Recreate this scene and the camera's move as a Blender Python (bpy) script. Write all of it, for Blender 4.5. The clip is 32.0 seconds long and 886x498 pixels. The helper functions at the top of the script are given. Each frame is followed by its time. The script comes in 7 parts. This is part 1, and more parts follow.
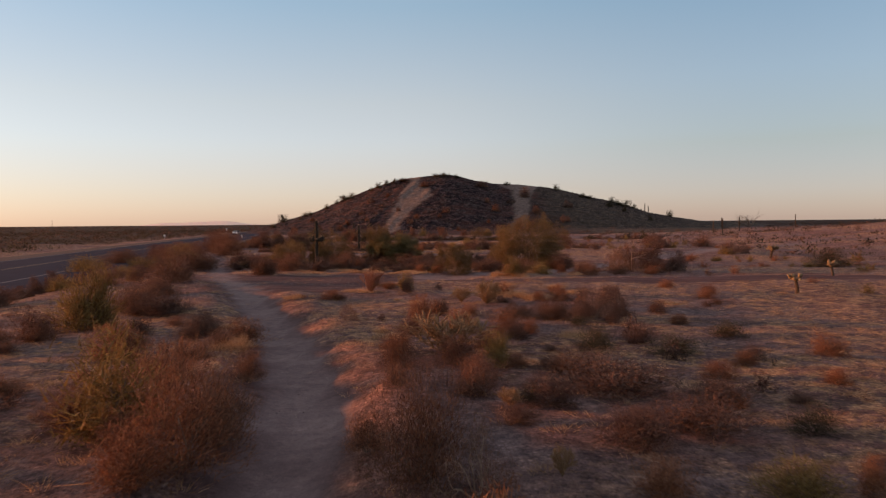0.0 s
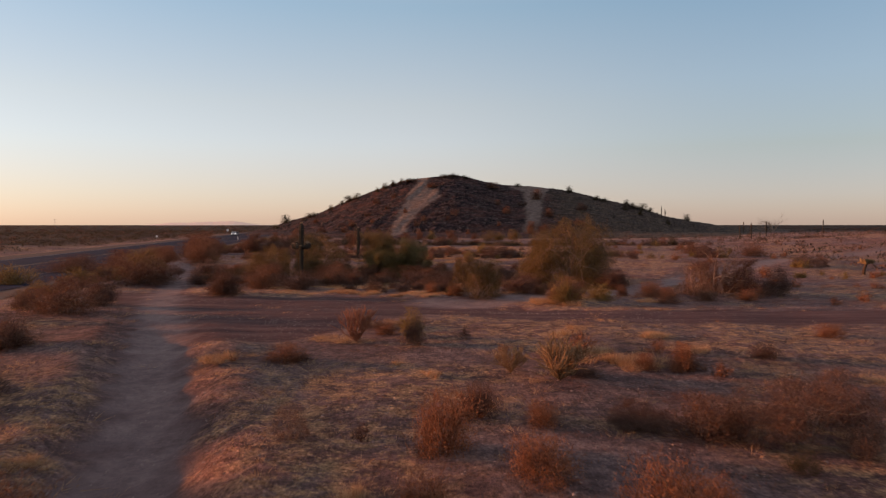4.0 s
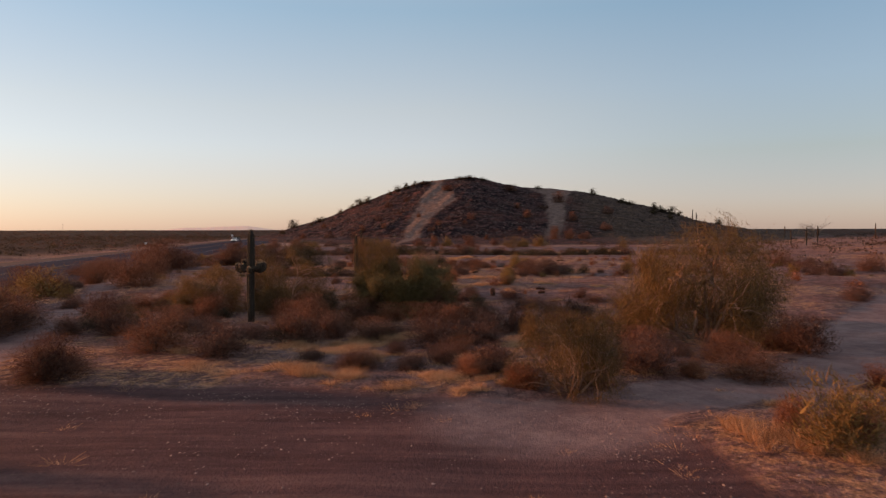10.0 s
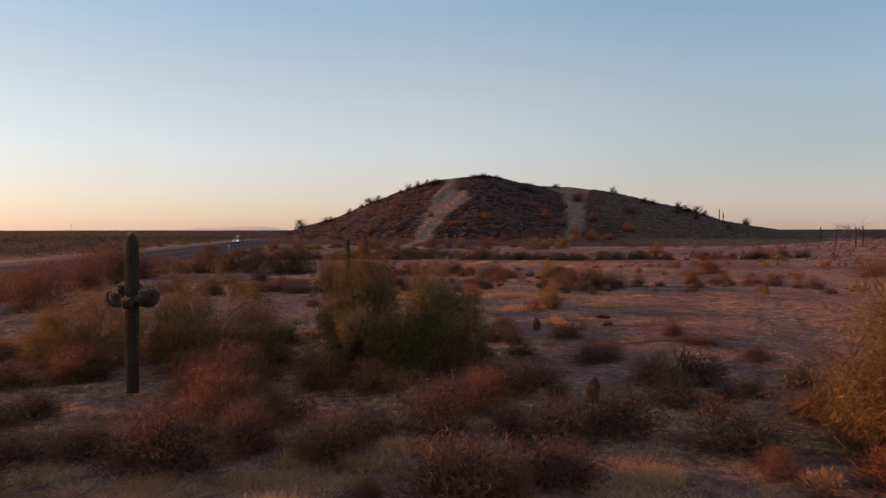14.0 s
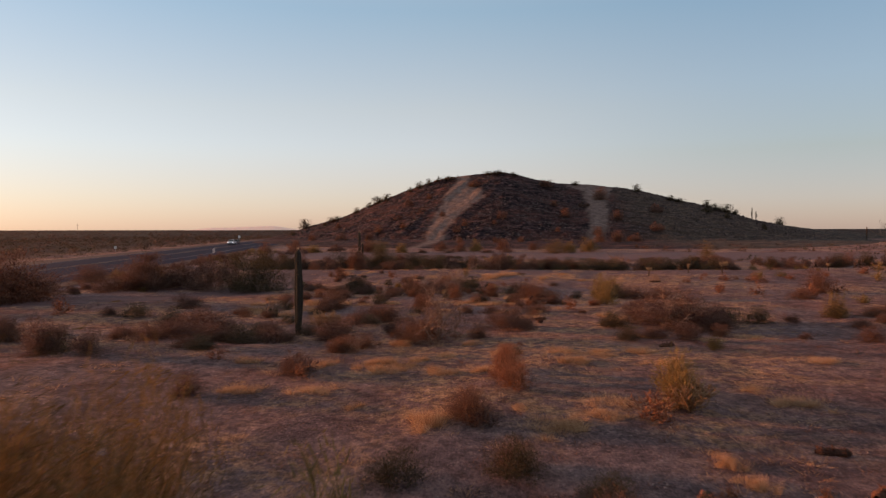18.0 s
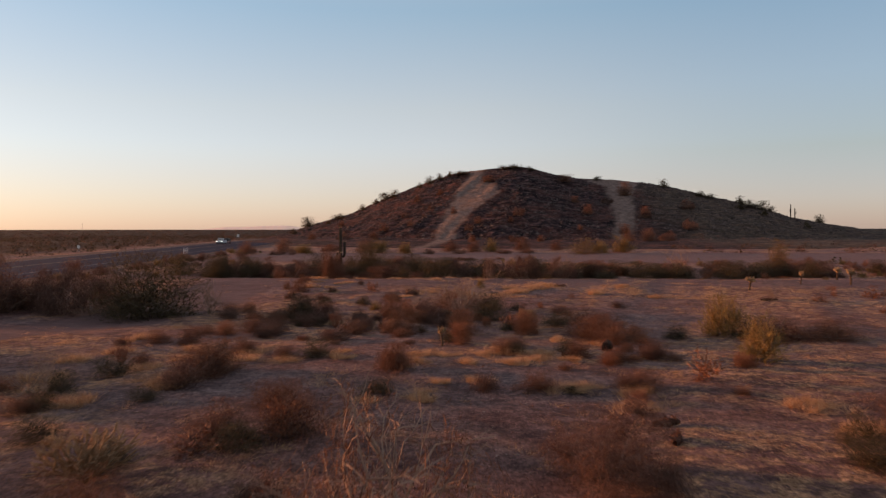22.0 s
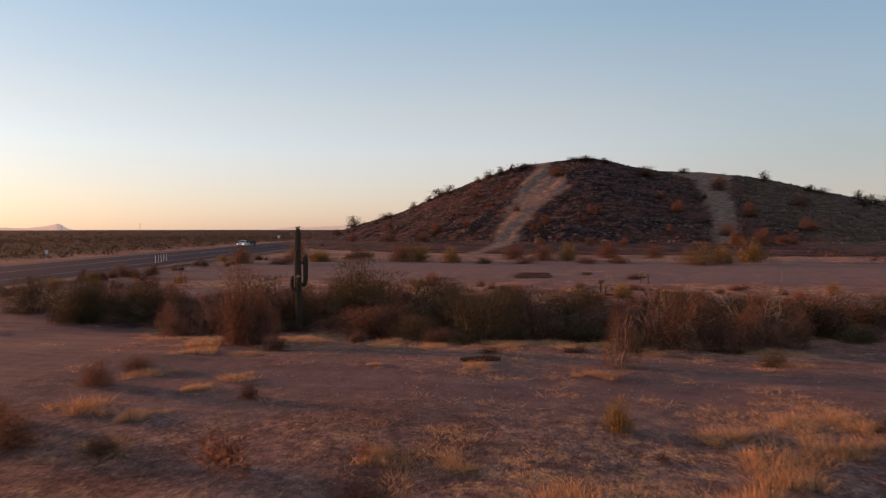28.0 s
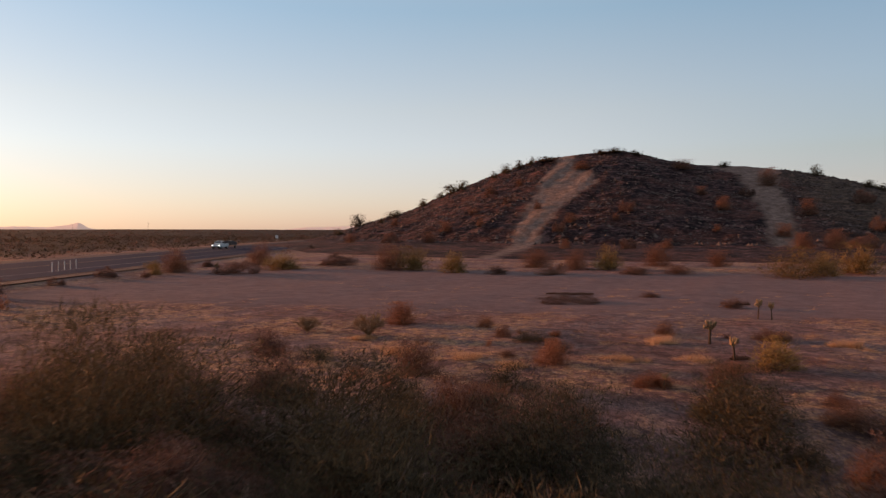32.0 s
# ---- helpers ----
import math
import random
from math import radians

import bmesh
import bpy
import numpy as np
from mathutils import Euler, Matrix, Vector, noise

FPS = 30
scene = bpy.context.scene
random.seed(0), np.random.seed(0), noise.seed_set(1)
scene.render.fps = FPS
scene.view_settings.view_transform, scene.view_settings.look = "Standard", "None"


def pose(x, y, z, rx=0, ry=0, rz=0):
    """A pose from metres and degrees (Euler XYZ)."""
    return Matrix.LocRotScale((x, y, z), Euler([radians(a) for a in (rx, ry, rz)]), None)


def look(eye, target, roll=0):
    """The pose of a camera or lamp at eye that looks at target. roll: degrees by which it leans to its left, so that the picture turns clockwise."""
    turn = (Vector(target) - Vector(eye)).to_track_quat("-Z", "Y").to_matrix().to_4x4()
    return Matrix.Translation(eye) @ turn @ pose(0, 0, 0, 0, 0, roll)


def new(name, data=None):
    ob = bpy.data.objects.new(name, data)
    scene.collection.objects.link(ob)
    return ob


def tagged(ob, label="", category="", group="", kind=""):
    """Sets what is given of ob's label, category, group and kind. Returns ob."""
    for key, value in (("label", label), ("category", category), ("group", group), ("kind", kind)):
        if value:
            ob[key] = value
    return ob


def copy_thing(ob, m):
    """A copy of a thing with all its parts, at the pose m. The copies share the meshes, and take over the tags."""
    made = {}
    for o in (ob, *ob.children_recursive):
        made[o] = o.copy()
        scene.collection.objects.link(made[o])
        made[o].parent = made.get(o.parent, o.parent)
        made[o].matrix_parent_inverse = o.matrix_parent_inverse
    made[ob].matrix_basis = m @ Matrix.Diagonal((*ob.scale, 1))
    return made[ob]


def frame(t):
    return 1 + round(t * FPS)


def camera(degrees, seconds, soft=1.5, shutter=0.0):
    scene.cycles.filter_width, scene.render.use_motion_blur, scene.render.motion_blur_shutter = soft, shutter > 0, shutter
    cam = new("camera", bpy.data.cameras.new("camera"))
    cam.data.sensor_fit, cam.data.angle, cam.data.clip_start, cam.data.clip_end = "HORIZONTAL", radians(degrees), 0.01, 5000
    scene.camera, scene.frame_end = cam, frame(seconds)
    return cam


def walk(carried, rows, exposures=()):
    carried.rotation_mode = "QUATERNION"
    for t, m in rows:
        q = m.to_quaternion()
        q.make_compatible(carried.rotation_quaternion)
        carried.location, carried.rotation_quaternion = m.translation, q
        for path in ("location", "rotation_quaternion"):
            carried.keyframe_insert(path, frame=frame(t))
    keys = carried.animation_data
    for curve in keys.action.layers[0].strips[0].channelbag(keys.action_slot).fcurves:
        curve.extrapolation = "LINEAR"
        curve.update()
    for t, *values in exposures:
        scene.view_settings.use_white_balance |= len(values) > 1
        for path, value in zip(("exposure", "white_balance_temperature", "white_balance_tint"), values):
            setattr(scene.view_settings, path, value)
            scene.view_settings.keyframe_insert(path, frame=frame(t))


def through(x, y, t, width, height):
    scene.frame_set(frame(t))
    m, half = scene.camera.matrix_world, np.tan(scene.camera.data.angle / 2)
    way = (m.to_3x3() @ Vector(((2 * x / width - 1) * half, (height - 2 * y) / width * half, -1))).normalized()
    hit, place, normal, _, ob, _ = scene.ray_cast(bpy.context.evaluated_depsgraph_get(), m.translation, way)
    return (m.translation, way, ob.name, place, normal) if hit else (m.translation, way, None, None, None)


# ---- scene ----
cam = camera(66.0, 32.0, soft=1.3, shutter=0.4)
PATH = [
    (0, (0.478, 1.191, 4.551), (0.613, 11.183, 4.161), -0.50),
    (0.5, (0.412, 2.926, 4.547), (0.548, 12.918, 4.167), -0.51),
    (1, (0.347, 4.598, 4.544), (0.472, 14.590, 4.169), -0.52),
    (1.5, (0.281, 6.238, 4.549), (0.396, 16.230, 4.183), -0.52),
    (2, (0.218, 7.911, 4.566), (0.323, 17.904, 4.206), -0.48),
    (2.5, (0.155, 9.639, 4.597), (0.235, 19.632, 4.231), -0.41),
    (3, (0.084, 11.412, 4.637), (0.149, 21.406, 4.277), -0.28),
    (3.5, (0.002, 13.222, 4.682), (0.057, 23.216, 4.321), -0.10),
    (5.5, (-0.422, 20.638, 4.834), (-0.427, 30.633, 4.494), -0.00),
    (6, (-0.520, 22.441, 4.817), (-0.540, 32.435, 4.492), -0.08),
    (6.5, (-0.613, 24.255, 4.803), (-0.648, 34.250, 4.478), -0.11),
    (7, (-0.699, 26.036, 4.794), (-0.744, 36.030, 4.474), -0.10),
    (7.5, (-0.782, 27.754, 4.799), (-0.847, 37.749, 4.489), -0.07),
    (8, (-0.861, 29.397, 4.822), (-0.951, 39.392, 4.517), -0.04),
    (8.5, (-0.933, 31.029, 4.856), (-1.038, 41.023, 4.546), -0.04),
    (9, (-0.999, 32.744, 4.889), (-1.129, 42.738, 4.579), -0.05),
    (9.5, (-1.058, 34.536, 4.907), (-1.203, 44.530, 4.602), -0.07),
    (10, (-1.110, 36.360, 4.911), (-1.275, 46.354, 4.616), -0.12),
    (10.5, (-1.158, 38.178, 4.910), (-1.343, 48.172, 4.620), -0.18),
    (11, (-1.209, 39.950, 4.914), (-1.424, 49.944, 4.625), -0.23),
    (11.5, (-1.266, 41.692, 4.926), (-1.491, 51.685, 4.641), -0.27),
    (12, (-1.326, 43.472, 4.940), (-1.586, 53.464, 4.650), -0.30),
    (12.5, (-1.394, 45.290, 4.952), (-1.684, 55.281, 4.667), -0.30),
    (13, (-1.478, 47.169, 4.962), (-1.779, 57.161, 4.677), -0.25),
    (13.5, (-1.574, 49.198, 4.970), (-1.894, 59.189, 4.680), -0.17),
    (14, (-1.673, 51.358, 4.974), (-2.023, 61.348, 4.684), -0.08),
    (14.5, (-1.772, 53.583, 4.975), (-2.137, 63.572, 4.690), -0.00),
    (16.5, (-2.051, 63.091, 5.228), (-2.521, 73.076, 4.928), -0.10),
    (17, (-2.116, 65.711, 5.241), (-2.606, 75.695, 4.951), -0.12),
    (17.5, (-2.182, 68.388, 5.248), (-2.697, 78.371, 4.958), -0.13),
    (18, (-2.244, 71.048, 5.239), (-2.779, 81.029, 4.944), -0.11),
    (18.5, (-2.295, 73.663, 5.208), (-2.860, 83.643, 4.913), -0.08),
    (19, (-2.338, 76.317, 5.151), (-2.913, 86.296, 4.856), -0.05),
    (19.5, (-2.383, 79.021, 5.074), (-2.983, 88.999, 4.779), -0.05),
    (20, (-2.442, 81.734, 4.984), (-3.067, 91.710, 4.689), -0.07),
    (20.5, (-2.513, 84.482, 4.890), (-3.158, 94.457, 4.595), -0.09),
    (21, (-2.596, 87.280, 4.802), (-3.271, 97.253, 4.507), -0.09),
    (21.5, (-2.693, 90.067, 4.730), (-3.398, 100.038, 4.430), -0.09),
    (22, (-2.803, 92.783, 4.681), (-3.528, 102.753, 4.381), -0.09),
    (22.5, (-2.916, 95.474, 4.651), (-3.731, 105.436, 4.351), -0.12),
    (23, (-3.018, 98.200, 4.629), (-3.903, 108.156, 4.324), -0.14),
    (23.5, (-3.111, 100.888, 4.610), (-4.052, 110.839, 4.305), -0.14),
    (24, (-3.207, 103.525, 4.599), (-4.162, 113.475, 4.299), -0.12),
    (24.5, (-3.317, 106.320, 4.599), (-4.327, 116.264, 4.304), -0.10),
    (25, (-3.455, 109.356, 4.612), (-4.510, 119.296, 4.317), -0.12),
    (25.5, (-3.620, 112.482, 4.634), (-5.120, 122.364, 4.334), -0.20),
    (27.5, (-4.823, 124.552, 4.780), (-6.414, 134.420, 4.490), -0.20),
    (28, (-5.050, 127.461, 4.735), (-6.670, 137.325, 4.440), -0.08),
    (28.5, (-5.280, 130.272, 4.696), (-6.935, 140.130, 4.411), -0.00),
    (29, (-5.521, 133.121, 4.669), (-7.201, 142.975, 4.384), 0.03),
    (29.5, (-5.776, 136.106, 4.650), (-7.497, 145.953, 4.355), 0.02),
    (30, (-6.044, 139.218, 4.634), (-7.789, 149.061, 4.349), -0.00),
    (30.5, (-6.314, 142.440, 4.616), (-8.088, 152.277, 4.327), -0.03),
    (31, (-6.578, 145.744, 4.596), (-8.393, 155.574, 4.316), -0.04),
    (31.5, (-6.838, 149.136, 4.573), (-8.683, 158.961, 4.293), 0.00),
    (32, (-7.094, 152.615, 4.547), (-8.975, 162.433, 4.257), 0.10),
]
walk(cam, [(t, look(eye, target, roll)) for t, eye, target, roll in PATH], exposures=[(0, 0.69, 6880, 22), (32, 0.69, 6880, 22)])

# ---------------------------------------------------------------- sky and sun
world = bpy.data.worlds.new("dusk_sky")
scene.world = world
world.use_nodes = True
wn = world.node_tree
sky = wn.nodes.new("ShaderNodeTexSky")
sky.sky_type, sky.sun_disc = "NISHITA", False
sky.sun_elevation, sky.sun_rotation = radians(9.0), radians(-78)
sky.altitude, sky.air_density, sky.dust_density, sky.ozone_density = 400, 1.0, 0.7, 1.6
wn.nodes["Background"].inputs["Strength"].default_value = 0.15
way = wn.nodes.new("ShaderNodeTexCoord")
split = wn.nodes.new("ShaderNodeSeparateXYZ")
dusk = wn.nodes.new("ShaderNodeValToRGB")
wn.links.new(way.outputs["Generated"], split.inputs[0])
wn.links.new(split.outputs["Z"], dusk.inputs[0])
for e, (p, c) in zip((dusk.color_ramp.elements[0], dusk.color_ramp.elements[1], dusk.color_ramp.elements.new(0.04), dusk.color_ramp.elements.new(0.12), dusk.color_ramp.elements.new(0.3)),
                     ((0.0, (0.92, 0.62, 0.44)), (0.9, (0.11, 0.25, 0.45)), (0.04, (0.88, 0.70, 0.54)), (0.12, (0.70, 0.74, 0.74)), (0.3, (0.32, 0.54, 0.67)))):
    e.position, e.color = p, (*c, 1)
lift = wn.nodes.new("ShaderNodeVectorMath")
lift.operation = "SCALE"
lift.inputs["Scale"].default_value = 3.15
blend = wn.nodes.new("ShaderNodeMix")
blend.data_type = "RGBA"
blend.inputs[0].default_value = 0.6
wn.links.new(dusk.outputs[0], lift.inputs[0])
wn.links.new(sky.outputs[0], blend.inputs[6])
wn.links.new(lift.outputs[0], blend.inputs[7])


def sky_tint(stops):
    """A tint that changes with height over the horizon."""
    r = wn.nodes.new("ShaderNodeValToRGB")
    el = r.color_ramp.elements
    while len(el) < len(stops):
        el.new(0.5)
    for e, (p, c) in zip(el, stops):
        e.position, e.color = p, (*c, 1)
    wn.links.new(split.outputs["Z"], r.inputs[0])
    return r.outputs[0]


# warm and bright towards the sun, greyer and dimmer away from it
toward = sky_tint([(0.0, (0.79, 0.84, 1.06)), (0.04, (0.86, 0.90, 1.05)), (0.106, (1.0, 1.02, 1.06)), (0.17, (1.10, 1.06, 1.01)), (0.3, (1.14, 1.12, 1.09)), (0.9, (1.0, 1.0, 1.0))])
away = sky_tint([(0.0, (0.68, 0.76, 0.98)), (0.04, (0.70, 0.78, 0.98)), (0.106, (0.71, 0.78, 0.80)), (0.195, (0.80, 0.90, 0.95)), (0.3, (0.88, 0.95, 0.99)), (0.9, (0.95, 0.98, 1.0))])
side = wn.nodes.new("ShaderNodeMapRange")
side.interpolation_type = "SMOOTHSTEP"
side.inputs["From Min"].default_value, side.inputs["From Max"].default_value = -0.1, 0.52
wn.links.new(split.outputs["X"], side.inputs["Value"])
tint = wn.nodes.new("ShaderNodeMix")
tint.data_type = "RGBA"
wn.links.new(side.outputs["Result"], tint.inputs[0])
wn.links.new(toward, tint.inputs[6])
wn.links.new(away, tint.inputs[7])
dome = wn.nodes.new("ShaderNodeMix")
dome.data_type, dome.blend_type = "RGBA", "MULTIPLY"
dome.inputs[0].default_value = 1.0
wn.links.new(blend.outputs[2], dome.inputs[6])
wn.links.new(tint.outputs[2], dome.inputs[7])
wn.links.new(dome.outputs[2], wn.nodes["Background"].inputs["Color"])

lamp = bpy.data.lights.new("sun", "SUN")
lamp.energy, lamp.angle, lamp.color = 4.8, radians(1.5), (1.0, 0.42, 0.17)
sun = new("sun", lamp)
sun.matrix_world = look((0, 0, 0), (1.0, -0.24, -0.108))


# ---------------------------------------------------------------- terrain
def lerp_table(v, xs, ys):
    return np.interp(v, xs, ys)


def wave(x, y, s, k):
    """Smooth unevenness, about -1 to 1, at wavelength s."""
    a = 6.2832 / s
    return (np.sin(a * (x + 0.37 * y) + k) * np.cos(a * (0.9 * y - 0.31 * x) + 1.7 * k)
            + 0.5 * np.sin(a * 2.1 * (0.8 * x - y) + 2.3 * k) * np.cos(a * 1.9 * (x + 0.6 * y) - k)) / 1.5


def seg_dist(x, y, pts):
    """Distance to a polyline."""
    best = np.full(np.shape(x), 1e9)
    for (ax, ay), (bx, by) in zip(pts, pts[1:]):
        dx, dy = bx - ax, by - ay
        u = np.clip(((x - ax) * dx + (y - ay) * dy) / (dx * dx + dy * dy), 0, 1)
        best = np.minimum(best, np.hypot(x - ax - u * dx, y - ay - u * dy))
    return best


def ramp(v, a, b):
    u = np.clip((v - a) / (b - a), 0, 1)
    return u * u * (3 - 2 * u)


FOOTPATH = [(2.5, -60), (-0.6, -6), (-1.9, 11.5), (-2.4, 16.3), (-3.2, 19.1), (-4.2, 23), (-5.1, 25.6), (-6.7, 30.3), (-8.9, 36), (-11, 41.5), (-13.7, 47.8), (-16.3, 55), (-20.5, 67), (-23.5, 76), (-26.2, 84),
            (-30, 92.5), (-34, 103), (-38, 125), (-43, 150), (-50, 190)]
BRANCH = [(1.0, 52.4), (5, 54.6), (9, 56.2), (12, 59.5), (15, 64.4), (22.3, 74.5), (45, 100), (80, 130)]
SIDE_TRACK = [(-38, 114), (-26, 120), (-21.8, 126), (-21.4, 134), (-22.6, 145), (-25, 153), (-31, 161), (-42, 164)]
CROSS_B = [(-45, 152), (-24, 148), (-9.5, 145.6), (-2.8, 145.8), (4, 146.8), (20, 149.5), (40, 153), (120, 160)]


def road_x(y):
    """The middle of the highway."""
    return -45.2 - 0.1665 * (y - 83)


def trail_mask(x, y):
    """1 on worn dirt, 0 on open desert."""
    j = 0.5 * wave(x, y, 7.0, 0.4) + 0.25 * wave(x, y, 2.6, 2.0)
    m = 1 - ramp(seg_dist(x, y, FOOTPATH) + 0.35 * j, 0.85, 1.5)
    m = np.maximum(m, 1 - ramp(seg_dist(x, y, BRANCH) + 0.6 * j, 1.0, 2.0))
    m = np.maximum(m, 1 - ramp(seg_dist(x, y, SIDE_TRACK) + 0.9 * j, 2.2, 3.8))
    m = np.maximum(m, 0.8 * (1 - ramp(seg_dist(x, y, CROSS_B) + 0.9 * j, 0.9, 2.4)))
    near = lerp_table(x, [-26, -15, -11, -8, -5, -3, -1, 1, 4, 10, 26, 60], [59, 48.5, 43.5, 36.5, 37.5, 41, 43.5, 43.3, 41.6, 40.6, 41.5, 38])
    far = lerp_table(x, [-26, -14, -7, -3, 1, 3.4, 4.6, 8, 15, 26, 60], [62, 55.6, 55.8, 54.6, 54, 53, 47, 46, 46.6, 46, 42])
    cross = ramp(y + 0.9 * j, near - 0.6, near + 0.7) * (1 - ramp(y + 0.8 * j, far - 0.6, far + 0.6)) * ramp(x, -26, -20)
    m = np.maximum(m, cross)
    bare = 0.62 * (1 - ramp(np.abs(y - 147.5 - 0.04 * x) + 1.5 * j, 3.5, 7)) * ramp(x, -26, -20) * (1 - ramp(x, 25, 45))
    m = np.maximum(m, bare)
    yard = ramp(y + 4 * j, 186, 197) * (1 - ramp(y + 2 * j, 228, 233)) * ramp(x, -52, -44) * (1 - ramp(x, 60, 110))
    m = np.maximum(m, yard)
    return np.clip(m, 0, 1)


def ground_z(x, y):
    z = lerp_table(y, [-400, -50, 0, 24, 29, 36, 40, 44.5, 48, 52, 57, 61, 64, 72, 80, 86, 90, 94, 98, 102, 108, 115, 120, 126, 134, 140, 144, 148, 152, 156, 175, 400],
                   [1.0, 1.0, 0.95, 0.74, 0.74, 0.92, 0.98, 0.98, 0.66, 0.5, 0.5, 0.36, 0.2, 0.22, 0.35, 0.55, 0.7, 0.7, 0.55, 0.33, 0.3, 0.34, 0.2, 0.05, 0.08, 0.25, 0.5, 0.65, 0.3, 0.0, -0.2, -0.25])
    far = ramp(np.hypot(x, y - 100), 300, 700)
    t = trail_mask(x, y)
    near = 1 - ramp(np.abs(x), 60, 200)
    z = z + (1 - far) * (0.10 * wave(x, y, 19, 0.9) + (0.05 * wave(x, y, 5.3, 3.1) + 0.02 * wave(x, y, 1.7, 5.0)) * (1 - 0.7 * t) * near)
    z = z - 0.09 * t * near
    d = seg_dist(x, y, FOOTPATH) + 0.18 * wave(x, y, 4.0, 1.0)
    z = z + (0.16 * np.exp(-((d - 1.9) / 0.7) ** 2) - 0.22 * (1 - ramp(d, 0.5, 1.7))) * (1 - ramp(y, 34, 46))
    z = z + 0.32 * np.exp(-(((x - 6.6) / 2.0) ** 2 + ((y - 50.2) / 2.0) ** 2))
    # the wash in front of the second crossing, with a low cut bank
    wash = np.exp(-(((y - 164 - 0.12 * (x + 5)) / 5.5) ** 2)) * ramp(x, -40, -22) * (1 - ramp(x, 30, 60))
    z = z - 0.7 * wash
    side = np.abs(x - road_x(y))
    bed = 1 - ramp(side, 12.5, 19)
    z = z * (1 - bed) + 0.05 * bed * (1 - far) + 0.05 * bed * far
    # land to the east rises a little
    far_off = 1 - ramp(np.hypot(x, y), 500, 900)
    rise = 5.2 * ramp(x, 48, 140) * ramp(y, 10, 90) * (1 - ramp(y, 150, 225))
    return z + (1 - bed) * (2.2 * ramp(x, 60, 260) + rise) * far_off


CREST_X = [-112, -96, -88, -72, -63, -49.5, -31.7, -18.6, -5.8, 7.3, 15, 25.5, 35.6, 53.5, 63, 73.7, 90, 106, 132, 158, 181, 230]
CREST_Z = [0, 3.9, 6.4, 10.6, 14.2, 19.9, 26.7, 30.5, 32, 33.2, 32, 29.3, 27.6, 26.7, 25.6, 24, 20.1, 16.5, 8.7, 4.7, 3.6, 0]
FOOT_X = [-112, -90, -70, -50, -30, 0, 40, 70, 100, 180, 230]
FOOT_Y = [398, 374, 352, 336, 326, 319, 317, 319, 332, 370, 400]


def hill_h(x, y):
    """Height of the hill above the plain."""
    top = lerp_table(x, CREST_X, CREST_Z)
    foot = lerp_table(x, FOOT_X, FOOT_Y)
    u = (y - foot) / (405 - foot)
    back = 1 - ramp(y, 412, 540)
    p = np.where(u < 0, 0.0, np.where(u < 1, np.clip(u, 0, 1) ** 0.95, 1.0))
    apron = 1.5 * ramp(y, foot - 88, foot + 4) * back * np.clip(top / 8, 0, 1)
    rough = 0.55 * wave(x, y, 23, 1.1) + 0.38 * wave(x, y, 9.0, 2.2) + 0.22 * wave(x, y, 4.1, 0.3)
    return np.maximum(apron, top * p * back + apron * (1 - p)) + rough * np.clip(u * 3 + 0.9, 0, 1) * np.clip(top / 8, 0, 1) * np.clip((1.06 - u) * 5, 0.15, 1)


def scar_mask(x, y):
    """1 on the two worn tracks that climb the hill."""
    j = 0.9 * wave(x, y, 11, 0.8) + 0.8 * wave(x, y, 3.7, 1.9) + 0.5 * wave(x, y, 1.9, 0.5)
    mid_w = lerp_table(y, [250, 282, 318, 330, 349, 367, 380, 395, 410], [-23, -18.8, -18.6, -19, -15.2, -9.2, -9.4, -10.6, -9.5])
    half_w = lerp_table(y, [250, 282, 318, 330, 349, 367, 380, 395, 410], [0.9, 1.6, 2.8, 4.0, 5.1, 9.2, 7, 3.4, 3])
    mid_e = lerp_table(y, [300, 318, 336, 366, 388, 412], [38, 39.2, 43.9, 47.6, 51, 50])
    half_e = lerp_table(y, [300, 318, 336, 366, 388, 398, 412], [2.0, 2.7, 3.4, 4.7, 6.0, 10, 16])
    a = 1 - ramp(np.abs(x - mid_w) + j, half_w - 0.9, half_w + 0.9)
    b = 1 - ramp(np.abs(x - mid_e) + 0.7 * j, half_e - 1.0, half_e + 1.0)
    return np.maximum(a * ramp(y, 246, 262), b * ramp(y, 298, 312))


def land(x, y):
    """Ground or hill, whichever is higher."""
    return np.maximum(ground_z(x, y), hill_h(x, y) - 0.35)


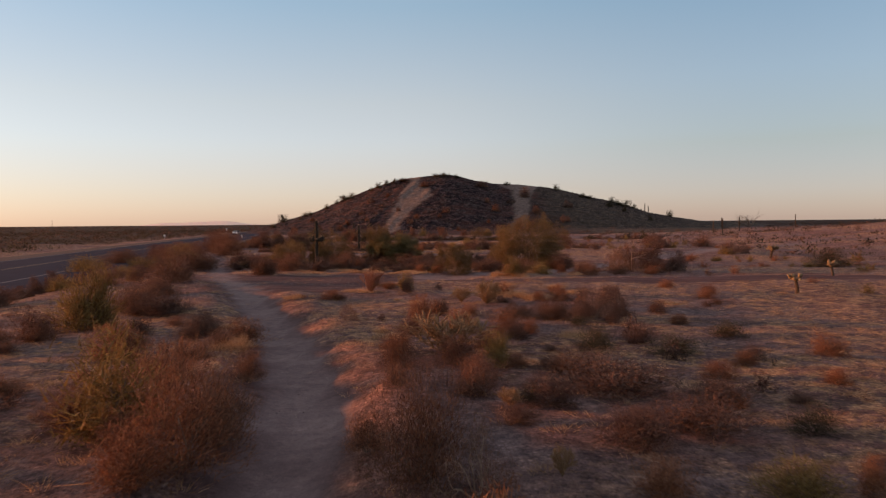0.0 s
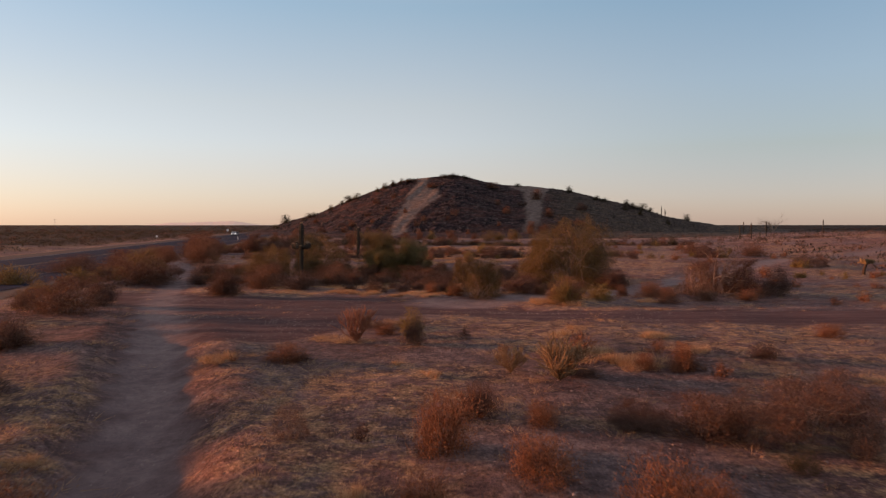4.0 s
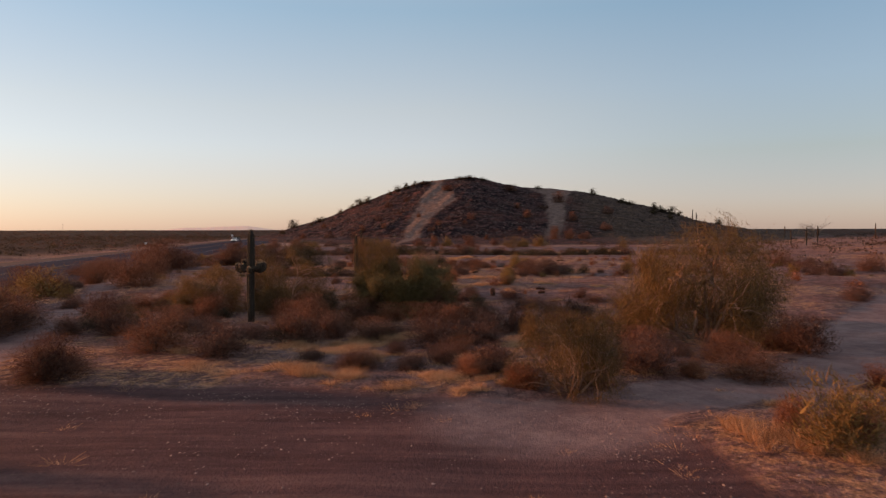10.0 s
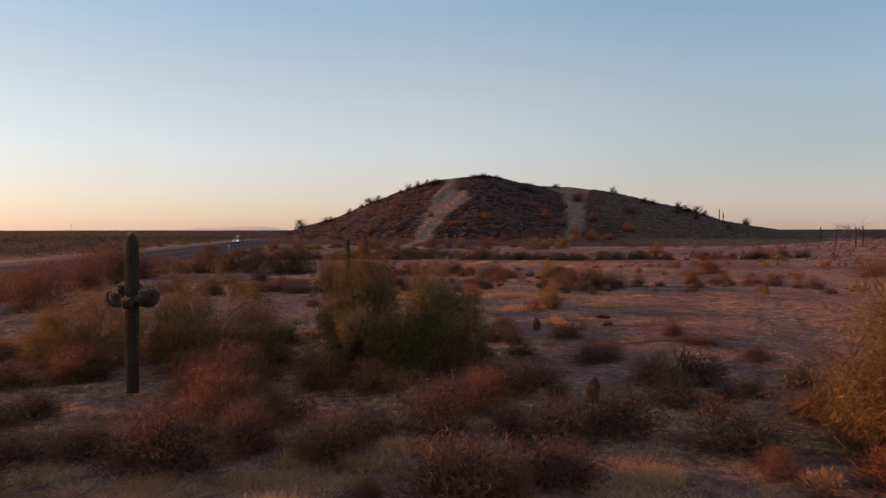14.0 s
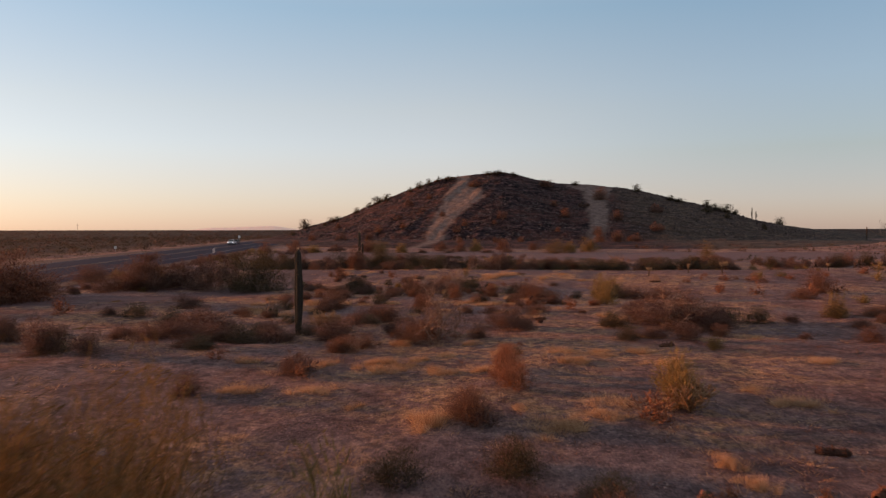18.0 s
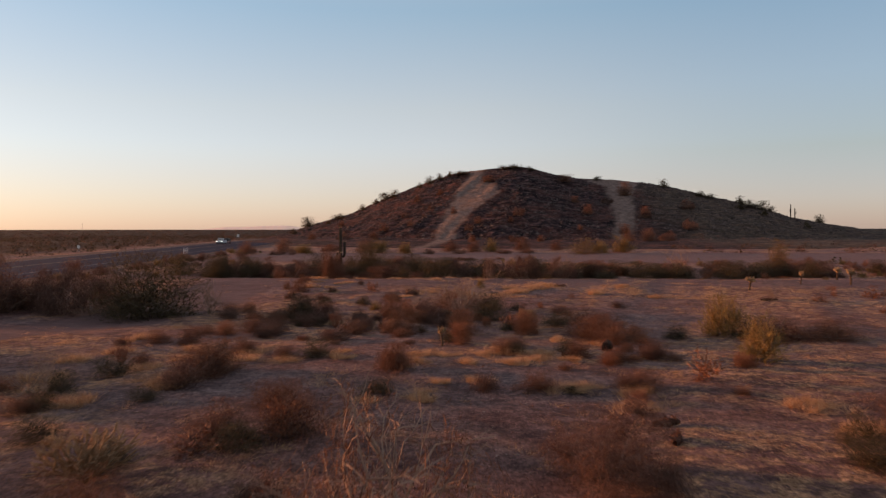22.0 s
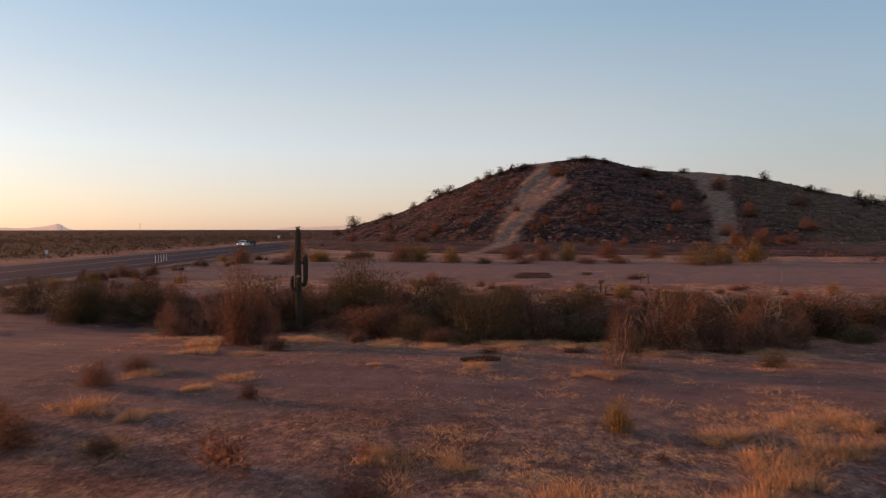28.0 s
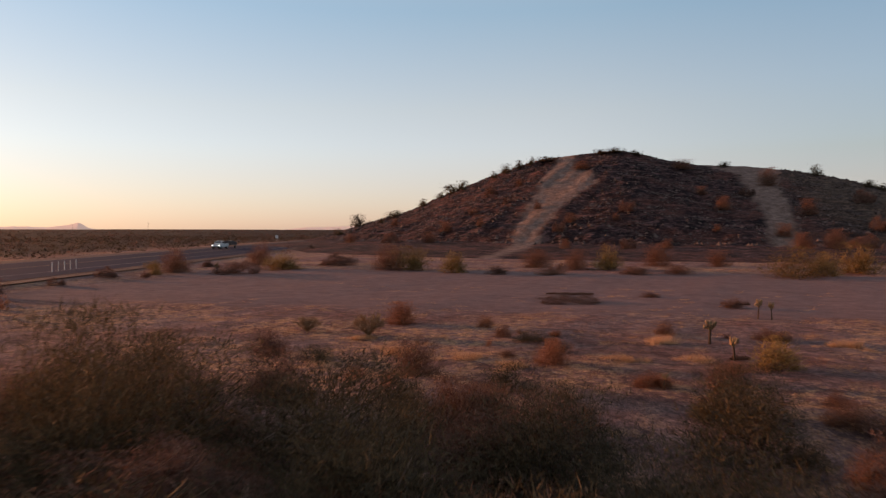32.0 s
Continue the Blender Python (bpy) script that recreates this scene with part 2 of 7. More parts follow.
# ---------------------------------------------------------------- materials
class Nodes:
    """Short hand for building one node material."""

    def __init__(self, name, rough=0.9, spec=0.2):
        self.m = bpy.data.materials.new(name)
        self.m.use_nodes = True
        self.t = self.m.node_tree
        self.b = self.t.nodes["Principled BSDF"]
        self.b.inputs["Roughness"].default_value = rough
        self.b.inputs["Specular IOR Level"].default_value = spec
        self.co = self.add("ShaderNodeTexCoord").outputs["Object"]

    def add(self, kind, **inputs):
        n = self.t.nodes.new(kind)
        for k, v in inputs.items():
            n.inputs[k].default_value = v
        return n

    def link(self, a, b):
        self.t.links.new(a, b)

    def noise(self, scale, detail=5.0, rough=0.6, stretch=None):
        n = self.add("ShaderNodeTexNoise", Scale=scale, Detail=detail, Roughness=rough)
        if stretch:
            mp = self.add("ShaderNodeMapping")
            mp.inputs["Scale"].default_value = stretch
            self.link(self.co, mp.inputs[0])
            self.link(mp.outputs[0], n.inputs["Vector"])
        else:
            self.link(self.co, n.inputs["Vector"])
        return n.outputs["Fac"]

    def ramp(self, fac, *stops):
        r = self.add("ShaderNodeValToRGB")
        el = r.color_ramp.elements
        while len(el) < len(stops):
            el.new(0.5)
        for e, (p, c) in zip(el, stops):
            e.position, e.color = p, (*c, 1)
        self.link(fac, r.inputs[0])
        return r.outputs[0]

    def mix(self, fac, a, b, mode="MIX"):
        n = self.t.nodes.new("ShaderNodeMix")
        n.data_type, n.blend_type = "RGBA", mode
        for sock, v in ((n.inputs[0], fac), (n.inputs[6], a), (n.inputs[7], b)):
            if hasattr(v, "is_output"):
                self.link(v, sock)
            elif isinstance(v, tuple):
                sock.default_value = (*v, 1)
            else:
                sock.default_value = v
        return n.outputs[2]

    def math(self, op, a, b=0.0):
        n = self.t.nodes.new("ShaderNodeMath")
        n.operation = op
        for sock, v in zip(n.inputs, (a, b)):
            if hasattr(v, "is_output"):
                self.link(v, sock)
            else:
                sock.default_value = v
        return n.outputs[0]

    def attr(self, name):
        n = self.t.nodes.new("ShaderNodeAttribute")
        n.attribute_name = name
        return n.outputs["Fac"]

    def island(self):
        return self.t.nodes.new("ShaderNodeNewGeometry").outputs["Random Per Island"]

    def each(self):
        return self.t.nodes.new("ShaderNodeObjectInfo").outputs["Random"]

    def bump(self, height, strength=0.5, dist=0.02):
        n = self.add("ShaderNodeBump", Strength=strength, Distance=dist)
        self.link(height, n.inputs["Height"])
        self.link(n.outputs[0], self.b.inputs["Normal"])

    def colour(self, c):
        if isinstance(c, tuple):
            self.b.inputs["Base Color"].default_value = (*c, 1)
        else:
            self.link(c, self.b.inputs["Base Color"])
        return self.m


def mat_ground():
    n = Nodes("desert_soil", 0.95, 0.05)
    big, mid, fine = n.noise(0.11, 4), n.noise(0.9, 6), n.noise(14, 6, 0.7)
    soil = n.ramp(mid, (0.3, (0.116, 0.059, 0.053)), (0.5, (0.182, 0.096, 0.083)), (0.72, (0.29, 0.16, 0.134)))
    soil = n.mix(n.ramp(big, (0.42, (0, 0, 0)), (0.62, (1, 1, 1))), soil, n.ramp(mid, (0.3, (0.128, 0.083, 0.082)), (0.7, (0.25, 0.166, 0.156))))
    straw = n.ramp(n.noise(1.9, 7, 0.8), (0.47, (0, 0, 0)), (0.56, (1, 1, 1)))
    soil = n.mix(n.math("MULTIPLY", straw, n.attr("grass")), soil, n.ramp(fine, (0.3, (0.30, 0.155, 0.088)), (0.7, (0.56, 0.32, 0.18))))
    streak = n.noise(0.8, 5, 0.6, (0.25, 2.2, 1.0))
    dirt = n.ramp(streak, (0.34, (0.062, 0.032, 0.031)), (0.52, (0.089, 0.047, 0.045)), (0.72, (0.134, 0.074, 0.067)))
    pale = n.ramp(n.noise(0.9, 6, 0.65), (0.32, (0.14, 0.09, 0.086)), (0.7, (0.235, 0.16, 0.148)))
    # bare rosy earth, its colour brightened to paint low sun on the bank
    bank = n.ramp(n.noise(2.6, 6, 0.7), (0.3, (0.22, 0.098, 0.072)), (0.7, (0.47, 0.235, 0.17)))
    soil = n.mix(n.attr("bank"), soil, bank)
    worn = n.ramp(n.math("ADD", n.attr("trail"), n.math("MULTIPLY", n.math("SUBTRACT", n.noise(1.1, 6, 0.75), 0.5), 0.8)), (0.4, (0, 0, 0)), (0.75, (1, 1, 1)))
    c = n.mix(worn, soil, n.mix(n.attr("pale"), dirt, pale))
    rough_land = n.math("SUBTRACT", 1.0, n.math("MULTIPLY", worn, 0.68))
    grit = n.ramp(fine, (0.36, (0.5, 0.5, 0.5)), (0.55, (1, 1, 1)), (0.75, (1.35, 1.32, 1.28)))
    c = n.mix(n.math("MULTIPLY", rough_land, 0.85), c, grit, "MULTIPLY")
    patch = n.ramp(n.noise(3.2, 5, 0.75), (0.36, (0.5, 0.5, 0.51)), (0.5, (0.95, 0.95, 0.95)), (0.64, (1.5, 1.45, 1.38)))
    c = n.mix(n.math("MULTIPLY", rough_land, 0.85), c, patch, "MULTIPLY")
    cells = n.t.nodes.new("ShaderNodeTexVoronoi")
    cells.inputs["Scale"].default_value = 15
    n.link(n.co, cells.inputs["Vector"])
    bits = n.t.nodes.new("ShaderNodeSeparateColor")
    n.link(cells.outputs["Color"], bits.inputs[0])
    stone = n.ramp(bits.outputs[0], (0.0, (0.5, 0.48, 0.5)), (0.55, (0.95, 0.94, 0.94)), (0.85, (1.25, 1.25, 1.28)), (1.0, (1.9, 1.85, 1.85)))
    strewn = n.math("MULTIPLY", n.ramp(n.noise(0.35, 5, 0.7), (0.4, (0.3, 0.3, 0.3)), (0.62, (1, 1, 1))), rough_land)
    strewn = n.math("MULTIPLY", strewn, n.ramp(cells.outputs["Distance"], (0.35, (1, 1, 1)), (0.6, (0, 0, 0))))
    c = n.mix(strewn, c, n.mix(1.0, c, stone, "MULTIPLY"))
    bush = n.ramp(n.noise(0.05, 8, 0.8, (1.0, 0.4, 1.0)), (0.38, (0.015, 0.011, 0.0085)), (0.55, (0.028, 0.0185, 0.0135)), (0.70, (0.06, 0.038, 0.029)))
    c = n.mix(n.attr("scrub"), c, bush)
    relief = n.math("ADD", n.math("ADD", n.math("MULTIPLY", mid, 0.6), n.math("MULTIPLY", fine, 0.55)), n.math("MULTIPLY", cells.outputs["Distance"], -0.2))
    n.bump(n.math("MULTIPLY", relief, rough_land), 1.0, 0.26)
    return n.colour(c)


def mat_hill():
    n = Nodes("dark_rocky_slope", 0.95, 0.08)
    big, mid, fine = n.noise(0.06, 4), n.noise(0.4, 8, 0.72), n.noise(1.6, 7, 0.75, (1.0, 1.0, 3.5))
    rock = n.ramp(mid, (0.38, (0.007, 0.004, 0.005)), (0.5, (0.026, 0.0135, 0.0135)), (0.62, (0.10, 0.054, 0.05)))
    rock = n.mix(n.ramp(big, (0.45, (0, 0, 0)), (0.6, (1, 1, 1))), rock, n.ramp(mid, (0.35, (0.03, 0.0125, 0.011)), (0.65, (0.105, 0.046, 0.036))))
    rock = n.mix(n.attr("east"), rock, n.ramp(mid, (0.32, (0.032, 0.022, 0.016)), (0.66, (0.105, 0.07, 0.05))))
    rock = n.mix(0.9, rock, n.ramp(fine, (0.36, (0.2, 0.2, 0.2)), (0.52, (1, 1, 1)), (0.68, (1.7, 1.6, 1.55))), "MULTIPLY")
    strata = n.noise(0.5, 6, 0.7, (0.35, 0.35, 5.0))
    rock = n.mix(0.75, rock, n.ramp(strata, (0.38, (0.4, 0.4, 0.42)), (0.5, (1, 1, 1)), (0.64, (1.7, 1.55, 1.5))), "MULTIPLY")
    soil = n.ramp(n.noise(0.5, 8, 0.8), (0.32, (0.072, 0.044, 0.036)), (0.5, (0.145, 0.096, 0.078)), (0.7, (0.25, 0.175, 0.145)))
    n.bump(n.math("ADD", mid, n.math("MULTIPLY", fine, 0.6)), 1.0, 0.55)
    return n.colour(n.mix(n.attr("scar"), rock, soil))


def mat_leaf(name, dark, mid, light, through=0.25):
    """Small leaves or dry twigs, each one a little different."""
    n = Nodes(name, 0.75, 0.15)
    a = n.math("ADD", n.math("MULTIPLY", n.island(), 0.75), n.math("MULTIPLY", n.each(), 0.25))
    c = n.ramp(a, (0.1, dark), (0.5, mid), (0.92, light))
    n.colour(c)
    tr = n.add("ShaderNodeBsdfTranslucent")
    n.link(c, tr.inputs[0])
    mx = n.add("ShaderNodeMixShader", Fac=through)
    n.link(n.b.outputs[0], mx.inputs[1])
    n.link(tr.outputs[0], mx.inputs[2])
    n.link(mx.outputs[0], n.t.nodes["Material Output"].inputs[0])
    return n.m


def mat_plain(name, dark, light, scale=6.0, rough=0.8, spec=0.25, bump=0.4, dist=0.01, stretch=None, metal=0.0):
    n = Nodes(name, rough, spec)
    f = n.noise(scale, 6, 0.65, stretch)
    g = n.math("ADD", n.math("MULTIPLY", f, 0.8), n.math("MULTIPLY", n.each(), 0.2))
    n.b.inputs["Metallic"].default_value = metal
    if bump:
        n.bump(f, bump, dist)
    return n.colour(n.ramp(g, (0.3, dark), (0.7, light)))


def mat_stone(name, dark, light):
    n = Nodes(name, 0.9, 0.2)
    f = n.noise(9, 5, 0.7)
    a = n.math("ADD", n.math("MULTIPLY", n.island(), 0.8), n.math("MULTIPLY", f, 0.25))
    return n.colour(n.ramp(a, (0.1, dark), (0.95, light)))


SOIL, SLOPE = mat_ground(), mat_hill()
CREOSOTE = mat_leaf("creosote_leaf", (0.10, 0.06, 0.022), (0.17, 0.10, 0.035), (0.26, 0.17, 0.06))
BURSAGE = mat_leaf("bursage_twig", (0.09, 0.036, 0.022), (0.18, 0.072, 0.038), (0.325, 0.138, 0.07))
RUSTTWIG = mat_leaf("rusty_twig", (0.06, 0.027, 0.019), (0.125, 0.056, 0.034), (0.215, 0.10, 0.056))
GREYBUSH = mat_leaf("dry_grey_twig", (0.05, 0.026, 0.02), (0.10, 0.051, 0.038), (0.18, 0.092, 0.063))
PALOVERDE = mat_leaf("palo_verde_twig", (0.058, 0.037, 0.016), (0.12, 0.074, 0.029), (0.21, 0.128, 0.049), 0.35)
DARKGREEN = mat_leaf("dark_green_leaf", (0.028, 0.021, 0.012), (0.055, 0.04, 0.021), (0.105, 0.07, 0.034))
OLIVE = mat_leaf("olive_palo_verde_twig", (0.074, 0.057, 0.024), (0.145, 0.106, 0.043), (0.25, 0.174, 0.07), 0.4)
FARSCRUB = mat_leaf("far_scrub", (0.026, 0.018, 0.012), (0.052, 0.033, 0.022), (0.09, 0.056, 0.036), 0.1)
STRAW = mat_leaf("dry_grass", (0.22, 0.113, 0.056), (0.40, 0.222, 0.115), (0.62, 0.40, 0.24), 0.35)
BARK = mat_plain("grey_brown_bark", (0.07, 0.045, 0.035), (0.17, 0.12, 0.09), 14, 0.9, 0.15, 0.6)
PALEBARK = mat_plain("weathered_bare_wood", (0.14, 0.085, 0.06), (0.30, 0.195, 0.14), 14, 0.9, 0.15, 0.5)
CACTUS = mat_plain("saguaro_skin", (0.024, 0.0175, 0.0125), (0.06, 0.043, 0.03), 5, 0.7, 0.15, 0.3)
SPINE = mat_leaf("pale_cactus_spines", (0.19, 0.12, 0.07), (0.31, 0.205, 0.115), (0.46, 0.32, 0.19), 0.2)
CHOLLA = mat_plain("cholla_joint", (0.115, 0.062, 0.031), (0.27, 0.152, 0.075), 20, 0.8, 0.2, 0.5)
DARKCHOLLA = mat_plain("dead_cholla_stem", (0.035, 0.022, 0.016), (0.09, 0.055, 0.035), 14, 0.9, 0.1, 0.5)
DEADWOOD = mat_plain("rotten_red_brown_wood", (0.03, 0.015, 0.011), (0.13, 0.058, 0.036), 22, 0.95, 0.05, 0.9, 0.03)
TEDDY = mat_plain("teddy_cholla_joint", (0.12, 0.075, 0.042), (0.27, 0.18, 0.10), 30, 0.85, 0.1, 0.5)
REDJOINT = mat_plain("reddish_cholla_joint", (0.14, 0.05, 0.03), (0.30, 0.12, 0.07), 20, 0.8, 0.2, 0.5)
REDSPINE = mat_leaf("red_barrel_spines", (0.16, 0.05, 0.03), (0.28, 0.10, 0.06), (0.42, 0.2, 0.12), 0.1)
PEBBLE = mat_stone("pale_gravel", (0.075, 0.047, 0.042), (0.32, 0.22, 0.188))
BOULDER = mat_stone("varnished_basalt", (0.02, 0.0135, 0.012), (0.12, 0.08, 0.068))
ASPHALT = mat_plain("asphalt", (0.010, 0.014, 0.029), (0.018, 0.024, 0.045), 0.5, 0.95, 0.03, 0.3, 0.01)
PAINT_W = mat_plain("worn_white_road_paint", (0.12, 0.12, 0.13), (0.22, 0.22, 0.23), 3, 0.9, 0.05)
PAINT_Y = mat_plain("worn_yellow_road_paint", (0.10, 0.075, 0.035), (0.17, 0.12, 0.05), 3, 0.7)
VERGE = mat_plain("pale_gravel_verge", (0.048, 0.028, 0.023), (0.085, 0.051, 0.042), 1.2, 0.95, 0.1, 0.6, 0.03)
STEEL = mat_plain("galvanised_steel", (0.30, 0.30, 0.30), (0.45, 0.45, 0.45), 8, 0.5, 0.4, 0.1, 0.002, None, 0.6)
WHITE = mat_plain("white_plastic", (0.42, 0.42, 0.41), (0.58, 0.58, 0.57), 5, 0.5, 0.4, 0.0)
CARWHITE = mat_plain("white_car_paint", (0.50, 0.50, 0.50), (0.58, 0.58, 0.58), 2, 0.25, 0.5, 0.0)
RUBBER = mat_plain("tyre_rubber", (0.015, 0.015, 0.015), (0.03, 0.03, 0.03), 9, 0.85)
GLASS = mat_plain("dark_window_glass", (0.01, 0.012, 0.015), (0.02, 0.022, 0.026), 1, 0.06, 0.6, 0.0)
DARKMETAL = mat_plain("dark_painted_metal", (0.02, 0.02, 0.022), (0.04, 0.04, 0.042), 5, 0.5, 0.4, 0.0)


def mat_glow(name, c, power):
    n = Nodes(name)
    n.colour(c)
    n.b.inputs["Emission Color"].default_value = (*c, 1)
    n.b.inputs["Emission Strength"].default_value = power
    return n.m


HEADLIGHT = mat_glow("lit_headlight", (1.0, 0.93, 0.8), 1.6)
HAZE = mat_glow("hazy_distance", (0.46, 0.325, 0.26), 0.30)


# ---------------------------------------------------------------- mesh helpers
def mesh_from(name, verts, faces, mat, smooth=False, attrs=None):
    """A mesh from arrays: verts n x 3, faces m x 3 or m x 4."""
    verts, faces = np.asarray(verts, np.float32), np.asarray(faces, np.int32)
    me = bpy.data.meshes.new(name)
    k = faces.shape[1]
    me.vertices.add(len(verts))
    me.vertices.foreach_set("co", verts.ravel())
    me.loops.add(faces.size)
    me.loops.foreach_set("vertex_index", faces.ravel())
    me.polygons.add(len(faces))
    me.polygons.foreach_set("loop_start", np.arange(0, faces.size, k, dtype=np.int32))
    me.polygons.foreach_set("use_smooth", np.full(len(faces), smooth))
    for key, values in (attrs or {}).items():
        me.attributes.new(key, "FLOAT", "POINT").data.foreach_set("value", np.asarray(values, np.float32))
    me.update(calc_edges=True)
    me.validate()
    me.materials.append(mat)
    return me


def part(name, bm, mat, parent, label=""):
    """Links a bmesh as one mesh object under a thing or part."""
    me = bpy.data.meshes.new(name)
    bm.to_mesh(me)
    bm.free()
    me.materials.append(mat)
    return put(name, me, parent, label)


def put(name, me, parent, label=""):
    ob = new(name, me)
    ob.parent = parent
    return tagged(ob, label)


def box(bm, x, y, z, sx, sy, sz, bevel=0.0, rot=None):
    """A box with its middle at x, y, z."""
    m = Matrix.LocRotScale((x, y, z), rot, (sx, sy, sz))
    got = bmesh.ops.create_cube(bm, size=1, matrix=m)
    if bevel:
        edges = list({e for v in got["verts"] for e in v.link_edges})
        bmesh.ops.bevel(bm, geom=edges, offset=bevel, segments=2, affect="EDGES")
    return bm


def rod(bm, a, b, r1, r2, n=8):
    a, b = Vector(a), Vector(b)
    m = Matrix.Translation((a + b) / 2) @ (b - a).to_track_quat("Z", "Y").to_matrix().to_4x4()
    bmesh.ops.create_cone(bm, cap_ends=True, segments=n, radius1=r1, radius2=r2, depth=(b - a).length, matrix=m)
    return bm


class Geo:
    """Collects triangles."""

    def __init__(self):
        self.v, self.f, self.n = [], [], 0

    def add(self, v, f):
        v, f = np.asarray(v, float).reshape(-1, 3), np.asarray(f, int).reshape(-1, 3)
        self.v.append(v)
        self.f.append(f + self.n)
        self.n += len(v)

    def tube(self, pts, radii, n=4, cap=False):
        pts = np.asarray(pts, float)
        d = np.gradient(pts, axis=0)
        d /= np.linalg.norm(d, axis=1)[:, None] + 1e-9
        ref = np.array([0.31, 0.17, 0.93]) if abs(d[0][2]) < 0.9 else np.array([1.0, 0.1, 0.0])
        u = np.cross(d, ref)
        u /= np.linalg.norm(u, axis=1)[:, None] + 1e-9
        w = np.cross(d, u)
        a = np.arange(n) * 2 * math.pi / n
        ring = np.cos(a)[None, :, None] * u[:, None] + np.sin(a)[None, :, None] * w[:, None]
        v = pts[:, None] + ring * np.asarray(radii, float)[:, None, None]
        f = []
        for i in range(len(pts) - 1):
            for j in range(n):
                p, q = i * n + j, i * n + (j + 1) % n
                f += [(p, q, q + n), (p, q + n, p + n)]
        v = v.reshape(-1, 3)
        if cap:
            v = np.vstack([v, pts[-1] + d[-1] * radii[-1] * 0.7])
            k, top = len(pts) * n, (len(pts) - 1) * n
            f += [(top + j, top + (j + 1) % n, k) for j in range(n)]
        self.add(v, f)

    def blades(self, base, tip, width, rng):
        """Thin triangles from base to tip."""
        d = tip - base
        s = np.cross(d, rng.normal(size=d.shape))
        s *= (np.asarray(width).reshape(-1, 1) / 2) / (np.linalg.norm(s, axis=1)[:, None] + 1e-9)
        v = np.stack([base - s, base + s, tip], 1)
        self.add(v.reshape(-1, 3), np.arange(len(base) * 3))

    def leaves(self, at, size, rng, flat=0.0):
        """Small four-sided leaves at given places."""
        n = len(at)
        a, b = rng.normal(size=(n, 3)), rng.normal(size=(n, 3))
        a[:, 2] *= 1 - flat
        b[:, 2] *= 1 - flat
        a /= np.linalg.norm(a, axis=1)[:, None]
        b = np.cross(a, b)
        b /= np.linalg.norm(b, axis=1)[:, None] + 1e-9
        size = np.asarray(size).reshape(-1, 1)
        a, b = a * size, b * size * 0.45
        v = np.stack([at - a, at + b, at + a, at - b], 1).reshape(-1, 3)
        i = np.arange(n)[:, None] * 4
        self.add(v, np.concatenate([i + [0, 1, 2], i + [0, 2, 3]]))

    def mesh(self, name, mat, smooth=False):
        return mesh_from(name, np.vstack(self.v), np.vstack(self.f), mat, smooth)


def grid_mesh(name, xs, ys, height, mat, attrs, holes=None):
    X, Y = np.meshgrid(xs, ys)
    Z = height(X, Y)
    nx, ny = len(xs), len(ys)
    i = (np.arange(ny - 1)[:, None] * nx + np.arange(nx - 1)[None]).ravel()
    f = np.stack([i, i + 1, i + nx + 1, i + nx], 1)
    return mesh_from(name, np.stack([X, Y, Z], -1).reshape(-1, 3), f, mat, True, {k: fn(X, Y).ravel() for k, fn in attrs.items()})


def spread(lo, hi, step, out_lo, out_hi):
    """Even steps between lo and hi, ever longer ones out to the ends."""
    mid = list(np.arange(lo, hi + step / 2, step))
    a, b, s = [], [], step
    p = hi
    while p < out_hi:
        s *= 1.16
        p += s
        b.append(min(p, out_hi))
    s, p = step, lo
    while p > out_lo:
        s *= 1.16
        p -= s
        a.append(max(p, out_lo))
    return np.array(a[::-1] + mid + b)


# ---------------------------------------------------------------- ground, hill, highway
def grass_mask(x, y):
    g = ramp(wave(x, y, 31, 0.7) + 0.7 * wave(x, y, 12, 2.1) + 0.4 * wave(x, y, 5, 4.0) + 0.5 * ramp(x, 2, 8) * (1 - ramp(y, 34, 44)), -0.35, 0.5)
    return g * (1 - trail_mask(x, y))


def scrub_mask(x, y):
    """Where scrub closes over the far plain."""
    west = ramp(road_x(y) - x + 3 * wave(x, y, 17, 0.6), 12, 40)
    return np.maximum(west * 0.95, ramp(np.hypot(x, y - 100), 230, 420))


def pale_mask(x, y):
    foot = 1 - ramp(seg_dist(x, y, FOOTPATH) + 0.2 * wave(x, y, 3.0, 1.0), 0.7, 1.2)
    return np.clip(np.maximum(np.maximum(foot, 0.35 * ramp(y, 100, 125) + 0.2 * ramp(y, 185, 200)), 1 - ramp(seg_dist(x, y, BRANCH), 1.8, 3.5)), 0, 1)


def lit_bank_mask(x, y):
    """Bare rosy earth on the east bank of the footpath and in scattered spots, low sun on the bank painted in."""
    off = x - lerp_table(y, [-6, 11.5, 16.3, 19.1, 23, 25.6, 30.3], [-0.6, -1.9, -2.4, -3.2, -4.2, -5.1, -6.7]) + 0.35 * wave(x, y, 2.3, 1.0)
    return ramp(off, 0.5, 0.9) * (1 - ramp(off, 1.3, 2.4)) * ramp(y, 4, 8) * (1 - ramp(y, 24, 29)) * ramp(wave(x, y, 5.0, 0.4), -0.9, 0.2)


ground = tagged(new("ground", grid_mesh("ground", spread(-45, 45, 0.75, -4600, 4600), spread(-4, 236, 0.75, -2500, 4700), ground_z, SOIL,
                                        {"trail": trail_mask, "grass": grass_mask, "pale": pale_mask, "scrub": scrub_mask, "bank": lit_bank_mask})),
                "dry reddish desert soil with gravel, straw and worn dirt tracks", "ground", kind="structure")

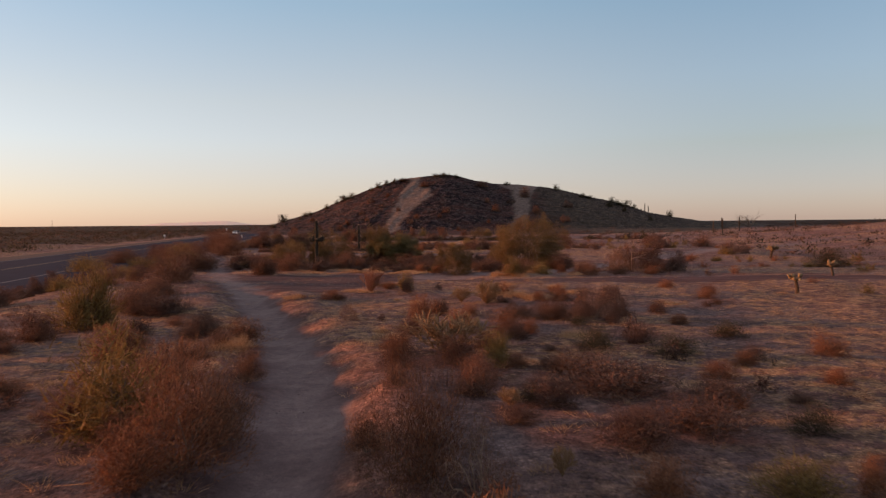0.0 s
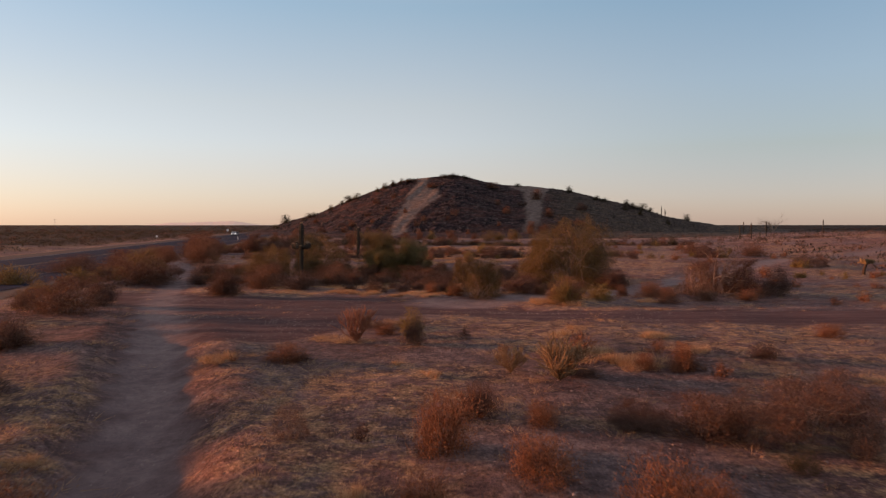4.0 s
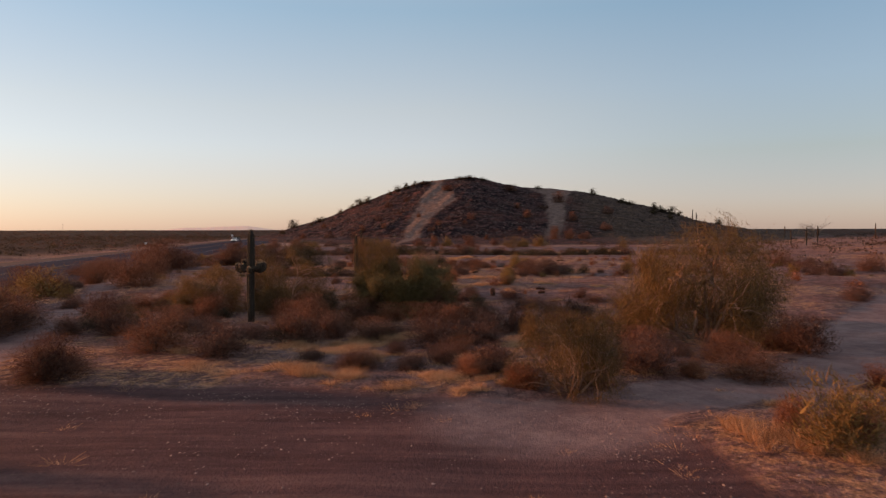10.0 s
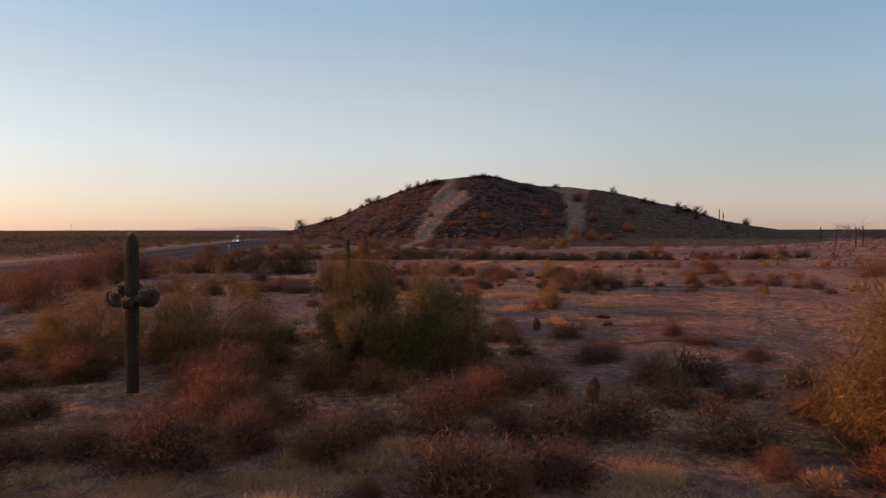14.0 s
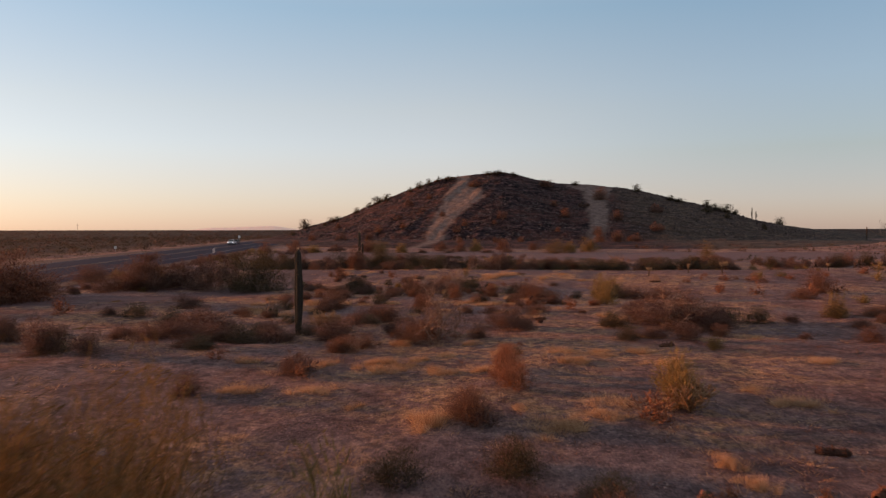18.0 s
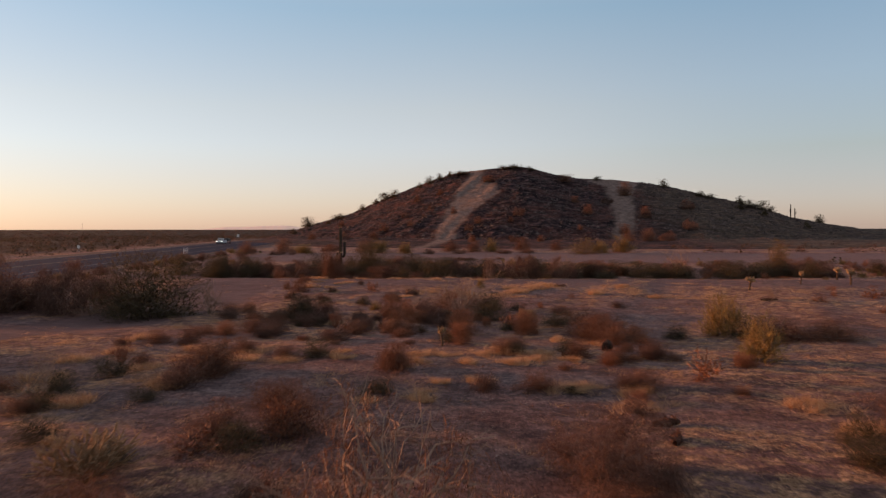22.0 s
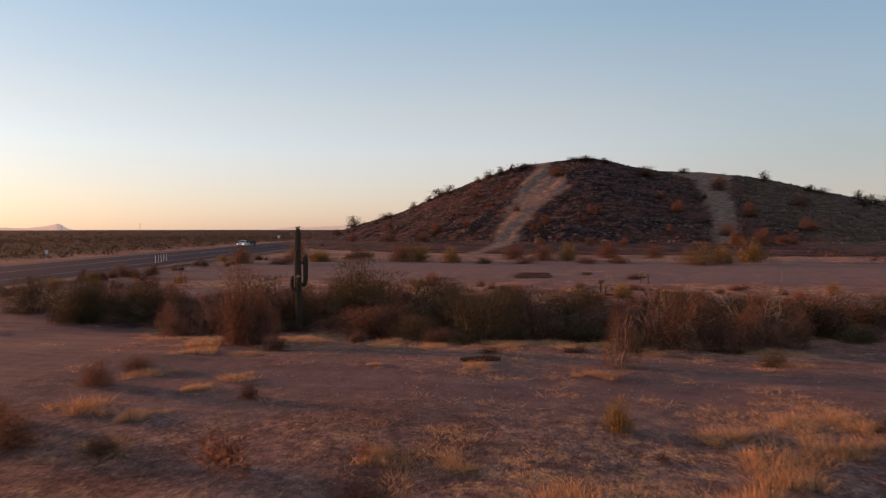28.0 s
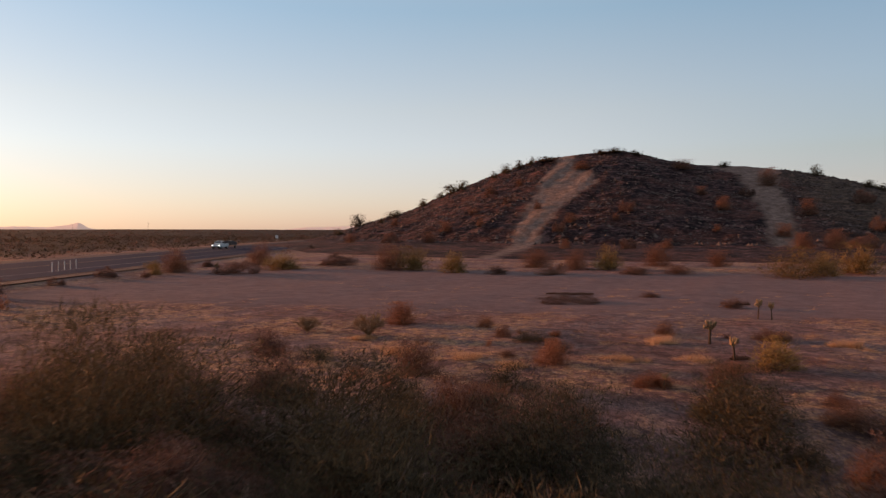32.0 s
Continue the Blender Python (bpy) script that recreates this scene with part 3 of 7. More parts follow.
hill = tagged(new("hill", grid_mesh("hill", np.arange(-125, 245, 1.5), np.arange(236, 546, 1.5), lambda x, y: hill_h(x, y) - 0.35 - 4 * ramp(-hill_h(x, y), -0.36, 0), SLOPE,
                                    {"scar": scar_mask, "east": lambda x, y: ramp(x + 6 * wave(x, y, 30, 1.0), 46, 70)})),
              "dark rocky desert hill with two worn tracks up its face", "hill", kind="structure")


def ribbon(name, left, right, z, y0, y1, mat, label, category="road", step=6.0):
    """A strip of the highway between two offsets from its middle."""
    ys = np.arange(y0, y1 + step / 2, step)
    v = np.array([(road_x(y) + off, y, z) for y in ys for off in (left, right)])
    i = np.arange(len(ys) - 1) * 2
    f = np.stack([i, i + 1, i + 3, i + 2], 1)
    return tagged(new(name, mesh_from(name, v, f, mat)), label, category, kind="structure")


ribbon("road", -8.0, 11.3, 0.16, -1200, 3000, ASPHALT, "dark blue-grey asphalt highway with worn edge lines", step=20)
for left, right, name in ((-12.5, -8.0, "verge_west"), (11.3, 13.6, "verge_east")):
    ribbon(name, left, right, 0.13, -1200, 3000, VERGE, "pale gravel verge along the highway", "verge", 20)
for off in (-7.4, 7.4):
    ribbon("edge_line", off - 0.09, off + 0.09, 0.168, -600, 1500, PAINT_W, "worn white edge line on the asphalt", "road marking", 20)
for off in (-0.2, 0.2):
    ribbon("centre_line", off - 0.07, off + 0.07, 0.168, -600, 1500, PAINT_Y, "double yellow centre line on the asphalt", "road marking", 20)


# ---------------------------------------------------------------- plants
def limb(start, way, length, bend, rng, steps=5, lift=0.0):
    """A crooked line of points."""
    p, d, pts = np.array(start, float), np.array(way, float), [np.array(start, float)]
    for _ in range(steps):
        d = d + rng.normal(size=3) * bend + np.array((0, 0, lift))
        d /= np.linalg.norm(d)
        p = p + d * length / steps
        pts.append(p)
    return np.array(pts), d


def aside(d, rng, amount):
    s = np.cross(d, rng.normal(size=3))
    s /= np.linalg.norm(s) + 1e-9
    v = d + s * amount
    return v / np.linalg.norm(v)


def make_mound(seed, clumps, per, length, width, twig_mat, leaf_mat, name, stems=10, hollow=0.45, clump=0.075, leafy=0.0, up=0.15, wood_r=0.009, ragged=0.16):
    """A rounded bush or broad low tree, one metre tall and wide: many soft clumps of fine twigs over a few crooked stems."""
    rng = np.random.RandomState(seed)
    lobe = rng.uniform(1 - 2 * ragged, 1.06, 8)
    az = rng.uniform(0, 6.283, clumps)
    el = np.arcsin(rng.uniform(0.04, 1.0, clumps))
    k = np.interp(az / 6.283 * 8, np.arange(9), np.append(lobe, lobe[0]))
    r = k * rng.uniform(hollow ** 2, 1.0, clumps) ** 0.5 * rng.uniform(1 - ragged, 1.0, clumps)
    mid = np.stack([np.cos(az) * np.cos(el) * 0.44 * r, np.sin(az) * np.cos(el) * 0.44 * r, np.sin(el) * 0.93 * r], 1)
    out = mid / (np.linalg.norm(mid, axis=1)[:, None] + 1e-6)
    wood, coat = Geo(), Geo()
    for i in range(stems):
        e = mid[i % clumps] * rng.uniform(0.75, 0.98)
        b = np.array((e[0], e[1], 0)) * 0.12
        u = np.linspace(0, 1, 5)[:, None]
        m = b * 0.4 + e * np.array((0.55, 0.55, 0.5))
        pts = (1 - u) ** 2 * b + 2 * u * (1 - u) * m + u ** 2 * e + rng.normal(size=(5, 3)) * 0.03 * u
        wood.tube(pts, np.linspace(wood_r, wood_r * 0.3, 5), 3)
    n = clumps * per
    size = np.repeat(clump * rng.uniform(0.6, 1.35, clumps), per)[:, None]
    at = np.repeat(mid, per, 0) + rng.normal(size=(n, 3)) * size
    way = np.repeat(out, per, 0) * 0.55 + rng.normal(size=(n, 3)) * 0.5 + np.array((0, 0, up))
    way *= length * rng.uniform(0.45, 1.25, (n, 1))
    at[:, 2] = np.abs(at[:, 2]) + 0.01
    way[:, 2] = np.maximum(way[:, 2], -at[:, 2] * 0.8)
    inner = rng.uniform(size=n) < 0.3
    at[inner] *= np.array((0.72, 0.72, 0.7))
    fat = np.where(inner, 1.9, 1.0)
    reach = max(np.percentile(np.hypot((at + way)[:, 0], (at + way)[:, 1]), 94.5), 0.05)
    grow = np.array((0.5 / reach, 0.5 / reach, 1.0 / np.percentile((at + way)[:, 2], 97.5)))
    at, way = at * grow, way * grow
    top = at[:, 2]
    at[:, 2] = np.where(top > 0.8, 0.8 + 0.17 * np.tanh((top - 0.8) / 0.17), top)
    wide = np.hypot(at[:, 0], at[:, 1])
    at[:, :2] *= (np.where(wide > 0.4, 0.4 + 0.1 * np.tanh((wide - 0.4) / 0.1), wide) / np.maximum(wide, 1e-6))[:, None]
    wood.v = [v * grow for v in wood.v]
    cut = int(n * (1 - leafy))
    order = rng.permutation(n)
    a, b = order[:cut], order[cut:]
    coat.blades(at[a], at[a] + way[a], rng.uniform(0.6, 1.4, cut) * width * fat[a], rng)
    if len(b):
        coat.leaves(at[b], rng.uniform(0.6, 1.4, len(b)) * width * 1.3 * fat[b] ** 0.5, rng)
    root = new(name)
    put("woody_base", wood.mesh("woody_base", twig_mat), root)
    put("foliage", coat.mesh("foliage", leaf_mat), root)
    return root


def make_sprays(seed, mains, depth_most, per, width, wood_mat, twig_mat, name, thick):
    """A small tree or large bush, one metre tall and wide: forking limbs from the ground and a crown of upward sprays of fine twigs."""
    rng = np.random.RandomState(seed)
    limbs, ends = [], []

    def grow(g, p, d, length, r, depth):
        pts, d = limb(p, d, length, 0.24, rng, 4, -0.02 * depth)
        g.tube(pts, np.linspace(r, r * 0.6, 5), 4 if depth < 2 else 3)
        if depth > 0:
            ends.append((pts[rng.randint(2, 4)], d))
        if depth == depth_most:
            ends.append((pts[-1], d))
            return
        for _ in range(3):
            grow(g, pts[rng.randint(2, 5)], aside(d, rng, rng.uniform(0.45, 1.15)), length * rng.uniform(0.58, 0.82), r * 0.55, depth + 1)

    for i in range(mains):
        az = 6.283 * (i + rng.uniform(0, 0.7)) / mains
        t = rng.uniform(0.3, 2.2)
        d = np.array((math.cos(az) * t, math.sin(az) * t, 1.0))
        g = Geo()
        grow(g, (0.02 * math.cos(az), 0.02 * math.sin(az), -0.03), d / np.linalg.norm(d), rng.uniform(0.26, 0.4), thick * rng.uniform(0.7, 1.2), 0)
        limbs.append(g)
    at0, way0 = np.array([e[0] for e in ends]), np.array([e[1] for e in ends])
    n = len(ends) * per
    at = np.repeat(at0, per, 0) + rng.normal(size=(n, 3)) * 0.05
    way = np.repeat(way0, per, 0) * 0.45 + rng.normal(size=(n, 3)) * 0.5 + np.array((0, 0, 0.12))
    way *= rng.uniform(0.018, 0.058, (n, 1))
    at[:, 2] = np.abs(at[:, 2]) + 0.01
    tip = at + way
    grow_by = np.array((0.5 / np.percentile(np.abs(tip[:, 0]), 95), 0.5 / np.percentile(np.abs(tip[:, 1]), 95), 0.97 / np.percentile(tip[:, 2], 98.5)))

    def held(v):
        """Draws stray twigs back to an uneven dome."""
        v = v * grow_by - np.array((0, 0, 0.42))
        az = np.arctan2(v[:, 1], v[:, 0])
        edge = 0.95 + 0.14 * np.sin(3 * az + 5 * v[:, 2] + seed) + 0.12 * np.sin(5 * az - 6 * v[:, 2] + 2 * seed) + 0.08 * np.sin(9 * az + 11 * v[:, 2])
        far = np.linalg.norm(v / np.array((0.52, 0.52, 0.57)), axis=1) / edge
        k = np.where(far > 0.62, 0.62 + 0.55 * np.tanh((far - 0.62) / 0.55), far) / np.maximum(far, 1e-6)
        k = np.where(v[:, 2] < -0.2, 1 + (k - 1) * np.clip((v[:, 2] + 0.42) / 0.22, 0, 1), k)
        return v * k[:, None] + np.array((0, 0, 0.42))

    crown = Geo()
    crown.blades(held(at), held(tip), rng.uniform(0.6, 1.5, n) * width, rng)
    root = new(name)
    for g in limbs:
        g.v = [held(v) for v in g.v]
        put("limb", g.mesh("limb", wood_mat), root)
    put("crown", crown.mesh("crown", twig_mat), root)
    return root


def make_bare(seed, mains=5, name="bare_shrub", mat=None, spread_=0.8, depth_most=3):
    """Leafless branches, one metre tall."""
    rng = np.random.RandomState(seed)
    root = new(name)
    fine = Geo()
    tall = 0.001
    made = []

    def grow(g, p, d, length, r, depth):
        pts, d = limb(p, d, length, 0.2, rng, 4, 0.03)
        (g if depth < 2 else fine).tube(pts, np.linspace(r, r * 0.55, 5), 4 if depth < 2 else 3)
        if depth < depth_most:
            for _ in range(3):
                grow(g, pts[rng.randint(1, 5)], aside(d, rng, rng.uniform(0.5, 1.1)), length * rng.uniform(0.55, 0.8), r * 0.5, depth + 1)

    for i in range(mains):
        az = 6.283 * (i + rng.uniform(0, 0.8)) / mains
        t = rng.uniform(0.25, 1.0) * spread_
        d = np.array((math.cos(az) * t, math.sin(az) * t, 1.0))
        g = Geo()
        grow(g, (0, 0, 0), d / np.linalg.norm(d), rng.uniform(0.34, 0.5), rng.uniform(0.013, 0.022), 0)
        made.append(g)
    tall = max(v[:, 2].max() for g in (*made, fine) for v in g.v)
    for g in (*made, fine):
        g.v = [v / tall for v in g.v]
    for g in made:
        put("branch", g.mesh("branch", mat or PALEBARK), root)
    put("twig_crown", fine.mesh("twig_crown", mat or PALEBARK), root)
    return root


def make_cholla(seed, arms=7, joints=4, trunk=0.3, thick=0.035, name="cholla_cactus", stem_mat=None, joint_mat=None, spines=900, upright=0.5, crown_only=False):
    """A cholla, one metre tall: a woody stem, forking jointed arms and a haze of pale spines."""
    rng = np.random.RandomState(seed)
    stem, arm, spine = Geo(), Geo(), Geo()
    pts, d = limb((0, 0, 0), (0.05, 0.03, 1), trunk, 0.08, rng, 4)
    stem.tube(pts, np.linspace(thick * 1.1, thick * 0.9, 5), 6)
    segs = []

    def grow(p, d, depth):
        length = rng.uniform(0.11, 0.2) * (1.15 if depth == 0 else 1.0)
        e = p + d * length
        m = (p + e) / 2
        r = thick * rng.uniform(0.75, 1.0) * (1.0 if depth < 2 else 0.82)
        arm.tube([p, p + d * length * 0.18, m, e - d * length * 0.15, e], [r * 0.55, r * 0.95, r, r * 0.85, r * 0.35], 5, True)
        segs.append((p, e, r))
        if depth < joints:
            for _ in range(1 + (rng.uniform() < 0.62)):
                v = aside(d, rng, rng.uniform(0.3, 0.95)) + np.array((0, 0, upright * 0.5))
                grow(e - d * 0.01, v / np.linalg.norm(v), depth + 1)

    for i in range(arms):
        az = 6.283 * (i + rng.uniform(0, 0.9)) / arms
        p = pts[-1] if crown_only else pts[rng.randint(1, 5)]
        v = np.array((math.cos(az), math.sin(az), rng.uniform(0.1, 1.0) + upright))
        grow(p, v / np.linalg.norm(v), 0)
    k = rng.randint(0, len(segs), spines)
    a, b, r = np.array([s[0] for s in segs])[k], np.array([s[1] for s in segs])[k], np.array([s[2] for s in segs])[k]
    at = a + (b - a) * rng.uniform(0, 1.05, (spines, 1))
    out = np.cross(b - a, rng.normal(size=(spines, 3)))
    out /= np.linalg.norm(out, axis=1)[:, None] + 1e-9
    spine.blades(at + out * r[:, None] * 0.8, at + out * (r[:, None] + rng.uniform(0.012, 0.03, (spines, 1))), np.full(spines, 0.006), rng)
    tall = max(v[:, 2].max() for v in arm.v)
    root = new(name)
    for g, nm, mt in ((stem, "stem", stem_mat or DARKCHOLLA), (arm, "jointed_crown", joint_mat or CHOLLA), (spine, "spine_coat", SPINE)):
        g.v = [v / tall for v in g.v]
        ob = put(nm, g.mesh(nm, mt, nm == "jointed_crown"), root)
        if nm == "spine_coat":
            tagged(ob, kind="stuff")
    return root


def make_grass(seed):
    """A clump of dry grass, one metre wide and tall: thin blades that fan out from many roots."""
    rng = np.random.RandomState(seed)
    k = 11
    mid = np.stack([rng.normal(size=k) * 0.26, rng.normal(size=k) * 0.2, np.zeros(k)], 1)
    tall = rng.uniform(0.3, 0.8, k)
    n = 100 * k
    which = np.arange(n) % k
    spread_ = rng.normal(size=(n, 3)) * np.array((0.07, 0.07, 0.0))
    base = mid[which] + spread_
    tip = base + spread_ * rng.uniform(0.4, 2.2, (n, 1)) + rng.normal(size=(n, 3)) * np.array((0.06, 0.06, 0.0))
    tip[:, 2] = tall[which] * rng.uniform(0.4, 1.05, n)
    root = new("dry_grass_clump")
    g = Geo()
    g.blades(base - np.array((0, 0, 0.05)), tip, rng.uniform(0.006, 0.014, n), rng)
    put("tuft", g.mesh("tuft", STRAW), root)
    return root


def ribbed(path, radii, ribs=13, depth=0.16, cap=True):
    """A fluted cactus column along a path."""
    pts = np.asarray(path, float)
    d = np.gradient(pts, axis=0)
    d /= np.linalg.norm(d, axis=1)[:, None]
    u = np.cross(d, np.array((0.02, 1.0, 0.05)))
    u /= np.linalg.norm(u, axis=1)[:, None]
    w = np.cross(d, u)
    n = ribs * 2
    a = np.arange(n) * 2 * math.pi / n
    k = np.where(np.arange(n) % 2 == 0, 1.0, 1 - depth)
    ring = (np.cos(a) * k)[None, :, None] * u[:, None] + (np.sin(a) * k)[None, :, None] * w[:, None]
    v = (pts[:, None] + ring * np.asarray(radii, float)[:, None, None]).reshape(-1, 3)
    f = []
    for i in range(len(pts) - 1):
        for j in range(n):
            p, q = i * n + j, i * n + (j + 1) % n
            f += [(p, q, q + n), (p, q + n, p + n)]
    v = np.vstack([v, pts[-1] + d[-1] * radii[-1] * 0.6])
    top = (len(pts) - 1) * n
    f += [(top + j, top + (j + 1) % n, len(v) - 1) for j in range(n)]
    return v, f, pts, d, np.asarray(radii, float)


def spines_on(column, rng, count, length=0.035):
    _, _, pts, d, r = column
    i = rng.randint(0, len(pts) - 1, count)
    u = rng.uniform(0, 1, (count, 1))
    at = pts[i] * (1 - u) + pts[i + 1] * u
    rad = r[i] * (1 - u[:, 0]) + r[i + 1] * u[:, 0]
    out = np.cross(d[i], rng.normal(size=(count, 3)))
    out /= np.linalg.norm(out, axis=1)[:, None]
    g = Geo()
    g.blades(at + out * rad[:, None] * 0.97, at + out * (rad[:, None] + length) + rng.normal(size=(count, 3)) * length * 0.4, np.full(count, 0.008), rng)
    return g


def column_radii(n, r, foot=0.8, belly=1.0):
    u = np.linspace(0, 1, n)
    return r * np.interp(u, [0, 0.12, 0.45, 0.8, 0.95, 0.985, 1], [foot, foot + 0.06, belly, 0.97, 0.88, 0.68, 0.3])


def saguaro(x, y, height, radius, arms=(), buds=0, label="", seed=1, belly=1.0, lean=0.0, group="saguaros"):
    """A saguaro with its trunk, each arm, buds at the crown. An arm: angle, height, reach, rise, radius."""
    rng = np.random.RandomState(seed)
    root = new("saguaro_cactus")
    n = 26
    u = np.linspace(0, 1, n)
    path = np.stack([lean * u * height + 0.02 * np.sin(u * 5 + seed), 0.02 * np.cos(u * 4 + seed), u * height], 1)
    col = ribbed(path, column_radii(n, radius, 0.82, belly), 14)
    trunk = put("trunk", mesh_from("trunk", col[0], col[1], CACTUS, False), root)
    if buds:
        tagged(put("spine_coat", spines_on(col, rng, int(600 * height / 4)).mesh("spine_coat", SPINE), trunk), kind="stuff")
    tips = [path[-1]]
    for az, h, reach, rise, r in arms:
        a = radians(az)
        out = np.array((math.cos(a), math.sin(a), 0))
        s = np.linspace(0, 1, 14)
        bend = np.clip(s / 0.45, 0, 1)
        p = np.stack([np.array((lean * h, 0, h)) + out * (radius * 0.5 + reach * math.sin(b * math.pi / 2)) + np.array((0, 0, -0.06 * math.sin(b * math.pi) + max(0, (q - 0.25) / 0.75) * rise))
                      for q, b in zip(s, bend)])
        c = ribbed(p, r * np.interp(s, [0, 0.2, 0.8, 0.95, 1], [0.7, 0.95, 1, 0.8, 0.35]), 10)
        arm = put("arm", mesh_from("arm", c[0], c[1], CACTUS, False), root)
        if buds:
            tagged(put("spine_coat", spines_on(c, rng, 160).mesh("spine_coat", SPINE), arm), kind="stuff")
        tips.append(p[-1])
    if buds:
        for tip in tips:
            g = Geo()
            for _ in range(buds):
                d = rng.normal(size=3) * np.array((0.8, 0.8, 0.35)) + np.array((0, 0, 0.55))
                d /= np.linalg.norm(d)
                b = tip + d * 0.05 + np.array((0, 0, -0.06))
                g.tube([b, b + d * 0.05, b + d * 0.1], [0.018, 0.026, 0.014], 5, True)
            put("buds", g.mesh("buds", SPINE), root, "pale dried buds")
    root.matrix_basis = pose(x, y, float(land(x, y)) - 0.04)
    return tagged(root, label, "cactus", group)


def barrel(x, y, height, radius, seed=1, lean=0.1):
    """A barrel cactus with red spines."""
    rng = np.random.RandomState(seed)
    root = new("barrel_cactus")
    u = np.linspace(0, 1, 10)
    path = np.stack([lean * u * height, 0 * u, u * height], 1)
    col = ribbed(path, radius * np.interp(u, [0, 0.2, 0.6, 0.85, 1], [0.7, 0.95, 1, 0.8, 0.35]), 16, 0.2)
    put("body", mesh_from("body", col[0], col[1], CACTUS), root)
    tagged(put("spine_coat", spines_on(col, rng, 700, 0.06).mesh("spine_coat", REDSPINE), root, "reddish spines"), kind="stuff")
    root.matrix_basis = pose(x, y, float(land(x, y)) - 0.03)
    return tagged(root, "squat dark barrel cactus with reddish spines on gravel", "cactus", "barrel cacti")


KINDS = {}


def kind(key, made, label, category, group):
    for ob in made:
        tagged(ob, label, category, group)
    KINDS[key] = {"made": made, "used": 0}


def plant(key, x, y, wide, tall, turn=None, sink=0.03, which=None):
    """Sets one plant of a kind on the ground."""
    k = KINDS[key]
    if key.startswith("small") and (abs(x + 0.04 * y) > 8.5 or k["used"] > 130) or key.startswith("far") and k["used"] > 110:
        JOINED.setdefault(key, []).append((x, y, wide, tall))
        return
    i = k["used"] if which is None else which
    ob = k["made"][i % len(k["made"])]
    turn = (i * 137.5) % 360 if turn is None else turn
    m = pose(x, y, float(land(x, y)) - sink * tall, 0, 0, turn) @ Matrix.Diagonal((wide, wide, tall, 1))
    if ob.name in k:
        copy_thing(ob, m)
    else:
        k[ob.name] = True
        FIRST.append((ob, m))
    k["used"] += 1


JOINED = {}
FIRST = []  # the first plant of each shape is set down last, so that copies are made from its plain form

kind("creosote", [make_mound(s, 52, 46, 0.11, 0.0115, BARK, CREOSOTE, "creosote_bush", 14, 0.3, 0.075, 0.2, 0.25) for s in (11, 12, 13)],
     "airy olive-brown creosote bush with thin spreading stems", "shrub", "creosote bushes on the flat")
kind("bursage", [make_mound(s, 60, 84, 0.064, 0.0088, BARK, BURSAGE, "bursage_shrub", 8, 0.45, 0.085) for s in (21, 22, 23)],
     "low rounded reddish-brown dry desert shrub", "shrub", "dry bursage shrubs on the flat")
kind("grey", [make_mound(s, 60, 80, 0.064, 0.0088, BARK, GREYBUSH, "dry_shrub", 12, 0.4, 0.08) for s in (31, 32, 33)],
     "low dark grey-brown dry shrub with bare twigs", "shrub", "dry grey shrubs on the flat")
kind("green", [make_mound(s, 84, 150, 0.045, 0.0046, BARK, DARKGREEN, "green_shrub", 14, 0.4, 0.07, 0.2) for s in (41, 42, 43)],
     "dense dark green desert shrub in the wash", "shrub", "green shrubs in the wash")
kind("paloverde", [make_sprays(s, 9, 3, 84, 0.0024, PALEBARK, PALOVERDE, "palo_verde_tree", 0.012) for s in (51, 52, 53)],
     "golden-brown palo verde tree with fine wispy twigs", "tree", "palo verde trees")
kind("paloverde_dark", [make_sprays(s, 11, 3, 190, 0.003, PALEBARK, OLIVE, "palo_verde_tree", 0.010) for s in (56, 57)],
     "dull green palo verde tree with a dense low crown", "tree", "palo verde trees")
kind("paloverde_far", [make_mound(s, 110, 40, 0.05, 0.0075, BARK, PALOVERDE, "palo_verde_tree", 16, 0.35, 0.06, 0.2, 0.05, 0.006, 0.2) for s in (54, 55)],
     "golden-brown palo verde tree with fine wispy twigs", "tree", "palo verde trees")
kind("mesquite", [make_sprays(s, 8, 3, 64, 0.0038, PALEBARK, GREYBUSH, "mesquite_bush", 0.009) for s in (61, 62)],
     "brownish half-bare mesquite bush with tangled twigs", "shrub", "mesquite bushes")
kind("rustbush", [make_mound(s, 84, 95, 0.05, 0.0052, BARK, RUSTTWIG, "rusty_bush", 20, 0.3, 0.07, 0.05, 0.2, 0.005, 0.2) for s in (66, 67)],
     "large rust-brown desert bush with fine dry twigs", "shrub", "rust-brown bushes")
kind("airy", [make_sprays(s, 8, 3, 14, 0.0036, PALEBARK, RUSTTWIG, "half_bare_bush", 0.015) for s in (68, 69)],
     "half-bare bush with pale branches in reddish twigs", "shrub", "half-bare bushes")
kind("bare", [make_bare(s, 6, "bare_shrub", None, 1.1) for s in (71, 72)], "leafless shrub with pale crooked branches", "shrub", "leafless shrubs")
kind("cholla", [make_cholla(s, 36, 3, 0.14, 0.0125, spines=3400, upright=0.5) for s in (81, 82)], "many-armed cholla cactus with pale spiny joints", "cactus", "chollas on the flat")
kind("teddy", [make_cholla(s, 11, 1, 0.5, 0.062, "teddy_bear_cholla", DARKCHOLLA, TEDDY, 900, 0.2, True) for s in (86, 87)],
     "teddy bear cholla with dark stem and pale fuzzy joints", "cactus", "chollas on the flat")
kind("straw", [make_grass(s) for s in (101, 102, 103)], "low clump of golden dry grass on gravel", "grass clump", "dry grass clumps")
kind("redcholla", [make_cholla(s, 34, 3, 0.1, 0.0085, "reddish_cholla", DARKCHOLLA, REDJOINT, 700, 0.9) for s in (83, 84)], "reddish upright cholla with thin dry joints", "cactus", "chollas on the flat")
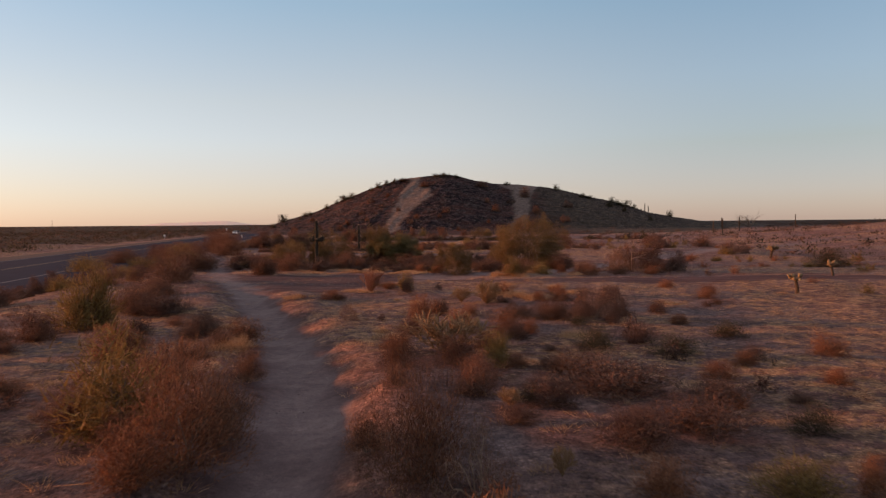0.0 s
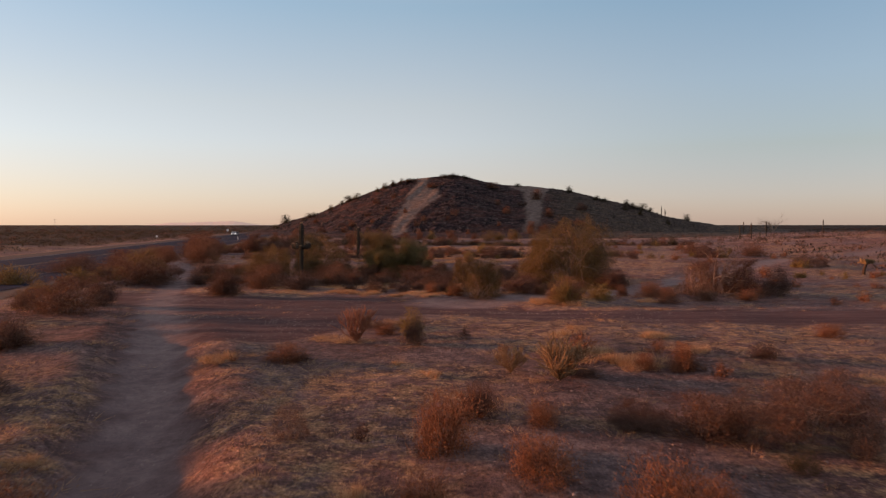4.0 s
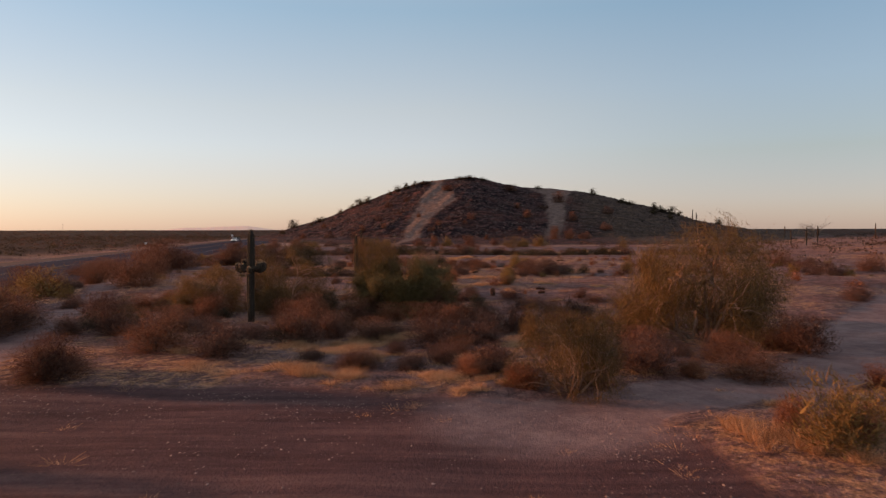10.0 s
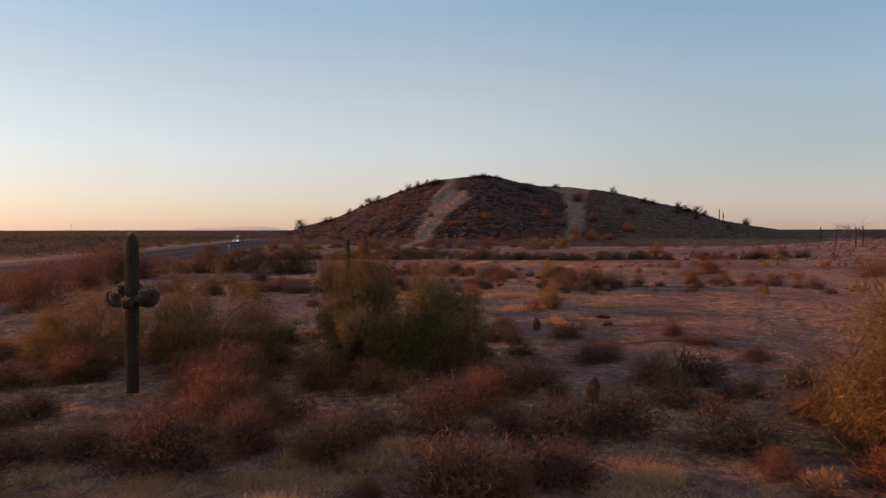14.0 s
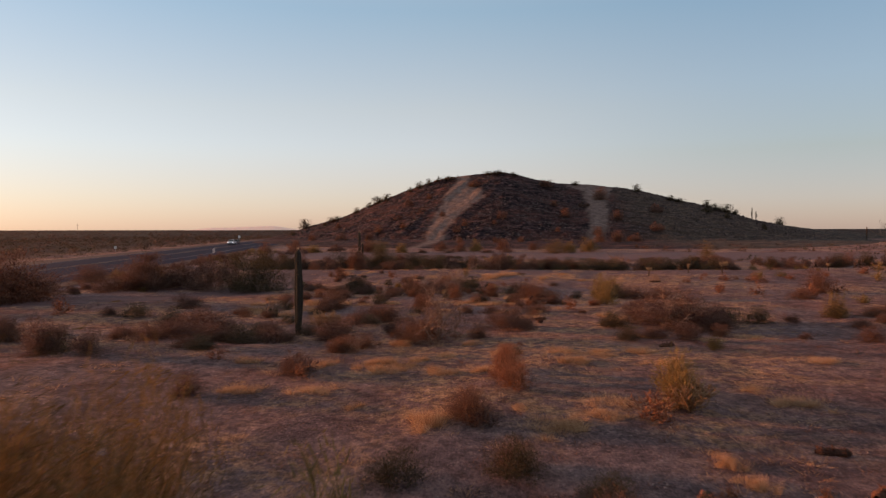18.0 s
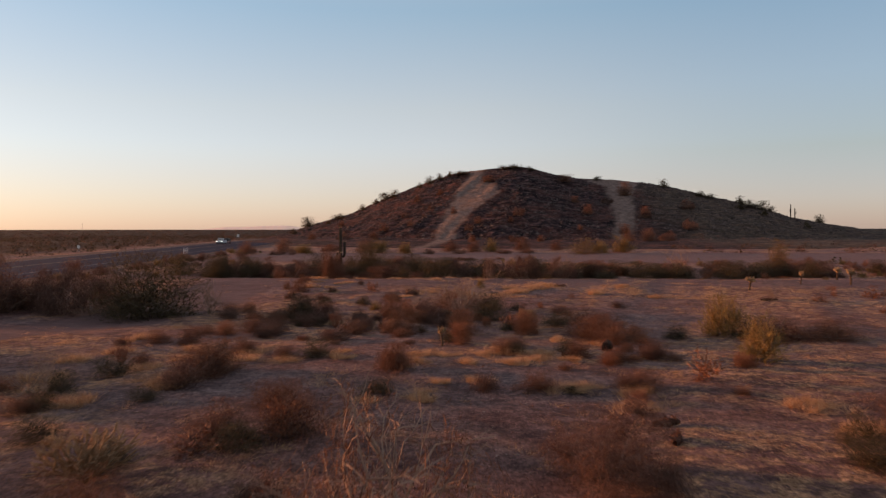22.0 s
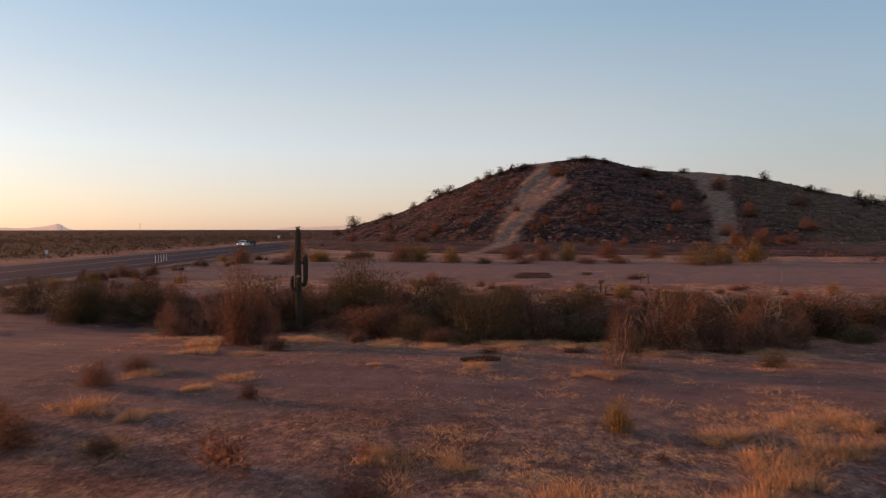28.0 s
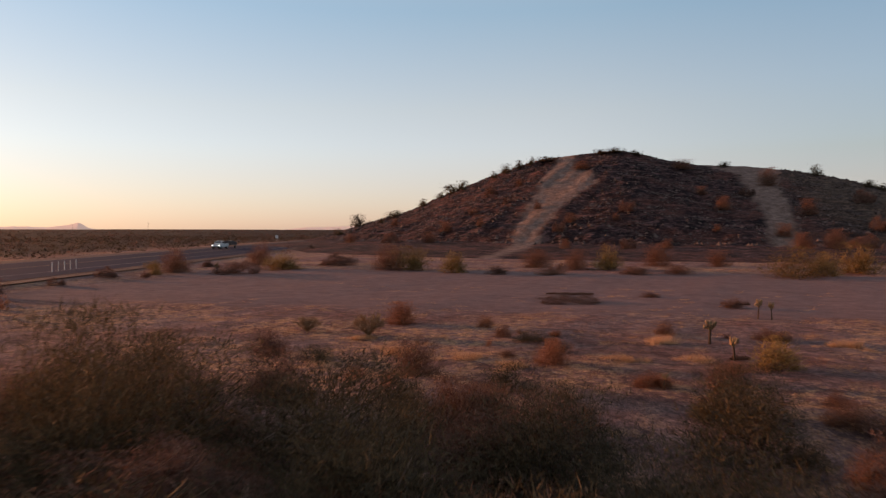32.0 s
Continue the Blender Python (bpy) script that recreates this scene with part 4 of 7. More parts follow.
# dark leaf colour stands in for shade on these low shrubs
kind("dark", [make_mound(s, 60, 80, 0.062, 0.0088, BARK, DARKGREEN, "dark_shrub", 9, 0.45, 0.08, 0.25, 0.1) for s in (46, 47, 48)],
     "low dark olive shrub, shade put into its leaf colour", "shrub", "dark low shrubs")
kind("small_rust", [make_mound(s, 18, 18, 0.14, 0.034, BARK, BURSAGE, "bursage_shrub", 4, 0.5, 0.1) for s in (24, 25, 26)],
     "low rounded reddish-brown dry desert shrub", "shrub", "dry bursage shrubs on the flat")
kind("small_grey", [make_mound(s, 18, 18, 0.14, 0.034, BARK, GREYBUSH, "dry_shrub", 4, 0.4, 0.1) for s in (34, 35, 36)],
     "low dark grey-brown dry shrub with bare twigs", "shrub", "dry grey shrubs on the flat")
kind("far_creosote", [make_mound(s, 18, 16, 0.14, 0.04, BARK, CREOSOTE, "creosote_bush", 5, 0.4, 0.1, 0.4) for s in (91, 92, 93)],
     "olive-brown desert bush seen far off", "shrub", "bushes on the plain")
kind("far_rust", [make_mound(s, 18, 16, 0.14, 0.04, BARK, BURSAGE, "russet_shrub", 5, 0.4, 0.1, 0.3) for s in (94, 95, 96)],
     "rust-brown dry desert bush", "shrub", "bushes on the plain")
kind("far_tree", [make_mound(s, 26, 34, 0.1, 0.03, BARK, DARKGREEN, "desert_tree", 5, 0.3, 0.11, 0.7) for s in (97, 98)],
     "small dark desert tree on the hillside", "tree", "small trees on the hill")


# ---------------------------------------------------------------- plants, set one by one

# the start, along the footpath
plant("rustbush", -3.35, 11.34, 2.20, 1.95)
plant("creosote", -5.21, 13.16, 2.39, 1.89)
plant("rustbush", -3.13, 12.84, 1.26, 1.26)
plant("bursage", -3.74, 10.52, 1.25, 0.86)
plant("rustbush", 0.23, 10.65, 1.67, 1.59)
plant("airy", 1.07, 10.23, 1.22, 1.14)
plant("bursage", -0.61, 11.85, 0.80, 0.63)
plant("grey", 5.18, 12.85, 1.87, 0.74)
plant("grey", 4.44, 16.43, 3.07, 0.83)
plant("cholla", 2.02, 14.86, 0.57, 0.48)
plant("cholla", 2.30, 10.85, 0.28, 0.50)
plant("creosote", 5.29, 9.95, 1.26, 0.56)
plant("bursage", 6.20, 9.91, 0.52, 0.59)
plant("grey", 6.43, 15.34, 1.55, 0.54)
plant("grey", 9.09, 19.33, 0.91, 0.38)
plant("grey", 2.84, 14.98, 1.27, 0.69)
plant("grey", 3.81, 12.22, 1.39, 0.65)
plant("bursage", 3.90, 18.20, 1.28, 0.57)
plant("bursage", 3.53, 10.04, 0.90, 0.52)
plant("creosote", -12.47, 26.10, 2.47, 2.06)
plant("rustbush", -12.44, 31.02, 3.21, 1.36)
plant("rustbush", -16.17, 44.24, 3.56, 1.60)
plant("grey", -7.51, 24.18, 1.52, 0.76)
plant("grey", -12.99, 24.17, 1.71, 1.14)
plant("rustbush", -4.03, 17.60, 0.96, 0.82)
plant("cholla", 0.86, 20.88, 2.39, 1.37)
plant("rustbush", -0.42, 18.51, 1.33, 1.03)
plant("grey", 1.10, 18.99, 1.39, 0.85)
plant("creosote", 2.09, 18.78, 0.84, 1.00)
plant("bursage", 1.47, 17.40, 1.03, 0.66)
plant("rustbush", -0.42, 16.13, 0.75, 0.50)
plant("straw", -1.04, 23.39, 0.86, 0.36)
plant("creosote", -12.07, 26.64, 2.03, 2.53)
plant("grey", -11.97, 30.26, 1.89, 0.95)
plant("rustbush", -13.68, 36.33, 1.99, 0.80)
plant("grey", -7.50, 24.90, 1.24, 0.68)
plant("grey", -9.87, 25.01, 1.24, 0.62)
plant("straw", -5.48, 21.21, 1.12, 0.50)
plant("rustbush", -8.26, 20.68, 1.32, 0.84)
plant("teddy", 18.34, 34.39, 0.99, 1.04)
plant("bursage", 14.10, 34.80, 1.07, 0.53)
plant("grey", 12.44, 30.92, 0.62, 0.25)
plant("bursage", 13.12, 38.01, 1.06, 0.48)

# before the first crossing
plant("redcholla", -2.85, 37.24, 1.33, 1.33)
plant("grey", -0.90, 36.76, 0.76, 0.89)
plant("cholla", 1.75, 32.95, 0.72, 0.79)
plant("cholla", 2.87, 31.88, 1.37, 1.26)
plant("bursage", -0.08, 26.74, 1.28, 1.13)
plant("airy", -2.83, 27.49, 0.80, 0.83)
plant("bursage", 1.88, 28.23, 0.90, 0.53)
plant("grey", 0.71, 29.10, 0.94, 0.71)
plant("bursage", 2.86, 23.81, 1.37, 0.91)
plant("mesquite", 3.78, 28.27, 1.18, 0.65)
plant("rustbush", 4.92, 27.82, 1.95, 0.85)
plant("mesquite", 6.66, 27.52, 2.56, 1.51)
plant("straw", 5.12, 23.48, 1.11, 0.43)
plant("grey", 6.44, 33.30, 0.95, 0.55)
plant("straw", 5.50, 33.56, 1.30, 0.41)
plant("grey", 8.05, 28.64, 1.15, 0.72)
plant("rustbush", -18.98, 42.25, 2.04, 1.28)
plant("grey", -18.94, 46.14, 1.55, 0.98)
plant("grey", -17.31, 49.14, 1.63, 0.94)
plant("grey", -13.48, 36.01, 2.04, 1.06)
plant("grey", -10.88, 29.82, 2.45, 0.95)
plant("rustbush", -7.70, 25.45, 1.35, 0.75)
plant("straw", -5.70, 22.07, 0.98, 0.50)
plant("rustbush", -9.37, 27.24, 1.11, 0.45)
plant("straw", -6.93, 26.10, 0.73, 0.27)
plant("creosote", 2.41, 21.25, 0.51, 0.58)
plant("bursage", -0.64, 21.15, 1.06, 0.49)
plant("bursage", -0.32, 24.10, 0.89, 0.68)
plant("straw", -1.29, 24.77, 0.49, 0.27)
plant("grey", 9.29, 34.49, 1.00, 0.52)
plant("straw", -6.11, 33.84, 1.30, 0.30)
plant("rustbush", 9.82, 29.50, 1.06, 0.53)
plant("bursage", 13.47, 33.56, 1.11, 0.44)
plant("grey", 13.19, 31.67, 0.68, 0.34)
plant("straw", 11.32, 31.99, 1.30, 0.24)
plant("grey", 3.92, 21.28, 0.58, 0.20)
plant("creosote", -1.06, 38.02, 0.94, 1.07)
plant("bursage", -4.48, 34.35, 1.30, 0.50)
plant("grey", -4.07, 34.65, 0.72, 0.20)
plant("straw", -2.90, 37.71, 1.30, 0.23)
plant("straw", -3.95, 37.84, 1.16, 0.21)
plant("bursage", -1.96, 38.65, 0.81, 0.35)
plant("straw", 4.32, 35.23, 1.30, 0.45)
plant("straw", 4.84, 34.24, 1.28, 0.50)
plant("straw", 3.42, 35.09, 1.27, 0.47)
plant("grey", 3.58, 32.36, 1.00, 0.33)
plant("straw", 7.48, 35.51, 1.09, 0.44)
plant("bursage", 5.42, 33.31, 0.73, 0.45)
plant("straw", 4.06, 38.43, 1.20, 0.29)
plant("straw", 6.91, 37.72, 1.30, 0.28)
plant("straw", 3.09, 32.88, 0.87, 0.35)
plant("straw", -0.41, 32.63, 0.51, 0.26)
plant("straw", -1.32, 34.04, 0.49, 0.17)
plant("bursage", 6.41, 33.15, 0.81, 0.81)
plant("grey", -17.50, 49.93, 2.02, 1.50)
plant("rustbush", -22.83, 66.67, 6.07, 2.13)
plant("rustbush", -13.63, 57.74, 2.06, 0.76)
plant("airy", 16.54, 56.19, 4.21, 3.08)
plant("mesquite", 19.02, 55.90, 3.33, 2.50)
plant("rustbush", 11.89, 53.99, 1.68, 0.89)
plant("rustbush", 11.84, 50.74, 1.46, 0.89)
plant("rustbush", 14.47, 52.09, 1.72, 0.74)
plant("bursage", 17.17, 53.15, 1.53, 0.66)
plant("creosote", 8.28, 50.79, 2.12, 0.94)

# round the first crossing
plant("rustbush", -13.14, 56.37, 2.52, 1.40)
plant("straw", -4.36, 56.48, 1.30, 0.50)
plant("straw", -6.37, 57.54, 1.30, 0.42)
plant("straw", 0.55, 55.47, 0.87, 0.39)
plant("straw", -1.42, 56.26, 1.30, 0.40)
plant("rustbush", -12.23, 61.47, 3.53, 1.66)
plant("grey", -9.26, 60.42, 2.59, 1.34)
plant("grey", -7.74, 64.58, 2.46, 1.46)
plant("grey", -1.85, 63.39, 2.60, 1.19)
plant("grey", 0.07, 57.38, 1.86, 0.74)
plant("grey", 4.79, 57.16, 2.40, 1.06)
plant("rustbush", 7.94, 56.94, 2.74, 0.91)
plant("grey", 12.07, 61.91, 2.26, 1.50)
plant("rustbush", 12.64, 56.33, 2.01, 0.89)
plant("bursage", 12.96, 54.67, 1.30, 0.54)
plant("grey", 24.27, 80.08, 1.76, 0.67)
plant("airy", 15.25, 55.88, 2.19, 2.52)
plant("mesquite", 17.20, 57.76, 2.11, 2.11)
plant("bursage", 6.65, 49.48, 1.03, 0.70)
plant("straw", 5.33, 49.82, 1.30, 0.50)
plant("straw", 5.94, 49.35, 1.30, 0.50)
plant("straw", 5.16, 51.02, 1.08, 0.40)
plant("straw", 7.56, 50.33, 1.22, 0.35)
plant("straw", 11.20, 51.61, 1.30, 0.33)
plant("straw", 4.74, 39.36, 0.66, 0.33)
plant("bursage", -2.15, 40.03, 1.34, 0.30)
plant("straw", -1.56, 40.56, 0.75, 0.37)
plant("bursage", -3.01, 40.32, 0.82, 0.37)
plant("straw", -2.78, 41.17, 0.79, 0.26)
plant("paloverde", 9.26, 65.13, 6.66, 5.45)
plant("paloverde", 2.04, 54.79, 2.99, 2.61)
plant("bare", 1.98, 55.37, 1.26, 1.74)
plant("rustbush", 10.82, 65.47, 3.13, 2.41)
plant("bursage", 6.09, 56.87, 0.82, 0.58)
plant("bursage", 0.64, 55.39, 0.86, 0.60)
plant("bursage", -0.59, 56.71, 1.25, 0.64)
plant("grey", -1.37, 58.39, 1.17, 0.66)
plant("rustbush", -4.11, 58.26, 1.68, 0.66)
plant("straw", -5.58, 57.00, 1.21, 0.45)
plant("straw", -4.91, 64.14, 1.30, 0.42)
plant("straw", -10.98, 61.20, 1.30, 0.33)
plant("straw", -1.86, 56.69, 1.02, 0.34)
plant("straw", -0.87, 54.76, 1.07, 0.25)
plant("straw", 4.54, 57.27, 1.30, 0.28)
plant("straw", -2.75, 55.24, 1.26, 0.22)
plant("grey", -13.14, 56.24, 2.04, 1.31)
plant("grey", -11.13, 64.60, 1.98, 0.76)
plant("grey", -18.22, 66.38, 0.91, 0.50)
plant("grey", -14.97, 66.21, 1.60, 0.55)
plant("grey", -16.68, 66.58, 1.88, 1.50)
plant("grey", -22.39, 69.07, 3.08, 1.50)
plant("grey", -6.04, 59.57, 1.16, 0.43)
plant("grey", -2.45, 58.07, 1.09, 0.47)
plant("grey", 0.32, 59.00, 1.13, 0.49)
plant("rustbush", -8.16, 68.36, 2.51, 1.44)
plant("rustbush", -2.25, 67.29, 2.83, 1.44)
plant("grey", 0.30, 66.78, 2.12, 1.06)
plant("grey", 5.48, 59.36, 2.14, 1.18)
plant("rustbush", 8.33, 59.85, 2.41, 1.01)
plant("rustbush", 11.51, 62.46, 2.20, 1.38)
plant("rustbush", -4.64, 65.73, 2.20, 0.98)
plant("creosote", 6.09, 49.23, 1.81, 1.39)
plant("bursage", 5.80, 50.37, 0.93, 0.70)
plant("bursage", 10.65, 55.42, 1.01, 0.66)
plant("straw", 6.06, 48.81, 1.24, 0.41)
plant("straw", 6.96, 53.01, 0.96, 0.28)

# past the crossing
plant("bursage", 0.89, 55.14, 1.21, 0.76)
plant("bursage", -0.71, 57.35, 0.97, 0.53)
plant("rustbush", -0.96, 60.71, 1.75, 0.72)
plant("rustbush", -4.49, 58.15, 1.13, 0.52)
plant("grey", -2.53, 57.55, 1.20, 0.38)
plant("grey", -1.68, 59.45, 1.23, 0.56)
plant("bursage", 5.94, 57.14, 0.81, 0.47)
plant("rustbush", 8.57, 61.09, 1.88, 1.01)
plant("grey", 0.16, 59.25, 1.18, 0.66)
plant("rustbush", -9.73, 70.85, 1.93, 1.24)
plant("grey", -6.49, 65.79, 1.72, 1.20)
plant("grey", -13.53, 67.35, 1.69, 0.64)
plant("grey", -13.33, 64.47, 1.31, 0.75)
plant("grey", -9.64, 61.92, 1.43, 0.47)
plant("grey", -19.63, 72.12, 2.91, 1.50)
plant("grey", -16.14, 66.62, 2.16, 0.78)
plant("straw", -11.56, 61.92, 1.30, 0.25)
plant("straw", -7.60, 63.32, 1.30, 0.30)
plant("straw", -4.95, 62.59, 1.30, 0.38)
plant("straw", -2.76, 66.04, 1.30, 0.38)
plant("straw", -1.19, 55.85, 1.30, 0.27)
plant("straw", -0.15, 55.97, 0.83, 0.25)
plant("straw", -5.78, 58.29, 0.87, 0.22)
plant("straw", -3.72, 59.68, 1.09, 0.30)
plant("straw", 4.64, 57.54, 1.05, 0.19)
plant("grey", -4.53, 65.20, 1.45, 0.73)
plant("grey", -3.16, 60.84, 1.02, 0.44)
plant("rustbush", -3.43, 63.40, 0.83, 0.33)
plant("grey", 0.12, 64.23, 1.73, 0.86)
plant("grey", 4.00, 69.87, 1.97, 0.87)
plant("paloverde", -10.90, 75.20, 4.60, 3.75)
plant("paloverde", -15.20, 75.40, 4.20, 2.90)
plant("rustbush", -14.48, 73.66, 2.46, 1.33)
plant("paloverde_dark", -3.90, 74.60, 5.60, 3.20)
plant("paloverde", -5.60, 75.60, 3.20, 4.40)
plant("bare", -5.85, 76.10, 2.20, 3.10)
plant("bare", -4.63, 130.95, 2.20, 2.30)
plant("bare", -4.10, 131.40, 1.50, 1.40)
plant("bare", -18.08, 128.40, 1.10, 2.30)
plant("bare", 0.16, 160.40, 1.60, 3.20)
plant("bare", 4.40, 161.20, 2.20, 3.40)
plant("bare", 16.90, 166.00, 2.40, 3.90)
plant("green", -5.41, 75.36, 2.41, 1.41)
plant("rustbush", -2.34, 73.22, 2.77, 1.68)
plant("rustbush", -8.53, 70.90, 2.67, 1.52)
plant("rustbush", -6.15, 71.40, 2.19, 1.18)
plant("grey", -9.75, 65.38, 1.85, 0.74)
plant("grey", -6.56, 66.34, 1.32, 0.94)
plant("grey", -4.12, 67.03, 1.61, 0.71)
plant("grey", -0.69, 67.42, 1.23, 0.72)
plant("grey", 1.92, 67.21, 2.69, 1.21)
plant("grey", 4.13, 66.23, 2.51, 1.00)
plant("bursage", -0.94, 63.33, 1.12, 0.84)
plant("straw", -5.76, 64.19, 1.00, 0.48)
plant("straw", -3.65, 63.98, 0.47, 0.34)
plant("cholla", 4.64, 63.49, 0.62, 0.56)
plant("grey", -12.63, 68.13, 1.72, 0.72)
plant("grey", -8.81, 66.76, 1.18, 0.65)
plant("straw", -5.03, 64.80, 1.25, 0.50)
plant("straw", -3.00, 66.30, 1.30, 0.50)
plant("straw", -1.63, 66.03, 1.30, 0.50)
plant("straw", -3.81, 65.01, 1.15, 0.46)
plant("straw", 1.92, 64.36, 1.08, 0.50)
plant("straw", -7.86, 63.76, 1.30, 0.42)
plant("straw", -9.87, 63.87, 0.96, 0.32)
plant("grey", 2.87, 75.93, 2.23, 0.69)
plant("rustbush", 3.97, 71.87, 2.03, 1.02)
plant("grey", 5.56, 72.12, 1.88, 0.85)
plant("grey", -0.37, 80.56, 1.94, 0.58)
plant("grey", 7.73, 79.04, 2.05, 0.45)
plant("grey", 8.60, 75.77, 1.40, 0.60)
plant("rustbush", 0.40, 71.54, 2.18, 1.01)
plant("bursage", 7.02, 68.66, 1.56, 0.71)
plant("cholla", 3.01, 88.28, 1.22, 0.92)

# the gravel flat behind the trees
plant("grey", -0.06, 81.66, 1.42, 0.80)
plant("grey", 2.64, 80.68, 1.80, 0.78)
plant("dark", 0.31, 76.74, 1.40, 0.61)
plant("grey", 3.59, 77.03, 1.74, 0.50)
plant("straw", 5.31, 79.82, 0.98, 0.37)
plant("straw", 2.78, 83.78, 0.61, 0.31)
plant("bursage", -1.28, 90.16, 1.03, 0.83)
plant("creosote", 2.86, 88.59, 1.09, 1.30)
plant("rustbush", -2.47, 87.20, 1.28, 0.84)
plant("rustbush", -12.02, 84.79, 2.10, 0.59)
plant("grey", -18.48, 95.28, 1.70, 1.42)
plant("grey", -16.23, 94.63, 1.12, 1.02)
plant("straw", -3.47, 87.15, 1.20, 0.48)
plant("straw", -0.68, 86.95, 1.19, 0.40)
plant("grey", -1.53, 84.60, 1.07, 0.54)
plant("straw", 1.32, 88.74, 1.30, 0.30)
plant("grey", -22.77, 98.82, 1.83, 0.61)
plant("rustbush", -16.65, 99.79, 1.86, 0.81)
plant("bursage", -4.57, 100.62, 1.25, 0.81)
plant("straw", 6.00, 89.04, 1.30, 0.26)
plant("straw", 9.64, 87.12, 1.30, 0.27)
plant("grey", 7.13, 80.78, 1.15, 0.72)
plant("grey", -1.44, 81.84, 1.25, 0.62)
plant("bursage", -1.45, 91.64, 1.09, 0.99)
plant("creosote", 3.05, 89.73, 1.35, 1.29)
plant("straw", -3.36, 86.94, 0.85, 0.50)
plant("rustbush", -2.57, 87.57, 1.16, 0.63)
plant("grey", -8.03, 91.91, 1.30, 0.56)
plant("dark", -3.82, 83.63, 1.32, 0.68)
plant("dark", -1.58, 84.00, 1.21, 0.80)
plant("dark", 0.06, 83.10, 1.22, 0.44)
plant("straw", -5.42, 88.35, 0.61, 0.23)
plant("straw", -1.16, 88.25, 0.57, 0.26)
plant("straw", 2.84, 84.84, 0.61, 0.36)
plant("straw", 0.02, 87.03, 0.79, 0.40)
plant("straw", 0.97, 87.90, 1.11, 0.28)
plant("straw", -5.31, 92.76, 1.30, 0.33)
plant("straw", -3.47, 92.48, 1.07, 0.36)
plant("straw", -8.96, 89.97, 1.30, 0.32)
plant("straw", -6.83, 89.92, 1.11, 0.25)
plant("grey", -10.35, 89.41, 1.10, 0.63)
plant("straw", 0.87, 94.47, 1.30, 0.35)
plant("straw", 9.30, 94.80, 1.30, 0.31)
plant("straw", 5.44, 91.07, 0.98, 0.23)
plant("straw", 2.53, 88.63, 0.87, 0.29)
plant("mesquite", -0.68, 104.70, 2.29, 1.51)
plant("grey", -14.48, 101.85, 3.20, 0.89)
plant("grey", -16.67, 102.56, 1.93, 0.86)
plant("rustbush", -7.55, 96.46, 1.32, 0.56)
plant("grey", 1.41, 122.43, 3.06, 1.15)
plant("mesquite", 7.60, 106.50, 5.20, 1.60)
plant("dark", 12.31, 107.56, 1.90, 0.95)
plant("dark", 4.57, 106.95, 1.12, 0.65)
plant("creosote", 17.49, 109.82, 1.63, 1.38)
plant("creosote", 6.88, 97.94, 0.79, 0.57)
plant("rustbush", -5.25, 99.05, 1.17, 0.47)
plant("grey", -11.66, 100.51, 1.49, 0.65)
plant("dark", 8.43, 107.26, 3.25, 0.83)
plant("rustbush", -6.97, 106.70, 1.79, 0.89)
plant("rustbush", -11.35, 113.05, 2.12, 1.06)
plant("grey", -8.46, 106.62, 1.49, 0.72)
plant("rustbush", 20.87, 121.15, 2.43, 0.81)
plant("rustbush", 19.33, 109.85, 1.56, 0.56)
plant("straw", -13.36, 108.93, 1.30, 0.45)
plant("straw", 10.02, 102.42, 1.30, 0.26)
plant("dark", -21.79, 108.74, 2.25, 0.77)
plant("grey", -20.48, 112.52, 2.11, 0.92)

# round the single-column saguaro
plant("bare", -4.09, 100.65, 2.37, 3.01)
plant("airy", -4.31, 100.47, 3.61, 2.67)
plant("rustbush", -5.20, 101.18, 1.80, 0.98)
plant("straw", -5.45, 98.64, 1.03, 0.50)
plant("bursage", -7.30, 96.41, 1.30, 0.67)
plant("rustbush", -6.76, 97.98, 1.02, 0.61)
plant("grey", -10.45, 99.43, 1.27, 0.52)
plant("straw", -1.31, 96.01, 0.99, 0.50)
plant("dark", -0.90, 96.02, 0.64, 0.33)
plant("bursage", -1.37, 92.90, 1.06, 0.89)
plant("grey", -11.32, 111.00, 1.58, 0.84)
plant("cholla", -9.74, 103.87, 1.28, 1.01)
plant("airy", 7.50, 105.82, 3.90, 2.24)
plant("dark", 4.63, 105.19, 1.61, 0.73)
plant("mesquite", 9.06, 106.33, 2.98, 0.99)
plant("grey", -15.76, 103.51, 3.20, 1.20)
plant("grey", -15.72, 100.90, 2.50, 0.70)
plant("grey", -13.01, 99.31, 0.97, 0.41)
plant("creosote", 5.85, 115.57, 1.77, 1.60)
plant("rustbush", 1.87, 119.11, 1.85, 0.92)
plant("rustbush", -2.27, 101.22, 1.13, 0.65)
plant("straw", -2.58, 99.12, 0.58, 0.35)
plant("straw", -5.48, 93.74, 1.12, 0.45)
plant("straw", -4.66, 93.20, 0.97, 0.39)
plant("straw", -7.33, 93.41, 0.90, 0.44)
plant("straw", -4.24, 94.39, 0.85, 0.32)
plant("straw", -3.36, 95.64, 0.82, 0.30)
plant("straw", 1.14, 96.78, 1.30, 0.30)
plant("straw", 2.27, 96.53, 1.30, 0.31)
plant("straw", 3.86, 96.97, 1.24, 0.32)
plant("straw", 7.51, 101.05, 1.30, 0.31)
plant("straw", 5.28, 101.57, 1.30, 0.26)
plant("rustbush", -8.07, 92.46, 1.11, 0.56)
plant("straw", -10.19, 94.01, 0.96, 0.32)
plant("straw", -2.07, 92.73, 0.83, 0.37)
plant("straw", -15.92, 111.61, 1.30, 0.50)
plant("grey", -6.34, 102.90, 1.07, 0.71)
plant("straw", 3.97, 94.14, 1.00, 0.40)
plant("rustbush", -11.46, 112.18, 1.73, 0.90)
